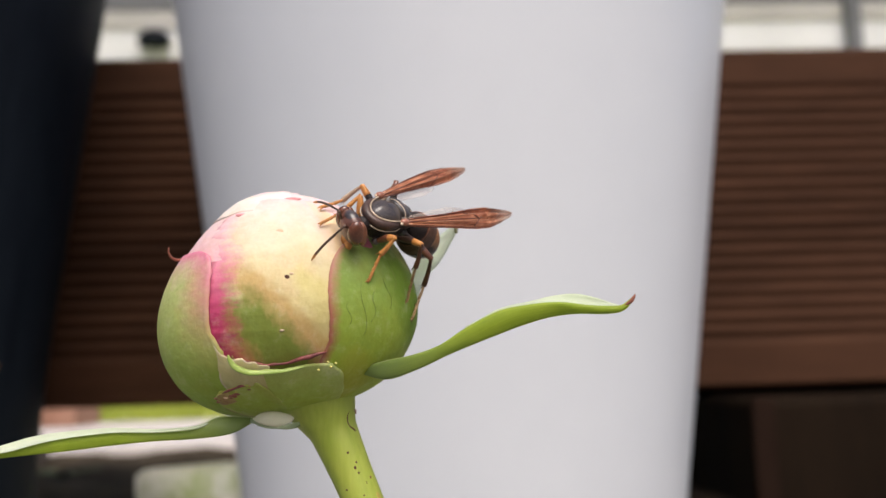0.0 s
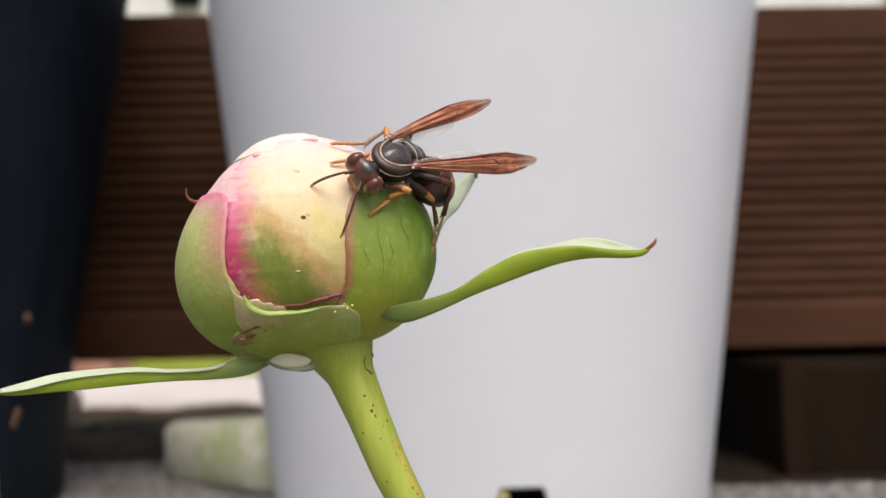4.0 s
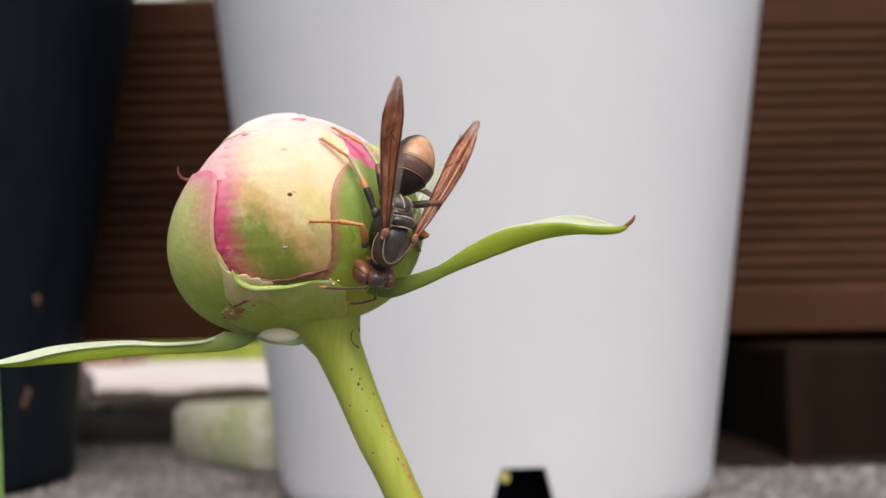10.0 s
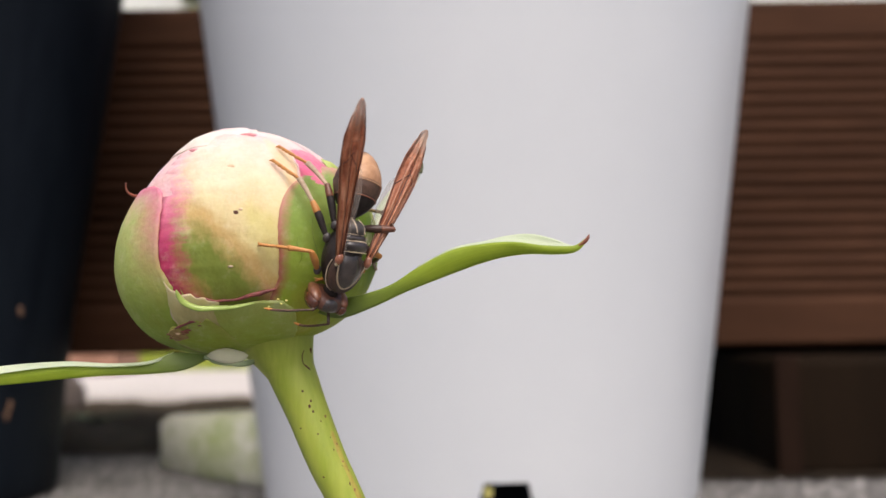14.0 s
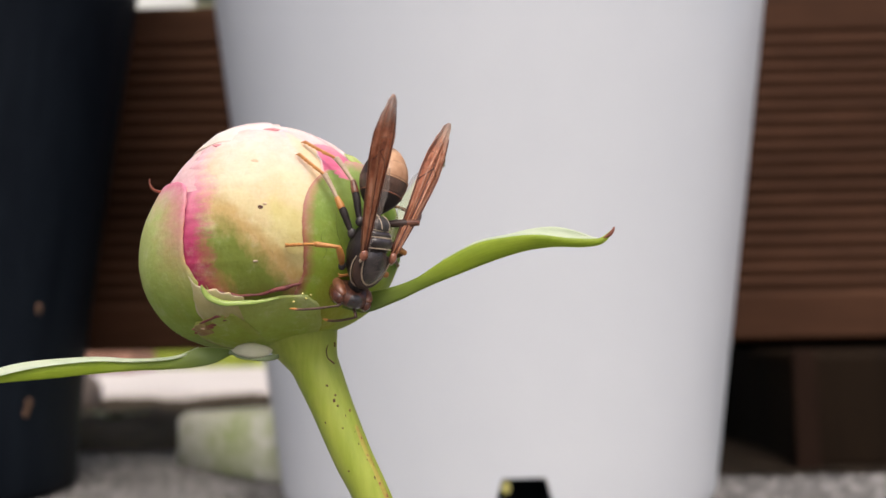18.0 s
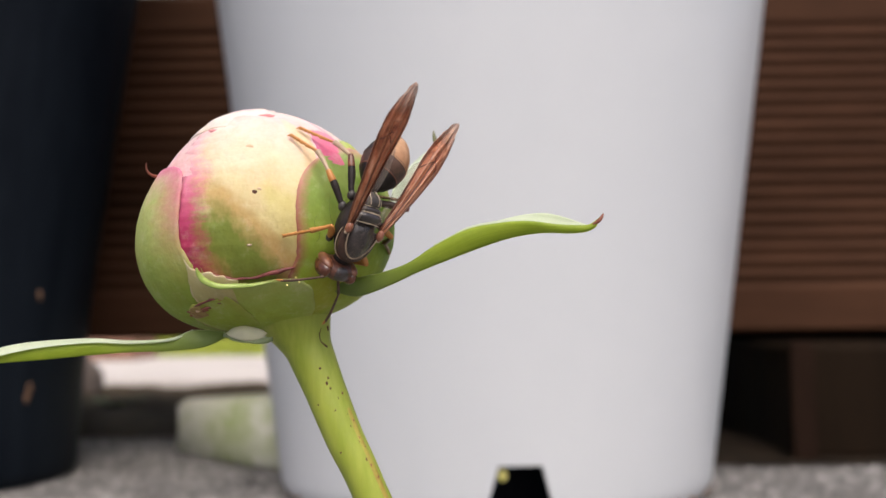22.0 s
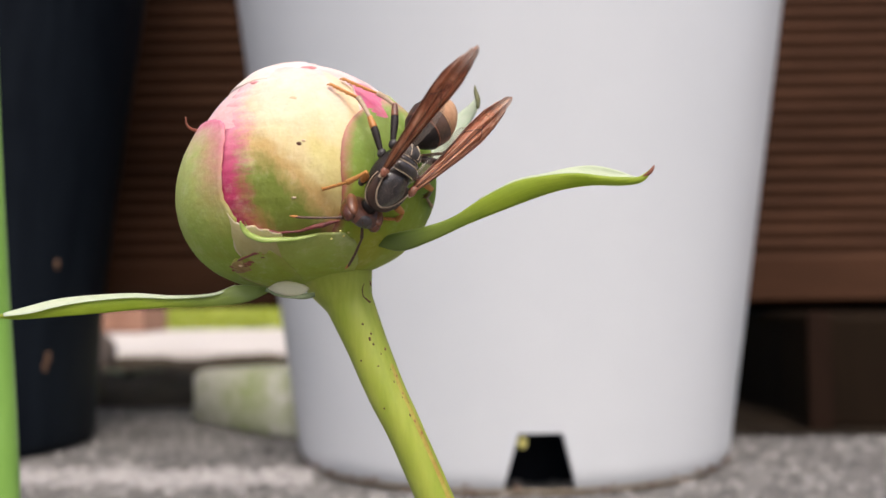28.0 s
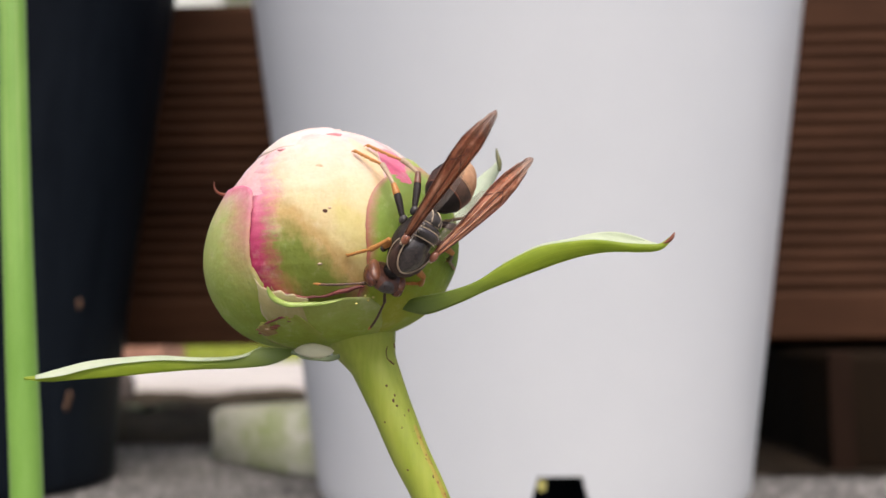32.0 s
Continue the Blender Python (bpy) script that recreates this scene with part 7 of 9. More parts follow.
    walk(WASP["right_front_leg tarsus"], [
        (0, pose(0.00336, 0.00324, -0.00139, -37.3, -0.1, -2.8)),
        (0.5, pose(0.00308, 0.00326, -0.00136, -37.4, -2.9, -1.3)),
        (1, pose(0.00231, 0.00326, -0.00126, -44.0, -4.5, 3.1)),
        (1.5, pose(0.00141, 0.00242, -0.00107, -45.5, -4.9, -4.6)),
        (2, pose(0.00132, 0.00187, -0.00164, -31.9, -3.5, -6.7)),
        (2.5, pose(0.00205, 0.00186, -0.00165, -29.4, -1.5, -1.3)),
        (3, pose(0.00257, 0.00194, -0.00173, -24.6, -0.5, -8.6)),
        (3.5, pose(0.00299, 0.00174, -0.00190, -22.5, -0.9, -14.1)),
        (5.5, pose(0.00374, 0.00438, -0.00210, -25.1, 0.4, -34.4)),
        (6, pose(0.00558, 0.00466, -0.00217, -22.6, 1.4, -38.7)),
        (6.5, pose(0.00420, 0.00554, -0.00209, -35.9, -13.2, -35.9)),
        (7, pose(0.00496, 0.00318, -0.00142, -34.6, -12.5, -56.8)),
        (7.5, pose(0.00474, 0.00456, -0.00177, -46.0, -3.2, -35.0)),
        (8, pose(0.00446, 0.00269, -0.00147, -46.8, 13.5, -62.1)),
        (8.5, pose(0.00420, 0.00135, -0.00221, -52.0, 16.8, -70.4)),
        (9, pose(0.00440, 0.00094, -0.00240, -52.5, 16.3, -74.4)),
        (10, pose(0.00511, 0.00066, -0.00278, -54.7, 15.1, -82.4)),
        (11, pose(0.00520, 0.00065, -0.00299, -57.3, 12.7, -88.4)),
        (12, pose(0.00508, 0.00070, -0.00310, -58.6, 9.5, -93.6)),
        (13, pose(0.00469, 0.00079, -0.00303, -60.4, 10.3, -91.5)),
        (14, pose(0.00503, 0.00061, -0.00321, -61.6, 11.0, -89.4)),
        (14.5, pose(0.00496, 0.00050, -0.00305, -60.7, 11.5, -88.1)),
        (16.5, pose(0.00487, 0.00057, -0.00290, -60.2, 13.9, -82.8)),
        (17, pose(0.00494, 0.00046, -0.00298, -60.8, 14.7, -81.7)),
        (18, pose(0.00502, 0.00058, -0.00292, -60.7, 15.9, -78.8)),
        (19, pose(0.00490, 0.00106, -0.00253, -58.0, 16.4, -73.9)),
        (20, pose(0.00444, 0.00189, -0.00201, -56.0, 17.3, -69.2)),
        (21, pose(0.00406, 0.00201, -0.00170, -54.3, 18.2, -64.4)),
        (22, pose(0.00430, 0.00222, -0.00164, -52.5, 18.2, -59.2)),
        (23, pose(0.00424, 0.00261, -0.00162, -54.1, 17.4, -52.8)),
        (24, pose(0.00382, 0.00319, -0.00156, -57.0, 16.6, -45.7)),
        (24.5, pose(0.00380, 0.00334, -0.00149, -57.2, 16.4, -44.0)),
        (26.5, pose(0.00360, 0.00322, -0.00121, -56.5, 18.3, -39.6)),
        (27, pose(0.00360, 0.00315, -0.00113, -56.2, 18.9, -38.7)),
        (28, pose(0.00359, 0.00328, -0.00098, -56.1, 19.6, -36.7)),
        (29, pose(0.00346, 0.00339, -0.00087, -56.8, 18.8, -33.5)),
        (30, pose(0.00326, 0.00317, -0.00078, -55.8, 18.7, -34.2)),
        (31, pose(0.00355, 0.00326, -0.00090, -56.2, 19.3, -34.9)),
        (32, pose(0.00351, 0.00322, -0.00087, -56.0, 19.5, -35.8)),
    ])
    walk(WASP["right_middle_leg"], [
        (0, pose(0.00170, -0.00140, -0.00140, 24.0, 10.8, -76.4)),
        (0.5, pose(0.00170, -0.00140, -0.00140, 26.6, 10.5, -75.4)),
        (1, pose(0.00170, -0.00140, -0.00140, 27.6, 10.5, -74.4)),
        (1.5, pose(0.00170, -0.00140, -0.00140, 24.0, 12.2, -89.9)),
        (2, pose(0.00170, -0.00140, -0.00140, 17.6, 14.0, -100.2)),
        (2.5, pose(0.00170, -0.00140, -0.00140, 16.4, 15.4, -100.9)),
        (3, pose(0.00170, -0.00140, -0.00140, 15.8, 15.7, -112.0)),
        (3.5, pose(0.00170, -0.00140, -0.00140, 17.3, 13.9, -118.9)),
        (5.5, pose(0.00170, -0.00140, -0.00140, 28.2, 16.0, -81.2)),
        (6, pose(0.00170, -0.00140, -0.00140, 19.4, 18.1, -84.3)),
        (6.5, pose(0.00170, -0.00140, -0.00140, 32.6, 7.6, -83.1)),
        (7, pose(0.00170, -0.00140, -0.00140, 35.5, 6.4, -100.9)),
        (7.5, pose(0.00170, -0.00140, -0.00140, 34.5, 9.9, -98.6)),
        (8, pose(0.00170, -0.00140, -0.00140, -41.2, 4.6, -158.4)),
        (8.5, pose(0.00170, -0.00140, -0.00140, -44.8, -5.6, -168.0)),
        (9, pose(0.00170, -0.00140, -0.00140, -43.5, -4.9, -167.7)),
        (10, pose(0.00170, -0.00140, -0.00140, -42.3, -1.8, -164.0)),
        (11, pose(0.00170, -0.00140, -0.00140, -39.1, -2.1, -161.1)),
        (12, pose(0.00170, -0.00140, -0.00140, -32.9, -2.9, -159.1)),
        (13, pose(0.00170, -0.00140, -0.00140, -32.5, -6.4, -162.3)),
        (14, pose(0.00170, -0.00140, -0.00140, -36.6, -5.2, -159.8)),
        (14.5, pose(0.00170, -0.00140, -0.00140, -35.8, -4.9, -160.6)),
        (16.5, pose(0.00170, -0.00140, -0.00140, -37.6, -4.5, -161.6)),
        (17, pose(0.00170, -0.00140, -0.00140, -38.9, -4.6, -161.4)),
        (18, pose(0.00170, -0.00140, -0.00140, -39.7, -3.9, -161.0)),
        (19, pose(0.00170, -0.00140, -0.00140, -38.8, -1.4, -159.8)),
        (20, pose(0.00170, -0.00140, -0.00140, -35.3, 0.3, -158.1)),
        (21, pose(0.00170, -0.00140, -0.00140, -34.5, -0.4, -159.8)),
        (22, pose(0.00170, -0.00140, -0.00140, -36.6, 3.6, -154.8)),
        (23, pose(0.00170, -0.00140, -0.00140, -35.8, 5.0, -147.7)),
        (24, pose(0.00170, -0.00140, -0.00140, -32.9, 5.4, -139.4)),
        (24.5, pose(0.00170, -0.00140, -0.00140, -32.6, 6.3, -137.9)),
        (26.5, pose(0.00170, -0.00140, -0.00140, -37.1, 4.4, -144.2)),
        (27, pose(0.00170, -0.00140, -0.00140, -38.4, 3.9, -145.9)),
        (28, pose(0.00170, -0.00140, -0.00140, -40.0, 4.3, -146.4)),
        (29, pose(0.00170, -0.00140, -0.00140, -39.3, 4.3, -146.1)),
        (30, pose(0.00170, -0.00140, -0.00140, -39.2, 2.2, -150.6)),
        (31, pose(0.00170, -0.00140, -0.00140, -41.5, 3.9, -148.5)),
        (32, pose(0.00170, -0.00140, -0.00140, -41.5, 3.0, -150.6)),
    ])
    walk(WASP["right_middle_leg tibia"], [
        (0, pose(0.00550, -0.00081, 0.00028, -75.8, 8.3, -99.2)),
        (0.5, pose(0.00542, -0.00079, 0.00045, -75.6, 9.3, -94.1)),
        (1, pose(0.00538, -0.00074, 0.00051, -90.1, 8.0, -103.9)),
        (1.5, pose(0.00554, -0.00176, 0.00027, -70.9, -2.6, 44.5)),
        (2, pose(0.00559, -0.00241, -0.00017, -61.3, 0.8, 30.0)),
        (2.5, pose(0.00560, -0.00247, -0.00026, -60.5, 5.3, 14.4)),
        (3, pose(0.00533, -0.00320, -0.00030, -64.1, 18.4, -37.3)),
        (3.5, pose(0.00506, -0.00360, -0.00019, -63.5, 18.6, -56.1)),
        (5.5, pose(0.00544, -0.00138, 0.00051, -68.1, 12.8, -21.3)),
        (6, pose(0.00568, -0.00144, -0.00007, -53.7, 16.9, -57.3)),
        (6.5, pose(0.00525, -0.00127, 0.00084, -46.4, 7.8, -93.5)),
        (7, pose(0.00501, -0.00231, 0.00102, -49.2, 6.4, -126.8)),
        (7.5, pose(0.00506, -0.00232, 0.00094, -59.7, 2.2, -145.5)),
        (8, pose(0.00307, -0.00426, -0.00416, -57.9, 0.0, -164.6)),
        (8.5, pose(0.00204, -0.00438, -0.00435, -53.0, -4.1, -165.7)),
        (9, pose(0.00211, -0.00443, -0.00428, -51.3, -3.4, -165.4)),
        (10, pose(0.00247, -0.00441, -0.00423, -50.1, -1.4, -163.2)),
        (11, pose(0.00266, -0.00452, -0.00405, -49.2, -1.9, -160.7)),
        (12, pose(0.00285, -0.00474, -0.00368, -50.4, -2.3, -158.1)),
        (13, pose(0.00254, -0.00485, -0.00364, -53.2, -4.4, -159.1)),
        (14, pose(0.00265, -0.00465, -0.00389, -48.9, -4.6, -158.7)),
        (14.5, pose(0.00263, -0.00469, -0.00385, -48.0, -4.8, -160.3)),
        (16.5, pose(0.00256, -0.00462, -0.00396, -48.8, -4.8, -162.0)),
        (17, pose(0.00254, -0.00457, -0.00403, -48.6, -5.0, -162.0)),
        (18, pose(0.00258, -0.00452, -0.00408, -49.4, -4.8, -162.3)),
        (19, pose(0.00277, -0.00449, -0.00403, -51.1, -3.2, -162.3)),
        (20, pose(0.00299, -0.00458, -0.00383, -61.8, -5.7, -165.9)),
        (21, pose(0.00288, -0.00466, -0.00378, -65.3, -5.6, -166.4)),
        (22, pose(0.00328, -0.00438, -0.00390, -62.3, -4.0, -164.6)),
        (23, pose(0.00370, -0.00417, -0.00385, -60.4, -3.3, -158.8)),
        (24, pose(0.00416, -0.00394, -0.00367, -62.8, -6.3, -155.3)),
        (24.5, pose(0.00426, -0.00386, -0.00365, -63.3, -6.2, -154.9)),
        (26.5, pose(0.00381, -0.00400, -0.00393, -62.4, -1.0, -151.0)),
        (27, pose(0.00369, -0.00403, -0.00400, -61.4, 0.2, -150.3)),
        (28, pose(0.00365, -0.00397, -0.00409, -62.1, 1.5, -149.8)),
        (29, pose(0.00368, -0.00398, -0.00405, -61.3, 2.6, -148.0)),
        (30, pose(0.00339, -0.00419, -0.00405, -61.9, 3.4, -149.2)),
        (31, pose(0.00350, -0.00399, -0.00418, -60.5, 3.1, -149.3)),
        (32, pose(0.00337, -0.00407, -0.00418, -61.7, 3.0, -150.5)),
    ])
    walk(WASP["right_middle_leg tarsus"], [
        (0, pose(0.00635, -0.00049, -0.00279, -6.1, 10.7, 5.3)),
        (0.5, pose(0.00625, -0.00034, -0.00261, -7.0, 8.2, 5.2)),
        (1, pose(0.00548, -0.00031, -0.00266, -8.6, 6.1, 4.5)),
        (1.5, pose(0.00490, -0.00091, -0.00275, -9.0, 7.5, 1.8)),
        (2, pose(0.00479, -0.00110, -0.00298, -7.3, 9.2, -0.6)),
        (2.5, pose(0.00495, -0.00100, -0.00303, -6.6, 10.5, -4.2)),
        (3, pose(0.00546, -0.00153, -0.00303, -5.0, 12.7, -9.0)),
        (3.5, pose(0.00574, -0.00205, -0.00290, -6.9, 13.0, -14.7)),
        (5.5, pose(0.00526, -0.00002, -0.00239, -19.9, 15.1, -44.0)),
        (6, pose(0.00687, 0.00022, -0.00254, -19.2, 16.5, -49.7)),
        (6.5, pose(0.00747, -0.00109, -0.00146, -32.5, 10.3, -67.5)),
        (7, pose(0.00684, -0.00335, -0.00138, -31.8, 10.2, -95.9)),
        (7.5, pose(0.00606, -0.00360, -0.00182, -51.0, 12.5, -111.6)),
        (8, pose(0.00352, -0.00590, -0.00686, -56.1, 31.9, -129.0)),
        (8.5, pose(0.00233, -0.00629, -0.00689, -62.8, 19.8, -141.8)),
        (9, pose(0.00247, -0.00641, -0.00678, -63.2, 17.0, -144.5)),
        (10, pose(0.00301, -0.00639, -0.00669, -65.3, 13.2, -148.0)),
        (11, pose(0.00328, -0.00651, -0.00647, -69.3, 9.4, -148.9)),
        (12, pose(0.00352, -0.00667, -0.00614, -73.9, 5.4, -149.9)),
        (13, pose(0.00304, -0.00671, -0.00620, -74.9, 4.6, -150.0)),
        (14, pose(0.00324, -0.00668, -0.00630, -72.7, 2.5, -151.3)),
        (14.5, pose(0.00317, -0.00677, -0.00622, -71.8, 3.3, -151.7)),
        (16.5, pose(0.00303, -0.00669, -0.00636, -71.0, 3.9, -152.8)),
        (17, pose(0.00299, -0.00665, -0.00642, -70.1, 3.0, -153.6)),
        (18, pose(0.00302, -0.00656, -0.00650, -70.2, 3.2, -154.0)),
        (19, pose(0.00325, -0.00645, -0.00652, -71.6, 6.6, -152.4)),
        (20, pose(0.00309, -0.00611, -0.00663, -74.6, 11.3, -150.0)),
        (21, pose(0.00292, -0.00602, -0.00667, -74.9, 13.4, -149.1)),
        (22, pose(0.00348, -0.00587, -0.00672, -74.4, 14.1, -148.0)),
        (23, pose(0.00412, -0.00570, -0.00662, -73.9, 13.9, -142.5)),
        (24, pose(0.00448, -0.00540, -0.00650, -73.3, 13.8, -135.8)),
        (24.5, pose(0.00459, -0.00529, -0.00649, -73.2, 14.5, -134.7)),
        (26.5, pose(0.00449, -0.00533, -0.00676, -76.1, 17.3, -134.5)),
        (27, pose(0.00446, -0.00535, -0.00681, -76.8, 17.7, -134.8)),
        (28, pose(0.00446, -0.00522, -0.00692, -78.1, 19.1, -134.7)),
        (29, pose(0.00460, -0.00522, -0.00686, -77.7, 20.0, -132.9)),
        (30, pose(0.00430, -0.00539, -0.00687, -77.8, 20.9, -134.0)),
        (31, pose(0.00444, -0.00526, -0.00696, -78.2, 20.0, -134.9)),
        (32, pose(0.00425, -0.00532, -0.00699, -78.5, 20.4, -135.8)),
    ])
    walk(WASP["right_hind_leg"], [
        (0, pose(0.00140, -0.00290, -0.00100, 39.0, 18.2, -113.8)),
        (0.5, pose(0.00140, -0.00290, -0.00100, 39.9, 19.1, -111.1)),
        (1, pose(0.00140, -0.00290, -0.00100, 36.9, 18.7, -119.1)),
        (1.5, pose(0.00140, -0.00290, -0.00100, 30.0, 14.9, -138.1)),
        (2, pose(0.00140, -0.00290, -0.00100, 23.2, 14.0, -141.8)),
        (2.5, pose(0.00140, -0.00290, -0.00100, 21.8, 16.3, -136.4)),
        (3, pose(0.00140, -0.00290, -0.00100, 21.5, 17.5, -135.0)),
        (3.5, pose(0.00140, -0.00290, -0.00100, 24.5, 16.9, -135.0)),
        (5.5, pose(0.00140, -0.00290, -0.00100, 40.4, 21.6, -97.9)),
        (6, pose(0.00140, -0.00290, -0.00100, 34.8, 23.2, -89.6)),
        (6.5, pose(0.00140, -0.00290, -0.00100, 31.7, 17.6, -108.5)),
        (7, pose(0.00140, -0.00290, -0.00100, 50.8, 9.5, -92.2)),
        (7.5, pose(0.00140, -0.00290, -0.00100, 18.9, 14.4, -139.4)),
        (8, pose(0.00140, -0.00290, -0.00100, -41.3, -4.6, 176.6)),
        (8.5, pose(0.00140, -0.00290, -0.00100, -43.6, -12.2, 171.6)),
        (9, pose(0.00140, -0.00290, -0.00100, -42.5, -10.6, 173.4)),
        (10, pose(0.00140, -0.00290, -0.00100, -40.6, -6.2, 179.6)),
        (11, pose(0.00140, -0.00290, -0.00100, -34.9, -5.0, -174.6)),
        (12, pose(0.00140, -0.00290, -0.00100, -28.7, -4.5, -170.0)),
        (13, pose(0.00140, -0.00290, -0.00100, -27.5, -8.6, -174.0)),
        (14, pose(0.00140, -0.00290, -0.00100, -30.9, -6.9, -171.0)),
        (14.5, pose(0.00140, -0.00290, -0.00100, -30.2, -6.9, -172.7)),
        (16.5, pose(0.00140, -0.00290, -0.00100, -32.0, -7.1, -175.0)),
        (17, pose(0.00140, -0.00290, -0.00100, -33.9, -7.2, -174.8)),
        (18, pose(0.00140, -0.00290, -0.00100, -34.4, -6.9, -174.9)),
        (19, pose(0.00140, -0.00290, -0.00100, -32.4, -5.2, -174.9)),
        (20, pose(0.00140, -0.00290, -0.00100, -29.0, -6.4, -177.4)),
        (21, pose(0.00140, -0.00290, -0.00100, -29.5, -7.8, -179.8)),
        (22, pose(0.00140, -0.00290, -0.00100, -30.9, -3.6, -174.9)),
        (23, pose(0.00140, -0.00290, -0.00100, -29.2, -1.0, -167.2)),
        (24, pose(0.00140, -0.00290, -0.00100, -25.8, -0.5, -160.2)),
        (24.5, pose(0.00140, -0.00290, -0.00100, -25.6, 0.2, -159.2)),
        (26.5, pose(0.00140, -0.00290, -0.00100, -30.7, -2.2, -163.9)),
        (27, pose(0.00140, -0.00290, -0.00100, -32.0, -2.7, -165.0)),
        (28, pose(0.00140, -0.00290, -0.00100, -34.0, -3.0, -165.9)),
        (29, pose(0.00140, -0.00290, -0.00100, -33.3, -2.9, -165.7)),
        (30, pose(0.00140, -0.00290, -0.00100, -34.0, -5.2, -169.9)),
        (31, pose(0.00140, -0.00290, -0.00100, -35.5, -3.7, -168.0)),
        (32, pose(0.00140, -0.00290, -0.00100, -35.7, -4.9, -170.3)),
    ])
    walk(WASP["right_hind_leg tibia"], [
        (0, pose(0.00431, -0.00517, 0.00175, -99.1, -4.1, 177.1)),
        (0.5, pose(0.00434, -0.00507, 0.00179, -99.3, -1.4, -179.8)),
        (1, pose(0.00418, -0.00546, 0.00162, -100.3, -11.9, 152.6)),
        (1.5, pose(0.00362, -0.00626, 0.00122, -104.8, -11.6, 158.2)),
        (2, pose(0.00367, -0.00649, 0.00076, -107.7, -10.1, 167.0)),
        (2.5, pose(0.00400, -0.00632, 0.00064, -107.6, -10.2, 168.7)),
        (3, pose(0.00406, -0.00629, 0.00061, -102.2, 2.8, -167.2)),
        (3.5, pose(0.00397, -0.00625, 0.00083, -94.0, 6.4, -161.9)),
        (5.5, pose(0.00472, -0.00447, 0.00177, -83.0, -21.7, 123.2)),
        (6, pose(0.00518, -0.00391, 0.00141, -99.5, -5.9, 169.8)),
        (6.5, pose(0.00488, -0.00484, 0.00130, -81.3, 2.2, -178.2)),
        (7, pose(0.00428, -0.00360, 0.00252, -66.0, 4.9, -177.4)),
        (7.5, pose(0.00395, -0.00644, 0.00044, -76.9, -10.7, 157.2)),
        (8, pose(0.00095, -0.00633, -0.00403, -68.5, -9.9, 170.2)),
        (8.5, pose(0.00025, -0.00610, -0.00410, -59.7, -12.6, 171.1)),
        (9, pose(0.00045, -0.00621, -0.00406, -59.9, -10.7, 173.3)),
        (10, pose(0.00105, -0.00639, -0.00398, -63.6, -6.8, 178.9)),
        (11, pose(0.00152, -0.00668, -0.00362, -67.8, -4.7, -174.1)),
        (12, pose(0.00193, -0.00690, -0.00320, -70.7, -1.4, -165.8)),
        (13, pose(0.00151, -0.00699, -0.00310, -72.7, -3.7, -167.3)),
        (14, pose(0.00174, -0.00684, -0.00335, -67.9, -5.7, -169.3)),
        (14.5, pose(0.00163, -0.00688, -0.00330, -66.8, -5.3, -170.4)),
        (16.5, pose(0.00144, -0.00681, -0.00342, -66.3, -6.3, -173.7)),
        (17, pose(0.00143, -0.00673, -0.00355, -64.5, -6.9, -174.3)),
        (18, pose(0.00143, -0.00671, -0.00358, -65.3, -7.5, -175.6)),
        (19, pose(0.00153, -0.00679, -0.00345, -70.1, -6.4, -176.4)),
        (20, pose(0.00134, -0.00693, -0.00322, -81.6, -7.0, -178.1)),
        (21, pose(0.00111, -0.00690, -0.00324, -82.5, -6.8, -178.6)),
        (22, pose(0.00161, -0.00684, -0.00336, -82.2, -6.9, -178.6)),
        (23, pose(0.00226, -0.00682, -0.00324, -82.2, -6.8, -174.0)),
        (24, pose(0.00279, -0.00680, -0.00300, -84.6, -8.3, -169.7)),
        (24.5, pose(0.00288, -0.00677, -0.00299, -85.6, -8.2, -169.3)),
        (26.5, pose(0.00241, -0.00672, -0.00335, -84.5, -5.5, -167.7)),
        (27, pose(0.00230, -0.00670, -0.00343, -83.7, -5.1, -167.6)),
        (28, pose(0.00220, -0.00663, -0.00357, -84.9, -4.6, -167.6)),
        (29, pose(0.00222, -0.00666, -0.00352, -84.7, -3.7, -166.6)),
        (30, pose(0.00184, -0.00670, -0.00356, -83.5, -3.0, -167.6)),
        (31, pose(0.00201, -0.00660, -0.00367, -83.8, -3.6, -167.9)),
        (32, pose(0.00180, -0.00662, -0.00368, -84.3, -3.7, -169.0)),
    ])
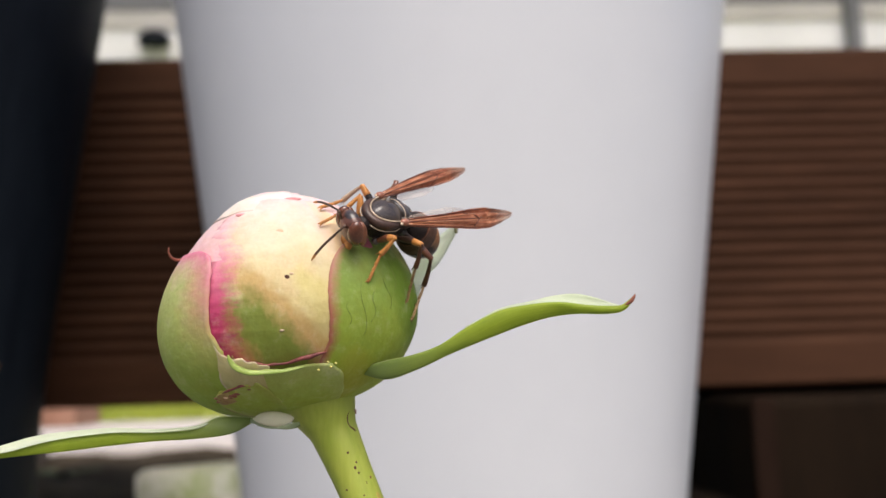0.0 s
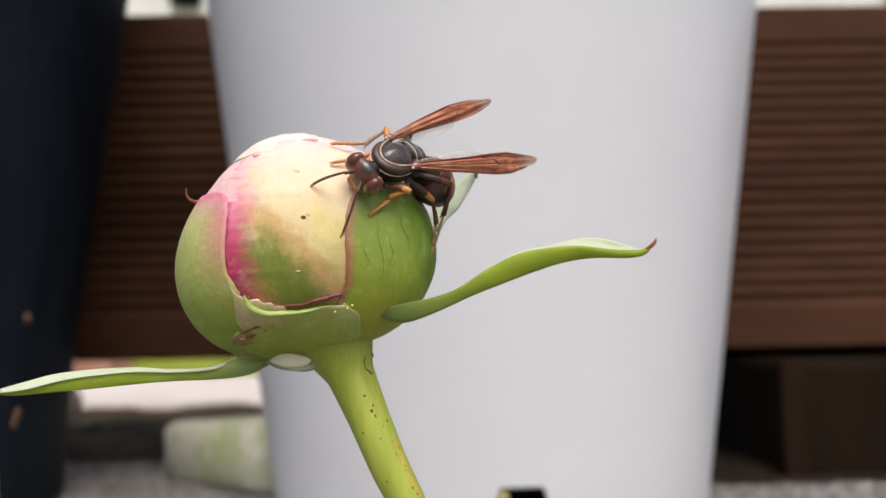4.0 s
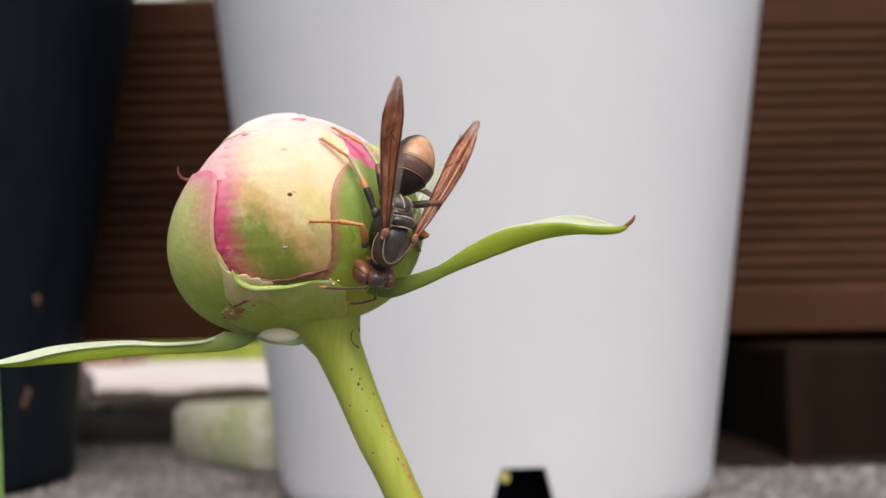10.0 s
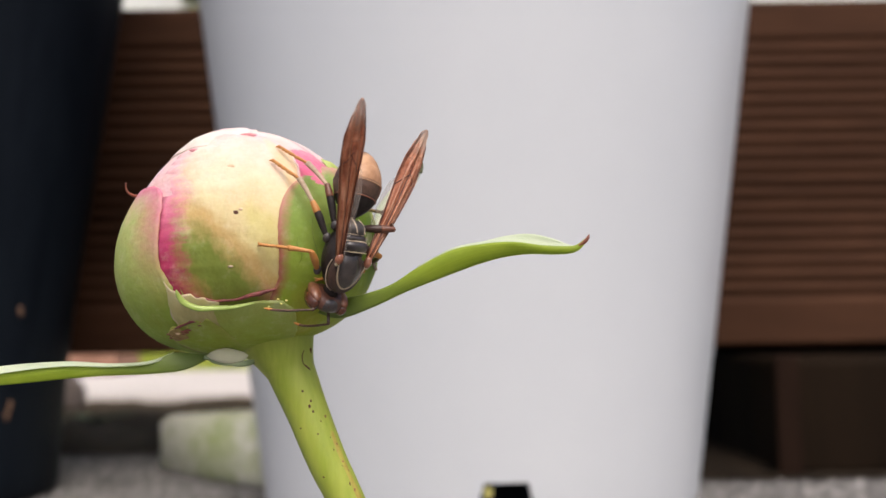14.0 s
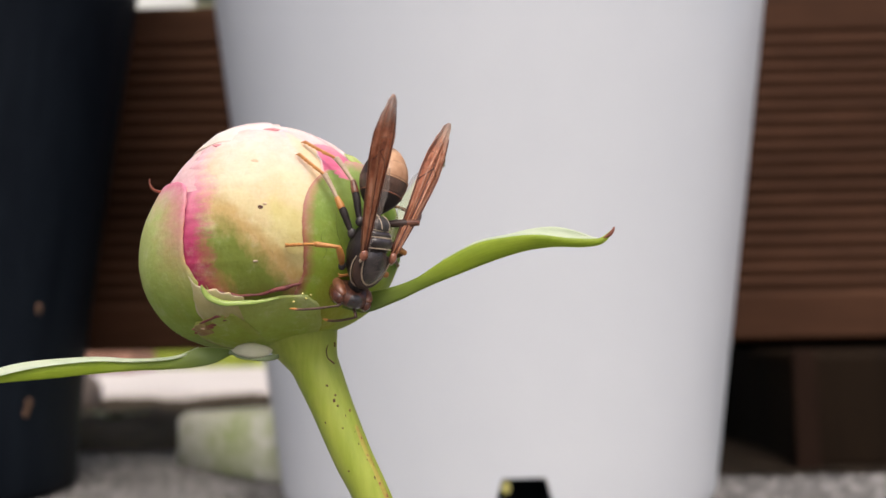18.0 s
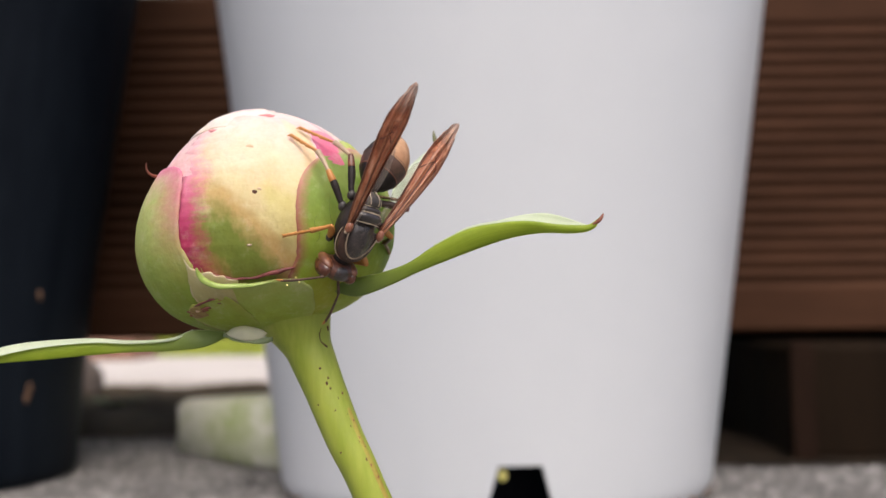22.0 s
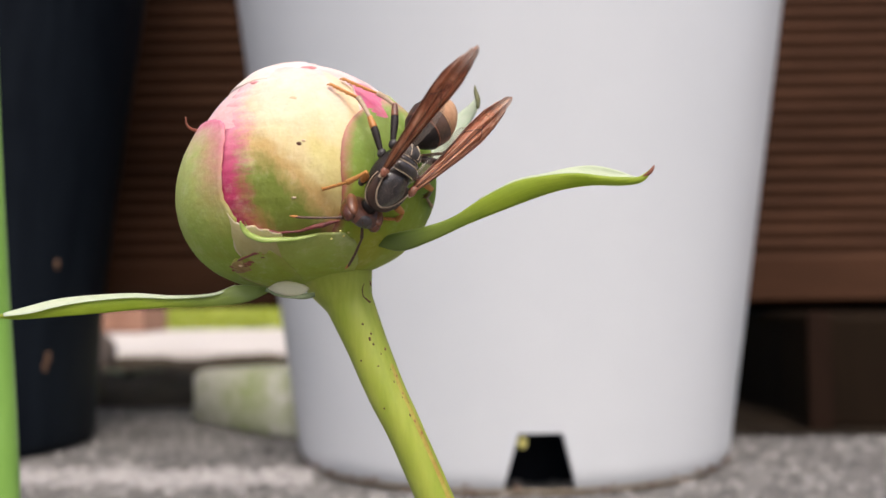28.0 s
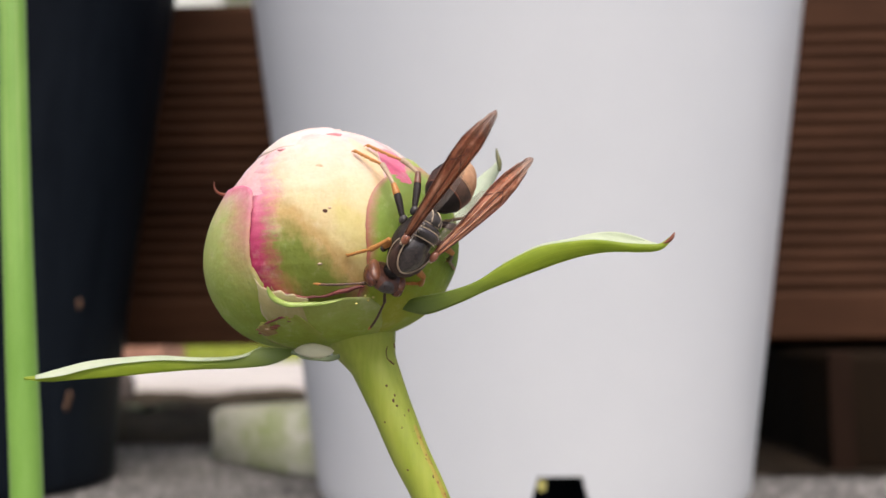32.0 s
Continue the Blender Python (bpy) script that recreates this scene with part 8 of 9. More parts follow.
    walk(WASP["right_hind_leg tarsus"], [
        (0, pose(0.00405, -0.00449, -0.00239, -4.1, -4.6, 16.6)),
        (0.5, pose(0.00424, -0.00440, -0.00236, -4.7, -7.1, 19.6)),
        (1, pose(0.00377, -0.00441, -0.00243, -7.2, -9.2, 22.5)),
        (1.5, pose(0.00326, -0.00496, -0.00275, -5.1, -8.6, 22.0)),
        (2, pose(0.00327, -0.00509, -0.00318, -1.7, -8.0, 21.8)),
        (2.5, pose(0.00355, -0.00494, -0.00330, -0.1, -7.6, 21.3)),
        (3, pose(0.00406, -0.00538, -0.00349, 3.9, -6.6, 19.2)),
        (3.5, pose(0.00432, -0.00583, -0.00334, 3.5, -5.9, 17.2)),
        (5.5, pose(0.00345, -0.00346, -0.00210, -7.2, -0.2, 4.6)),
        (6, pose(0.00489, -0.00315, -0.00271, -0.6, 0.6, 0.5)),
        (6.5, pose(0.00506, -0.00547, -0.00284, 3.8, 4.5, -12.7)),
        (7, pose(0.00469, -0.00529, -0.00130, -44.7, 9.2, -162.4)),
        (7.5, pose(0.00288, -0.00703, -0.00358, -52.1, 19.9, -146.1)),
        (8, pose(0.00003, -0.00774, -0.00788, -63.6, 39.3, -144.8)),
        (8.5, pose(-0.00086, -0.00807, -0.00765, -70.8, 25.2, -156.7)),
        (9, pose(-0.00047, -0.00822, -0.00763, -71.5, 22.1, -158.6)),
        (10, pose(0.00056, -0.00825, -0.00771, -74.0, 16.8, -161.0)),
        (11, pose(0.00137, -0.00829, -0.00750, -76.7, 9.6, -161.8)),
        (12, pose(0.00217, -0.00828, -0.00716, -78.9, 1.8, -162.9)),
        (13, pose(0.00154, -0.00826, -0.00710, -79.2, 2.1, -162.2)),
        (14, pose(0.00165, -0.00847, -0.00722, -79.0, 2.6, -161.9)),
        (14.5, pose(0.00156, -0.00857, -0.00714, -78.5, 4.3, -161.8)),
        (16.5, pose(0.00121, -0.00854, -0.00724, -78.4, 8.0, -161.1)),
        (17, pose(0.00115, -0.00858, -0.00731, -78.4, 7.9, -161.3)),
        (18, pose(0.00107, -0.00850, -0.00736, -78.6, 9.4, -160.9)),
        (19, pose(0.00118, -0.00825, -0.00738, -78.3, 14.3, -158.5)),
        (20, pose(0.00085, -0.00756, -0.00734, -78.0, 19.2, -156.1)),
        (21, pose(0.00062, -0.00747, -0.00738, -78.1, 22.3, -154.6)),
        (22, pose(0.00112, -0.00742, -0.00749, -77.5, 25.0, -152.2)),
        (23, pose(0.00182, -0.00744, -0.00738, -76.0, 25.3, -146.4)),
        (24, pose(0.00226, -0.00730, -0.00714, -74.2, 24.9, -139.7)),
        (24.5, pose(0.00235, -0.00720, -0.00714, -73.8, 25.7, -138.7)),
        (26.5, pose(0.00210, -0.00720, -0.00751, -75.7, 28.8, -139.0)),
        (27, pose(0.00203, -0.00723, -0.00759, -76.4, 29.4, -139.5)),
        (28, pose(0.00195, -0.00707, -0.00774, -77.2, 30.8, -139.7)),
        (29, pose(0.00205, -0.00710, -0.00770, -76.1, 31.9, -137.8)),
        (30, pose(0.00173, -0.00721, -0.00773, -76.4, 32.6, -139.1)),
        (31, pose(0.00185, -0.00710, -0.00783, -77.0, 32.1, -139.8)),
        (32, pose(0.00162, -0.00708, -0.00785, -77.2, 32.2, -141.0)),
    ])
    walk(WASP["left_front_leg"], [
        (0, pose(-0.00170, 0.00230, -0.00150, 49.9, -3.5, 77.1)),
        (0.5, pose(-0.00170, 0.00230, -0.00150, 39.8, -9.4, 61.2)),
        (1, pose(-0.00170, 0.00230, -0.00150, 23.5, -8.3, 63.8)),
        (1.5, pose(-0.00170, 0.00230, -0.00150, 21.7, -6.5, 64.1)),
        (2, pose(-0.00170, 0.00230, -0.00150, 22.7, -9.8, 51.4)),
        (2.5, pose(-0.00170, 0.00230, -0.00150, 24.5, -9.4, 60.7)),
        (3, pose(-0.00170, 0.00230, -0.00150, 30.0, -4.8, 81.9)),
        (3.5, pose(-0.00170, 0.00230, -0.00150, 27.5, 7.0, 112.0)),
        (5.5, pose(-0.00170, 0.00230, -0.00150, 34.6, -14.9, 41.8)),
        (6, pose(-0.00170, 0.00230, -0.00150, 36.0, -22.6, 16.4)),
        (6.5, pose(-0.00170, 0.00230, -0.00150, 61.3, -23.5, -27.4)),
        (7, pose(-0.00170, 0.00230, -0.00150, 35.4, 26.5, 146.5)),
        (7.5, pose(-0.00170, 0.00230, -0.00150, 13.4, 4.3, 91.2)),
        (8, pose(-0.00170, 0.00230, -0.00150, 23.6, -11.1, 75.8)),
        (8.5, pose(-0.00170, 0.00230, -0.00150, 27.7, -7.1, 94.6)),
        (9, pose(-0.00170, 0.00230, -0.00150, 26.6, -5.6, 102.2)),
        (10, pose(-0.00170, 0.00230, -0.00150, 23.6, -4.9, 102.5)),
        (11, pose(-0.00170, 0.00230, -0.00150, 23.8, -4.4, 103.8)),
        (12, pose(-0.00170, 0.00230, -0.00150, 23.4, -3.7, 106.7)),
        (13, pose(-0.00170, 0.00230, -0.00150, 33.9, -4.7, 100.7)),
        (14, pose(-0.00170, 0.00230, -0.00150, 25.7, -3.7, 105.6)),
        (14.5, pose(-0.00170, 0.00230, -0.00150, 24.6, -3.1, 110.4)),
        (16.5, pose(-0.00170, 0.00230, -0.00150, 25.2, -4.1, 98.9)),
        (17, pose(-0.00170, 0.00230, -0.00150, 20.8, -3.8, 104.7)),
        (18, pose(-0.00170, 0.00230, -0.00150, 28.7, -5.1, 81.6)),
        (19, pose(-0.00170, 0.00230, -0.00150, 38.2, -6.9, 51.2)),
        (20, pose(-0.00170, 0.00230, -0.00150, 45.8, -7.9, 33.4)),
        (21, pose(-0.00170, 0.00230, -0.00150, 46.0, -9.5, 42.8)),
        (22, pose(-0.00170, 0.00230, -0.00150, 44.8, -9.6, 30.5)),
        (23, pose(-0.00170, 0.00230, -0.00150, 41.7, -9.5, 46.8)),
        (24, pose(-0.00170, 0.00230, -0.00150, 36.8, -7.8, 63.6)),
        (24.5, pose(-0.00170, 0.00230, -0.00150, 35.3, -8.0, 63.0)),
        (26.5, pose(-0.00170, 0.00230, -0.00150, 31.9, -10.3, 73.8)),
        (27, pose(-0.00170, 0.00230, -0.00150, 31.8, -10.8, 75.7)),
        (28, pose(-0.00170, 0.00230, -0.00150, 30.8, -12.1, 73.1)),
        (29, pose(-0.00170, 0.00230, -0.00150, 25.8, -11.9, 76.4)),
        (30, pose(-0.00170, 0.00230, -0.00150, 23.1, -12.3, 78.9)),
        (31, pose(-0.00170, 0.00230, -0.00150, 26.4, -12.6, 74.4)),
        (32, pose(-0.00170, 0.00230, -0.00150, 26.2, -12.9, 72.4)),
    ])
    walk(WASP["left_front_leg tibia"], [
        (0, pose(-0.00355, 0.00258, 0.00072, -83.0, -10.3, 58.2)),
        (0.5, pose(-0.00380, 0.00311, 0.00033, -93.3, -11.3, 56.5)),
        (1, pose(-0.00416, 0.00332, -0.00035, -90.6, -11.9, 55.2)),
        (1.5, pose(-0.00418, 0.00337, -0.00043, -86.4, -11.6, 50.5)),
        (2, pose(-0.00391, 0.00382, -0.00040, -84.9, -12.2, 43.4)),
        (2.5, pose(-0.00410, 0.00342, -0.00032, -92.9, -14.0, 45.5)),
        (3, pose(-0.00420, 0.00254, -0.00006, -68.8, -15.1, -44.3)),
        (3.5, pose(-0.00415, 0.00149, -0.00017, -62.1, -14.4, -47.8)),
        (5.5, pose(-0.00361, 0.00380, 0.00009, -87.2, 11.3, 119.3)),
        (6, pose(-0.00299, 0.00437, 0.00007, -67.5, 23.6, 178.3)),
        (6.5, pose(-0.00196, 0.00400, 0.00083, -68.8, 22.5, 140.7)),
        (7, pose(-0.00363, 0.00074, 0.00000, -92.8, -25.5, 24.9)),
        (7.5, pose(-0.00452, 0.00229, -0.00083, -102.8, -6.5, 68.7)),
        (8, pose(-0.00433, 0.00274, -0.00036, -51.4, -17.3, 33.9)),
        (8.5, pose(-0.00425, 0.00193, -0.00016, -46.1, -12.7, 29.5)),
        (9, pose(-0.00421, 0.00163, -0.00021, -48.2, -12.8, 19.8)),
        (10, pose(-0.00427, 0.00163, -0.00034, -47.0, -8.8, -21.9)),
        (11, pose(-0.00425, 0.00158, -0.00033, -44.5, -5.0, -35.5)),
        (12, pose(-0.00423, 0.00146, -0.00035, -43.4, -3.9, -37.0)),
        (13, pose(-0.00404, 0.00172, 0.00011, -52.7, -3.8, -24.5)),
        (14, pose(-0.00419, 0.00152, -0.00025, -44.7, -2.0, -41.6)),
        (14.5, pose(-0.00415, 0.00132, -0.00029, -43.7, -3.2, -35.9)),
        (16.5, pose(-0.00428, 0.00181, -0.00027, -46.7, -2.8, -44.8)),
        (17, pose(-0.00430, 0.00155, -0.00047, -41.1, -2.2, -44.9)),
        (18, pose(-0.00423, 0.00255, -0.00012, -52.3, -0.2, -67.2)),
        (19, pose(-0.00361, 0.00356, 0.00028, -73.0, 3.3, -99.3)),
        (20, pose(-0.00305, 0.00383, 0.00056, -80.1, -6.9, 60.8)),
        (21, pose(-0.00332, 0.00355, 0.00056, -71.7, -9.4, 49.6)),
        (22, pose(-0.00304, 0.00390, 0.00051, -78.1, -7.2, 73.3)),
        (23, pose(-0.00350, 0.00355, 0.00040, -78.3, -7.8, 68.9)),
        (24, pose(-0.00388, 0.00312, 0.00022, -68.0, -7.8, 64.1)),
        (24.5, pose(-0.00391, 0.00316, 0.00016, -66.2, -7.8, 66.9)),
        (26.5, pose(-0.00414, 0.00273, 0.00001, -55.8, -10.9, 67.7)),
        (27, pose(-0.00416, 0.00263, 0.00000, -53.7, -11.6, 68.4)),
        (28, pose(-0.00417, 0.00272, -0.00005, -49.8, -12.3, 71.2)),
        (29, pose(-0.00430, 0.00266, -0.00027, -46.1, -12.1, 74.6)),
        (30, pose(-0.00436, 0.00257, -0.00039, -42.2, -12.9, 74.0)),
        (31, pose(-0.00428, 0.00273, -0.00024, -47.2, -12.8, 72.9)),
        (32, pose(-0.00427, 0.00282, -0.00025, -45.4, -13.0, 72.0)),
    ])
    walk(WASP["left_front_leg tarsus"], [
        (0, pose(-0.00358, 0.00312, -0.00173, -60.3, -9.0, 61.1)),
        (0.5, pose(-0.00341, 0.00343, -0.00212, -60.1, -11.5, 55.8)),
        (1, pose(-0.00384, 0.00373, -0.00280, -57.4, -13.9, 50.4)),
        (1.5, pose(-0.00398, 0.00385, -0.00288, -52.3, -14.7, 42.2)),
        (2, pose(-0.00368, 0.00434, -0.00283, -47.3, -15.0, 34.8)),
        (2.5, pose(-0.00358, 0.00376, -0.00274, -42.0, -17.5, 32.7)),
        (3, pose(-0.00314, 0.00276, -0.00231, -38.7, -19.6, 28.3)),
        (3.5, pose(-0.00291, 0.00187, -0.00231, -37.0, -21.2, 24.1)),
        (5.5, pose(-0.00347, 0.00331, -0.00236, -22.3, -23.1, 1.3)),
        (6, pose(-0.00209, 0.00338, -0.00204, -24.8, -23.6, -2.4)),
        (6.5, pose(-0.00184, 0.00274, -0.00132, -58.8, -15.1, 42.5)),
        (7, pose(-0.00260, 0.00108, -0.00225, -40.3, -28.6, 9.6)),
        (7.5, pose(-0.00391, 0.00235, -0.00325, -6.8, -25.8, -30.9)),
        (8, pose(-0.00472, 0.00436, -0.00223, 2.5, -5.5, -67.8)),
        (8.5, pose(-0.00476, 0.00363, -0.00192, -2.8, -1.6, -72.2)),
        (9, pose(-0.00439, 0.00333, -0.00203, -3.4, -1.0, -73.5)),
        (10, pose(-0.00338, 0.00311, -0.00215, -5.5, 0.2, -74.0)),
        (11, pose(-0.00309, 0.00294, -0.00208, -8.0, 0.8, -74.2)),
        (12, pose(-0.00304, 0.00284, -0.00207, -9.7, 0.7, -74.7)),
        (13, pose(-0.00329, 0.00305, -0.00188, -11.3, 0.8, -76.1)),
        (14, pose(-0.00297, 0.00281, -0.00201, -12.2, 0.9, -74.9)),
        (14.5, pose(-0.00301, 0.00273, -0.00202, -11.3, 0.6, -74.8)),
        (16.5, pose(-0.00301, 0.00296, -0.00209, -10.7, 0.6, -76.6)),
        (17, pose(-0.00293, 0.00284, -0.00212, -11.1, 1.0, -76.1)),
        (18, pose(-0.00282, 0.00314, -0.00209, -11.3, 0.9, -78.7)),
        (19, pose(-0.00287, 0.00358, -0.00211, -9.0, 0.5, -79.0)),
        (20, pose(-0.00328, 0.00430, -0.00189, -6.9, 0.9, -78.1)),
        (21, pose(-0.00367, 0.00435, -0.00179, -5.4, 1.4, -77.6)),
        (22, pose(-0.00344, 0.00434, -0.00191, -4.3, 1.2, -75.9)),
        (23, pose(-0.00385, 0.00404, -0.00202, -3.9, -0.1, -71.0)),
        (24, pose(-0.00459, 0.00381, -0.00207, -4.1, -1.9, -66.0)),
        (24.5, pose(-0.00472, 0.00384, -0.00211, -3.4, -2.1, -65.4)),
        (26.5, pose(-0.00529, 0.00362, -0.00202, -0.8, -0.1, -65.5)),
        (27, pose(-0.00538, 0.00355, -0.00197, -0.2, 0.5, -65.6)),
        (28, pose(-0.00557, 0.00363, -0.00191, 0.8, 1.3, -65.6)),
        (29, pose(-0.00587, 0.00349, -0.00203, 1.9, 0.5, -64.2)),
        (30, pose(-0.00604, 0.00344, -0.00202, 2.7, 0.8, -65.1)),
        (31, pose(-0.00578, 0.00362, -0.00203, 2.1, 1.2, -65.8)),
        (32, pose(-0.00581, 0.00374, -0.00199, 2.2, 1.4, -66.7)),
    ])
    walk(WASP["left_middle_leg"], [
        (0, pose(-0.00170, -0.00140, -0.00140, 34.4, -17.9, 68.2)),
        (0.5, pose(-0.00170, -0.00140, -0.00140, 23.4, -13.3, 88.6)),
        (1, pose(-0.00170, -0.00140, -0.00140, 8.5, -7.5, 105.4)),
        (1.5, pose(-0.00170, -0.00140, -0.00140, -0.1, -2.8, 120.0)),
        (2, pose(-0.00170, -0.00140, -0.00140, -9.0, -1.2, 131.1)),
        (2.5, pose(-0.00170, -0.00140, -0.00140, -13.0, -0.8, 134.3)),
        (3, pose(-0.00170, -0.00140, -0.00140, -14.9, 2.9, 141.2)),
        (3.5, pose(-0.00170, -0.00140, -0.00140, -16.3, 6.3, 142.3)),
        (5.5, pose(-0.00170, -0.00140, -0.00140, -13.3, -13.1, 102.6)),
        (6, pose(-0.00170, -0.00140, -0.00140, -13.5, -13.2, 104.7)),
        (6.5, pose(-0.00170, -0.00140, -0.00140, -11.0, 2.1, 114.4)),
        (7, pose(-0.00170, -0.00140, -0.00140, -7.9, 5.8, 109.7)),
        (7.5, pose(-0.00170, -0.00140, -0.00140, 6.9, -10.9, 84.2)),
        (8, pose(-0.00170, -0.00140, -0.00140, 28.3, -22.8, 63.9)),
        (8.5, pose(-0.00170, -0.00140, -0.00140, 33.2, -18.1, 59.7)),
        (9, pose(-0.00170, -0.00140, -0.00140, 31.6, -18.1, 64.6)),
        (10, pose(-0.00170, -0.00140, -0.00140, 31.2, -18.3, 63.2)),
        (11, pose(-0.00170, -0.00140, -0.00140, 30.3, -17.3, 64.7)),
        (12, pose(-0.00170, -0.00140, -0.00140, 26.4, -16.2, 67.4)),
        (13, pose(-0.00170, -0.00140, -0.00140, 27.4, -15.6, 66.8)),
        (14, pose(-0.00170, -0.00140, -0.00140, 31.2, -14.9, 66.4)),
        (14.5, pose(-0.00170, -0.00140, -0.00140, 30.1, -15.1, 68.3)),
        (16.5, pose(-0.00170, -0.00140, -0.00140, 29.5, -15.8, 66.8)),
        (17, pose(-0.00170, -0.00140, -0.00140, 30.6, -15.7, 67.5)),
        (18, pose(-0.00170, -0.00140, -0.00140, 32.1, -16.1, 64.0)),
        (19, pose(-0.00170, -0.00140, -0.00140, 29.7, -17.8, 60.7)),
        (20, pose(-0.00170, -0.00140, -0.00140, 26.8, -19.6, 54.3)),
        (21, pose(-0.00170, -0.00140, -0.00140, 25.0, -21.0, 57.1)),
        (22, pose(-0.00170, -0.00140, -0.00140, 26.6, -21.7, 55.5)),
        (23, pose(-0.00170, -0.00140, -0.00140, 28.4, -20.9, 61.4)),
        (24, pose(-0.00170, -0.00140, -0.00140, 29.2, -19.4, 67.6)),
        (24.5, pose(-0.00170, -0.00140, -0.00140, 28.8, -19.7, 67.8)),
        (26.5, pose(-0.00170, -0.00140, -0.00140, 26.3, -22.2, 75.4)),
        (27, pose(-0.00170, -0.00140, -0.00140, 26.1, -22.8, 77.1)),
        (28, pose(-0.00170, -0.00140, -0.00140, 25.7, -24.2, 76.9)),
        (29, pose(-0.00170, -0.00140, -0.00140, 24.1, -24.0, 80.3)),
        (30, pose(-0.00170, -0.00140, -0.00140, 20.7, -24.5, 82.2)),
        (31, pose(-0.00170, -0.00140, -0.00140, 23.0, -24.7, 79.1)),
        (32, pose(-0.00170, -0.00140, -0.00140, 22.2, -25.0, 77.7)),
    ])
    walk(WASP["left_middle_leg tibia"], [
        (0, pose(-0.00519, -0.00079, 0.00086, -70.4, 4.7, 119.1)),
        (0.5, pose(-0.00556, -0.00169, 0.00023, -78.2, 8.9, 128.6)),
        (1, pose(-0.00568, -0.00258, -0.00079, -74.2, 7.7, 130.3)),
        (1.5, pose(-0.00534, -0.00350, -0.00141, -63.0, 2.1, 128.3)),
        (2, pose(-0.00484, -0.00411, -0.00206, -57.3, -2.5, 129.1)),
        (2.5, pose(-0.00464, -0.00425, -0.00234, -56.4, -5.9, 126.7)),
        (3, pose(-0.00420, -0.00460, -0.00248, -53.6, -8.2, 125.2)),
        (3.5, pose(-0.00406, -0.00467, -0.00257, -49.6, -6.0, 124.2)),
        (5.5, pose(-0.00574, -0.00207, -0.00234, -47.2, -18.3, 93.5)),
        (6, pose(-0.00571, -0.00222, -0.00236, -66.3, -26.8, 83.1)),
        (6.5, pose(-0.00544, -0.00313, -0.00220, -69.7, -16.8, 89.0)),
        (7, pose(-0.00560, -0.00286, -0.00197, -75.1, 2.0, 104.9)),
        (7.5, pose(-0.00586, -0.00107, -0.00091, -69.3, -5.9, 93.6)),
        (8, pose(-0.00536, -0.00047, 0.00044, -54.1, -21.2, 74.1)),
        (8.5, pose(-0.00510, -0.00024, 0.00079, -52.4, -14.8, 87.0)),
        (9, pose(-0.00522, -0.00048, 0.00069, -55.5, -15.0, 85.9)),
        (10, pose(-0.00521, -0.00039, 0.00066, -62.7, -14.8, 84.4)),
        (11, pose(-0.00525, -0.00042, 0.00062, -57.7, -15.1, 80.4)),
        (12, pose(-0.00537, -0.00044, 0.00039, -48.8, -15.0, 76.7)),
        (13, pose(-0.00533, -0.00041, 0.00046, -41.8, -14.8, 75.3)),
        (14, pose(-0.00522, -0.00048, 0.00070, -50.9, -14.0, 76.2)),
        (14.5, pose(-0.00528, -0.00057, 0.00063, -51.3, -14.3, 76.0)),
        (16.5, pose(-0.00528, -0.00048, 0.00059, -54.3, -14.8, 75.8)),
        (17, pose(-0.00526, -0.00055, 0.00066, -56.7, -14.9, 75.6)),
        (18, pose(-0.00517, -0.00039, 0.00074, -59.1, -14.8, 76.2)),
        (19, pose(-0.00519, -0.00016, 0.00058, -59.6, -15.6, 78.1)),
        (20, pose(-0.00512, 0.00027, 0.00039, -49.5, -17.7, 75.9)),
        (21, pose(-0.00524, 0.00013, 0.00026, -46.3, -19.3, 75.6)),
        (22, pose(-0.00519, 0.00015, 0.00035, -55.6, -18.9, 80.0)),
        (23, pose(-0.00529, -0.00026, 0.00046, -60.4, -17.3, 87.3)),
        (24, pose(-0.00535, -0.00063, 0.00054, -58.2, -15.9, 92.5)),
        (24.5, pose(-0.00536, -0.00064, 0.00051, -58.6, -15.9, 93.6)),
        (26.5, pose(-0.00552, -0.00113, 0.00032, -56.3, -19.3, 93.7)),
        (27, pose(-0.00554, -0.00126, 0.00030, -55.8, -20.2, 93.5)),
        (28, pose(-0.00555, -0.00127, 0.00026, -55.1, -21.5, 93.8)),
        (29, pose(-0.00560, -0.00144, 0.00016, -54.7, -21.4, 95.4)),
        (30, pose(-0.00568, -0.00148, -0.00005, -50.2, -22.4, 93.6)),
        (31, pose(-0.00563, -0.00134, 0.00009, -54.4, -22.1, 93.8)),
        (32, pose(-0.00564, -0.00122, 0.00004, -51.9, -22.6, 92.2)),
    ])
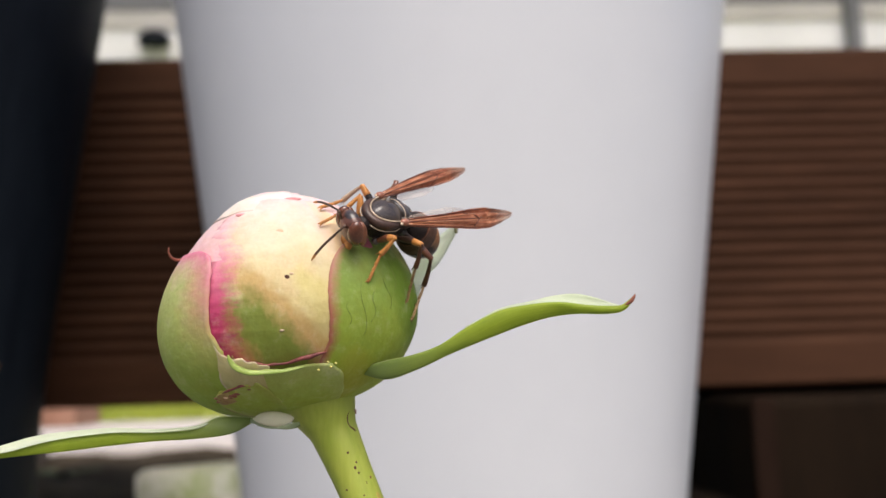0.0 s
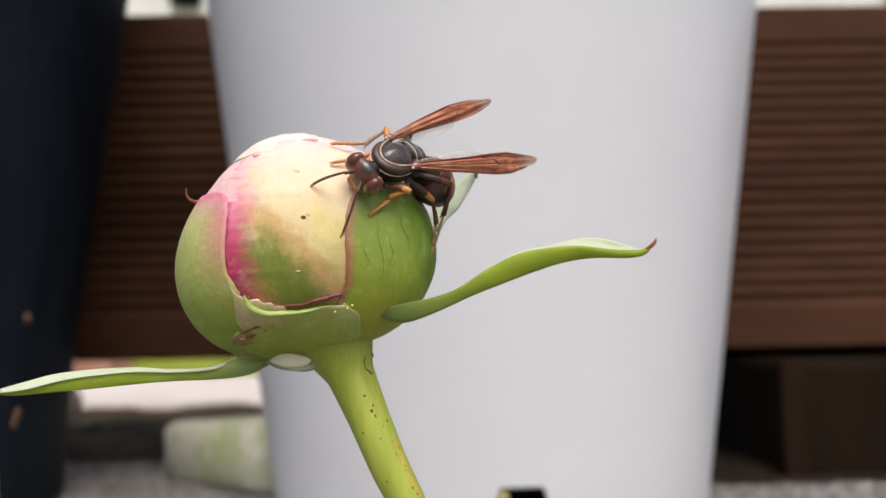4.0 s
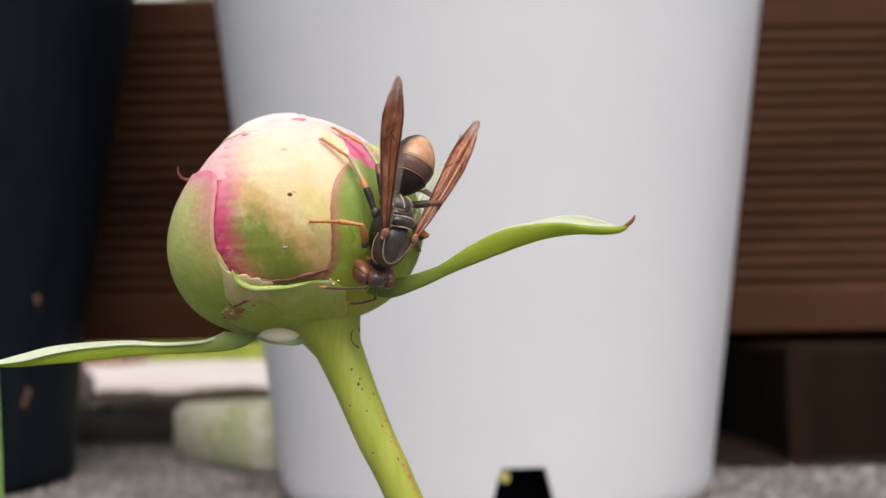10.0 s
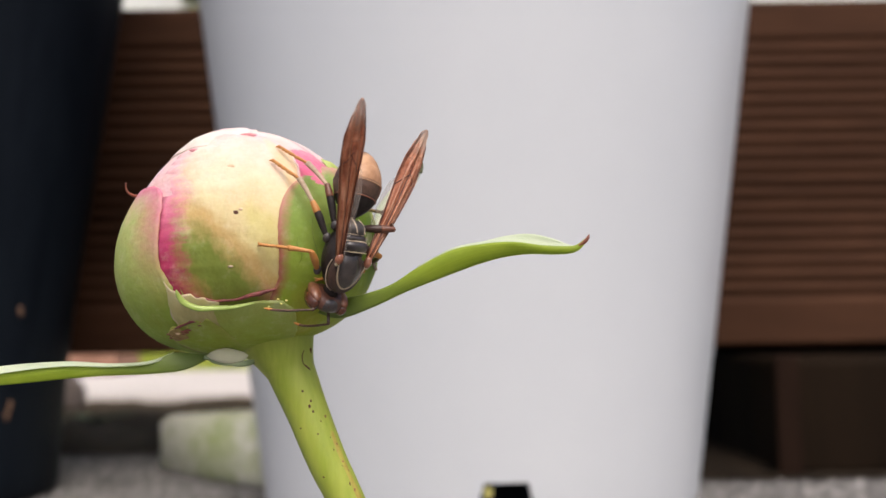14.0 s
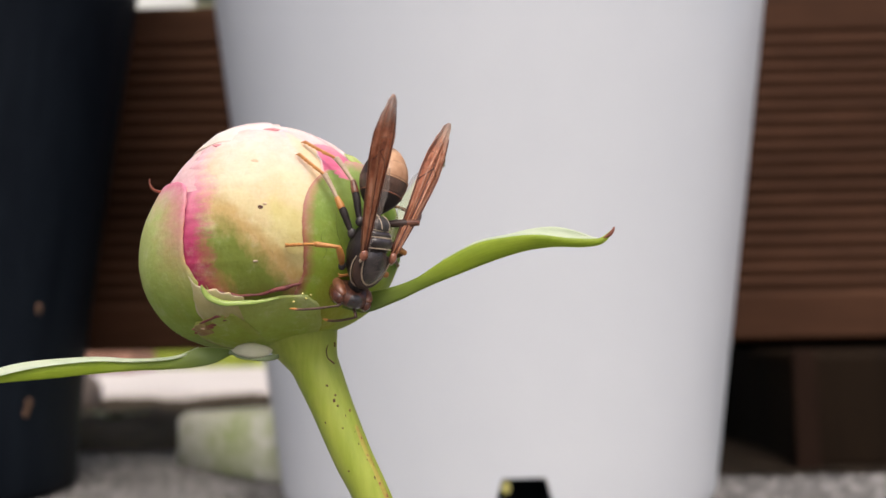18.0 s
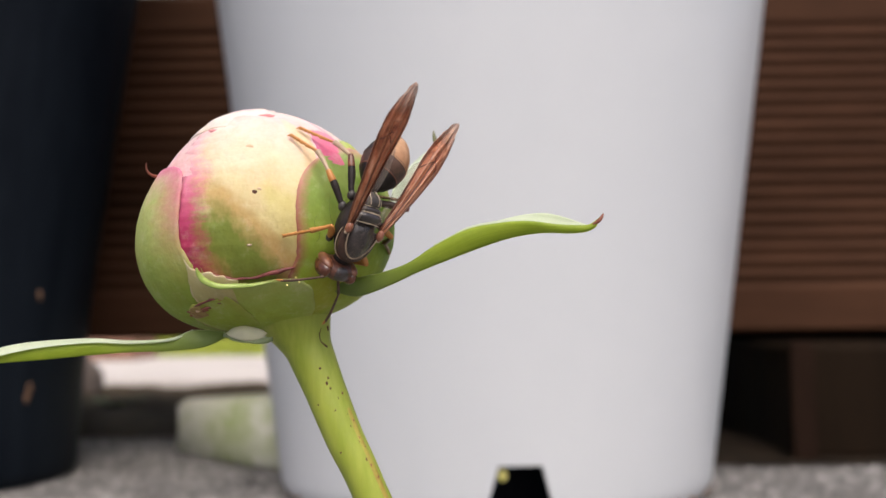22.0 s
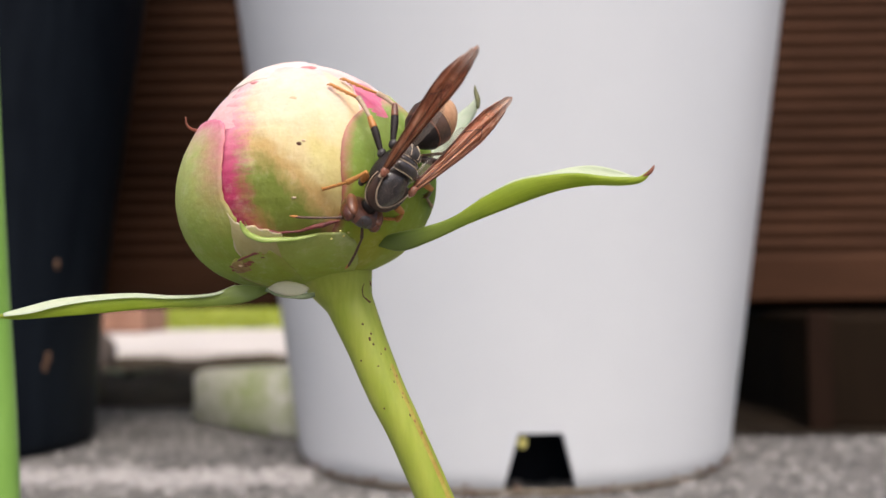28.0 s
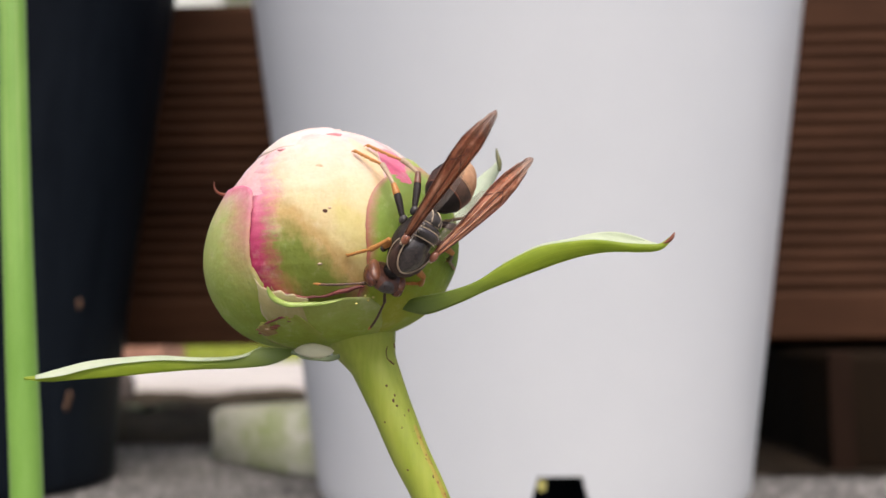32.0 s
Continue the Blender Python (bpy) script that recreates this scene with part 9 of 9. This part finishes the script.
    walk(WASP["left_middle_leg tarsus"], [
        (0, pose(-0.00601, -0.00153, -0.00215, -67.3, -6.0, 102.4)),
        (0.5, pose(-0.00577, -0.00248, -0.00287, -66.5, -9.0, 103.8)),
        (1, pose(-0.00608, -0.00346, -0.00384, -64.9, -12.7, 104.7)),
        (1.5, pose(-0.00641, -0.00449, -0.00426, -60.7, -18.2, 102.7)),
        (2, pose(-0.00625, -0.00511, -0.00475, -56.4, -24.4, 101.1)),
        (2.5, pose(-0.00622, -0.00509, -0.00499, -56.5, -26.2, 101.3)),
        (3, pose(-0.00596, -0.00539, -0.00503, -56.3, -28.3, 100.1)),
        (3.5, pose(-0.00592, -0.00563, -0.00499, -56.8, -26.8, 99.1)),
        (5.5, pose(-0.00795, -0.00147, -0.00457, -57.1, -24.8, 84.5)),
        (6, pose(-0.00682, -0.00076, -0.00497, -59.1, -27.7, 81.7)),
        (6.5, pose(-0.00654, -0.00224, -0.00507, -56.3, -29.2, 73.0)),
        (7, pose(-0.00637, -0.00317, -0.00506, -54.9, -30.0, 69.5)),
        (7.5, pose(-0.00701, -0.00084, -0.00388, -51.8, -20.2, 72.9)),
        (8, pose(-0.00691, 0.00095, -0.00198, -41.9, -20.5, 75.8)),
        (8.5, pose(-0.00701, 0.00051, -0.00167, -34.1, -17.6, 77.6)),
        (9, pose(-0.00698, 0.00032, -0.00185, -34.5, -17.7, 77.1)),
        (10, pose(-0.00661, 0.00048, -0.00208, -34.7, -17.4, 76.2)),
        (11, pose(-0.00682, 0.00056, -0.00199, -34.8, -16.0, 77.2)),
        (12, pose(-0.00728, 0.00065, -0.00194, -36.2, -14.3, 78.7)),
        (13, pose(-0.00750, 0.00072, -0.00160, -34.1, -14.0, 77.9)),
        (14, pose(-0.00703, 0.00059, -0.00171, -32.4, -13.7, 77.1)),
        (14.5, pose(-0.00707, 0.00051, -0.00179, -33.1, -13.9, 76.9)),
        (16.5, pose(-0.00693, 0.00062, -0.00192, -32.2, -14.7, 75.9)),
        (17, pose(-0.00679, 0.00055, -0.00193, -31.2, -14.8, 75.3)),
        (18, pose(-0.00660, 0.00068, -0.00191, -30.4, -15.1, 74.7)),
        (19, pose(-0.00662, 0.00089, -0.00208, -32.1, -16.1, 76.1)),
        (20, pose(-0.00695, 0.00149, -0.00193, -33.1, -17.2, 77.2)),
        (21, pose(-0.00719, 0.00142, -0.00193, -33.5, -18.5, 78.0)),
        (22, pose(-0.00682, 0.00131, -0.00215, -33.8, -18.9, 79.5)),
        (23, pose(-0.00683, 0.00064, -0.00219, -34.5, -17.8, 85.6)),
        (24, pose(-0.00706, 0.00004, -0.00208, -34.6, -15.9, 92.1)),
        (24.5, pose(-0.00708, -0.00000, -0.00212, -35.2, -15.9, 93.4)),
        (26.5, pose(-0.00735, -0.00037, -0.00219, -36.8, -18.4, 95.8)),
        (27, pose(-0.00739, -0.00046, -0.00218, -37.1, -19.1, 96.1)),
        (28, pose(-0.00745, -0.00043, -0.00218, -37.9, -20.1, 97.2)),
        (29, pose(-0.00753, -0.00067, -0.00227, -39.3, -19.6, 99.6)),
        (30, pose(-0.00778, -0.00067, -0.00232, -40.1, -20.2, 98.7)),
        (31, pose(-0.00755, -0.00049, -0.00232, -39.2, -20.4, 98.0)),
        (32, pose(-0.00765, -0.00033, -0.00229, -39.3, -20.6, 97.0)),
    ])
    walk(WASP["left_hind_leg"], [
        (0, pose(-0.00140, -0.00290, -0.00100, -6.6, -9.6, 113.4)),
        (0.5, pose(-0.00140, -0.00290, -0.00100, -7.0, -9.0, 113.8)),
        (1, pose(-0.00140, -0.00290, -0.00100, -11.6, -9.7, 112.8)),
        (1.5, pose(-0.00140, -0.00290, -0.00100, -15.4, -9.4, 115.2)),
        (2, pose(-0.00140, -0.00290, -0.00100, -20.8, -11.4, 115.2)),
        (2.5, pose(-0.00140, -0.00290, -0.00100, -13.1, -8.9, 125.1)),
        (3, pose(-0.00140, -0.00290, -0.00100, -6.5, -1.8, 140.1)),
        (3.5, pose(-0.00140, -0.00290, -0.00100, 0.6, 4.1, 147.0)),
        (5.5, pose(-0.00140, -0.00290, -0.00100, 18.5, -15.6, 109.0)),
        (6, pose(-0.00140, -0.00290, -0.00100, 15.2, -12.0, 117.4)),
        (6.5, pose(-0.00140, -0.00290, -0.00100, 24.7, -6.1, 108.4)),
        (7, pose(-0.00140, -0.00290, -0.00100, 26.2, 6.7, 123.5)),
        (7.5, pose(-0.00140, -0.00290, -0.00100, 29.7, -12.6, 94.8)),
        (8, pose(-0.00140, -0.00290, -0.00100, 31.5, -26.0, 86.9)),
        (8.5, pose(-0.00140, -0.00290, -0.00100, 30.0, -23.6, 96.0)),
        (9, pose(-0.00140, -0.00290, -0.00100, 28.2, -22.3, 99.9)),
        (10, pose(-0.00140, -0.00290, -0.00100, 29.3, -21.5, 100.4)),
        (11, pose(-0.00140, -0.00290, -0.00100, 33.2, -21.4, 97.4)),
        (12, pose(-0.00140, -0.00290, -0.00100, 35.5, -20.9, 93.3)),
        (13, pose(-0.00140, -0.00290, -0.00100, 40.5, -21.2, 87.4)),
        (14, pose(-0.00140, -0.00290, -0.00100, 44.3, -20.4, 88.9)),
        (14.5, pose(-0.00140, -0.00290, -0.00100, 43.8, -20.2, 89.4)),
        (16.5, pose(-0.00140, -0.00290, -0.00100, 41.0, -20.8, 90.4)),
        (17, pose(-0.00140, -0.00290, -0.00100, 38.7, -20.7, 94.1)),
        (18, pose(-0.00140, -0.00290, -0.00100, 35.2, -21.2, 94.2)),
        (19, pose(-0.00140, -0.00290, -0.00100, 30.0, -22.6, 91.8)),
        (20, pose(-0.00140, -0.00290, -0.00100, 27.0, -25.8, 82.8)),
        (21, pose(-0.00140, -0.00290, -0.00100, 22.6, -26.9, 85.5)),
        (22, pose(-0.00140, -0.00290, -0.00100, 23.0, -27.1, 86.9)),
        (23, pose(-0.00140, -0.00290, -0.00100, 24.9, -25.7, 92.9)),
        (24, pose(-0.00140, -0.00290, -0.00100, 27.5, -24.4, 96.4)),
        (24.5, pose(-0.00140, -0.00290, -0.00100, 26.9, -24.7, 96.3)),
        (26.5, pose(-0.00140, -0.00290, -0.00100, 19.3, -26.3, 102.0)),
        (27, pose(-0.00140, -0.00290, -0.00100, 17.8, -26.7, 103.4)),
        (28, pose(-0.00140, -0.00290, -0.00100, 15.9, -28.1, 102.6)),
        (29, pose(-0.00140, -0.00290, -0.00100, 13.9, -27.5, 104.6)),
        (30, pose(-0.00140, -0.00290, -0.00100, 10.4, -27.7, 105.6)),
        (31, pose(-0.00140, -0.00290, -0.00100, 12.1, -28.1, 103.7)),
        (32, pose(-0.00140, -0.00290, -0.00100, 11.4, -28.7, 101.9)),
    ])
    walk(WASP["left_hind_leg tibia"], [
        (0, pose(-0.00563, -0.00463, -0.00152, -68.3, 5.2, 134.7)),
        (0.5, pose(-0.00561, -0.00466, -0.00156, -70.5, 7.6, 136.7)),
        (1, pose(-0.00561, -0.00450, -0.00191, -64.4, 3.4, 131.0)),
        (1.5, pose(-0.00550, -0.00461, -0.00221, -52.5, -6.6, 119.5)),
        (2, pose(-0.00543, -0.00444, -0.00260, -46.2, -11.9, 114.5)),
        (2.5, pose(-0.00516, -0.00534, -0.00203, -55.8, -17.7, 111.5)),
        (3, pose(-0.00434, -0.00640, -0.00152, -60.9, -21.6, 110.4)),
        (3.5, pose(-0.00391, -0.00676, -0.00096, -65.6, -15.2, 118.4)),
        (5.5, pose(-0.00540, -0.00469, 0.00041, -84.8, -9.0, 120.5)),
        (6, pose(-0.00523, -0.00516, 0.00018, -109.9, -8.6, 122.3)),
        (6.5, pose(-0.00530, -0.00442, 0.00091, -94.7, 18.0, 146.9)),
        (7, pose(-0.00497, -0.00498, 0.00102, -80.0, 17.8, 142.9)),
        (7.5, pose(-0.00534, -0.00373, 0.00123, -73.9, 12.9, 144.5)),
        (8, pose(-0.00538, -0.00374, 0.00116, -75.8, -0.9, 144.1)),
        (8.5, pose(-0.00527, -0.00423, 0.00111, -65.7, -8.7, 136.8)),
        (9, pose(-0.00525, -0.00441, 0.00101, -66.3, -8.0, 137.1)),
        (10, pose(-0.00520, -0.00444, 0.00110, -72.7, -5.3, 140.1)),
        (11, pose(-0.00510, -0.00431, 0.00134, -71.6, -4.7, 141.9)),
        (12, pose(-0.00508, -0.00406, 0.00150, -68.0, -4.4, 142.5)),
        (13, pose(-0.00495, -0.00382, 0.00178, -60.5, -7.3, 139.3)),
        (14, pose(-0.00471, -0.00396, 0.00201, -60.7, -7.0, 139.7)),
        (14.5, pose(-0.00473, -0.00397, 0.00199, -57.5, -7.3, 137.2)),
        (16.5, pose(-0.00486, -0.00400, 0.00182, -46.6, -12.8, 122.2)),
        (17, pose(-0.00491, -0.00417, 0.00169, -45.0, -14.3, 119.2)),
        (18, pose(-0.00508, -0.00413, 0.00147, -44.4, -15.2, 117.0)),
        (19, pose(-0.00535, -0.00391, 0.00112, -47.0, -14.4, 118.5)),
        (20, pose(-0.00558, -0.00329, 0.00088, -45.9, -15.4, 118.5)),
        (21, pose(-0.00570, -0.00336, 0.00058, -45.6, -16.8, 118.4)),
        (22, pose(-0.00567, -0.00349, 0.00060, -54.7, -14.5, 122.9)),
        (23, pose(-0.00552, -0.00395, 0.00074, -58.0, -11.5, 130.9)),
        (24, pose(-0.00536, -0.00423, 0.00093, -56.9, -9.4, 138.1)),
        (24.5, pose(-0.00538, -0.00421, 0.00089, -57.7, -8.4, 140.0)),
        (26.5, pose(-0.00551, -0.00446, 0.00036, -57.5, -9.1, 142.5)),
        (27, pose(-0.00552, -0.00453, 0.00025, -57.5, -9.4, 142.9)),
        (28, pose(-0.00559, -0.00445, 0.00011, -58.6, -9.0, 144.6)),
        (29, pose(-0.00559, -0.00452, -0.00002, -58.5, -7.4, 147.1)),
        (30, pose(-0.00565, -0.00449, -0.00026, -55.4, -9.4, 143.9)),
        (31, pose(-0.00566, -0.00440, -0.00015, -58.4, -8.3, 145.2)),
        (32, pose(-0.00572, -0.00426, -0.00020, -57.1, -9.3, 143.4)),
    ])
    walk(WASP["left_hind_leg tarsus"], [
        (0, pose(-0.00649, -0.00597, -0.00541, -43.1, -42.1, 71.2)),
        (0.5, pose(-0.00619, -0.00604, -0.00548, -57.3, -34.4, 90.7)),
        (1, pose(-0.00684, -0.00586, -0.00569, -68.9, -19.1, 109.8)),
        (1.5, pose(-0.00791, -0.00553, -0.00552, -72.1, -2.4, 123.4)),
        (2, pose(-0.00833, -0.00508, -0.00557, -71.1, 8.2, 133.3)),
        (2.5, pose(-0.00774, -0.00522, -0.00534, -72.3, 1.2, 130.1)),
        (3, pose(-0.00673, -0.00584, -0.00493, -71.7, -10.3, 122.6)),
        (3.5, pose(-0.00591, -0.00670, -0.00465, -67.9, -22.5, 109.6)),
        (5.5, pose(-0.00606, -0.00432, -0.00372, -21.3, -40.4, 28.9)),
        (6, pose(-0.00433, -0.00390, -0.00373, -14.8, -38.8, 17.3)),
        (6.5, pose(-0.00403, -0.00483, -0.00307, -63.6, 8.0, 132.8)),
        (7, pose(-0.00440, -0.00632, -0.00292, -70.3, 6.8, 128.5)),
        (7.5, pose(-0.00528, -0.00519, -0.00271, -69.3, 4.1, 131.8)),
        (8, pose(-0.00603, -0.00454, -0.00291, -74.6, -8.0, 135.2)),
        (8.5, pose(-0.00687, -0.00509, -0.00268, -70.7, -14.3, 128.8)),
        (9, pose(-0.00679, -0.00528, -0.00280, -70.1, -15.6, 125.9)),
        (10, pose(-0.00628, -0.00516, -0.00290, -67.9, -18.5, 120.1)),
        (11, pose(-0.00618, -0.00515, -0.00263, -64.5, -20.7, 115.6)),
        (12, pose(-0.00628, -0.00513, -0.00239, -61.5, -21.8, 111.5)),
        (13, pose(-0.00665, -0.00509, -0.00184, -64.5, -20.9, 113.6)),
        (14, pose(-0.00638, -0.00524, -0.00162, -69.5, -18.5, 117.8)),
        (14.5, pose(-0.00660, -0.00531, -0.00153, -74.5, -16.0, 121.5)),
        (16.5, pose(-0.00767, -0.00496, -0.00115, -91.8, 9.8, 159.1)),
        (17, pose(-0.00786, -0.00498, -0.00119, -89.4, 18.8, 174.8)),
        (18, pose(-0.00810, -0.00481, -0.00136, -74.7, 31.0, -153.2)),
        (19, pose(-0.00824, -0.00460, -0.00185, -56.4, 35.7, -127.5)),
        (20, pose(-0.00853, -0.00398, -0.00202, -43.4, 36.1, -112.1)),
        (21, pose(-0.00869, -0.00399, -0.00230, -34.2, 35.7, -102.3)),
        (22, pose(-0.00818, -0.00408, -0.00272, -25.8, 34.4, -93.9)),
        (23, pose(-0.00767, -0.00488, -0.00274, -22.0, 31.8, -83.6)),
        (24, pose(-0.00731, -0.00555, -0.00254, -19.6, 28.5, -73.5)),
        (24.5, pose(-0.00722, -0.00559, -0.00263, -17.6, 27.5, -70.3)),
        (26.5, pose(-0.00732, -0.00591, -0.00314, -10.2, 26.2, -60.6)),
        (27, pose(-0.00734, -0.00597, -0.00324, -8.5, 25.8, -58.6)),
        (28, pose(-0.00731, -0.00590, -0.00343, -5.1, 24.6, -54.5)),
        (29, pose(-0.00718, -0.00610, -0.00357, -2.1, 21.8, -49.6)),
        (30, pose(-0.00752, -0.00608, -0.00367, -1.6, 22.1, -50.5)),
        (31, pose(-0.00734, -0.00592, -0.00369, -1.8, 22.5, -51.0)),
        (32, pose(-0.00754, -0.00575, -0.00368, -1.8, 22.7, -52.0)),
    ])


motions()
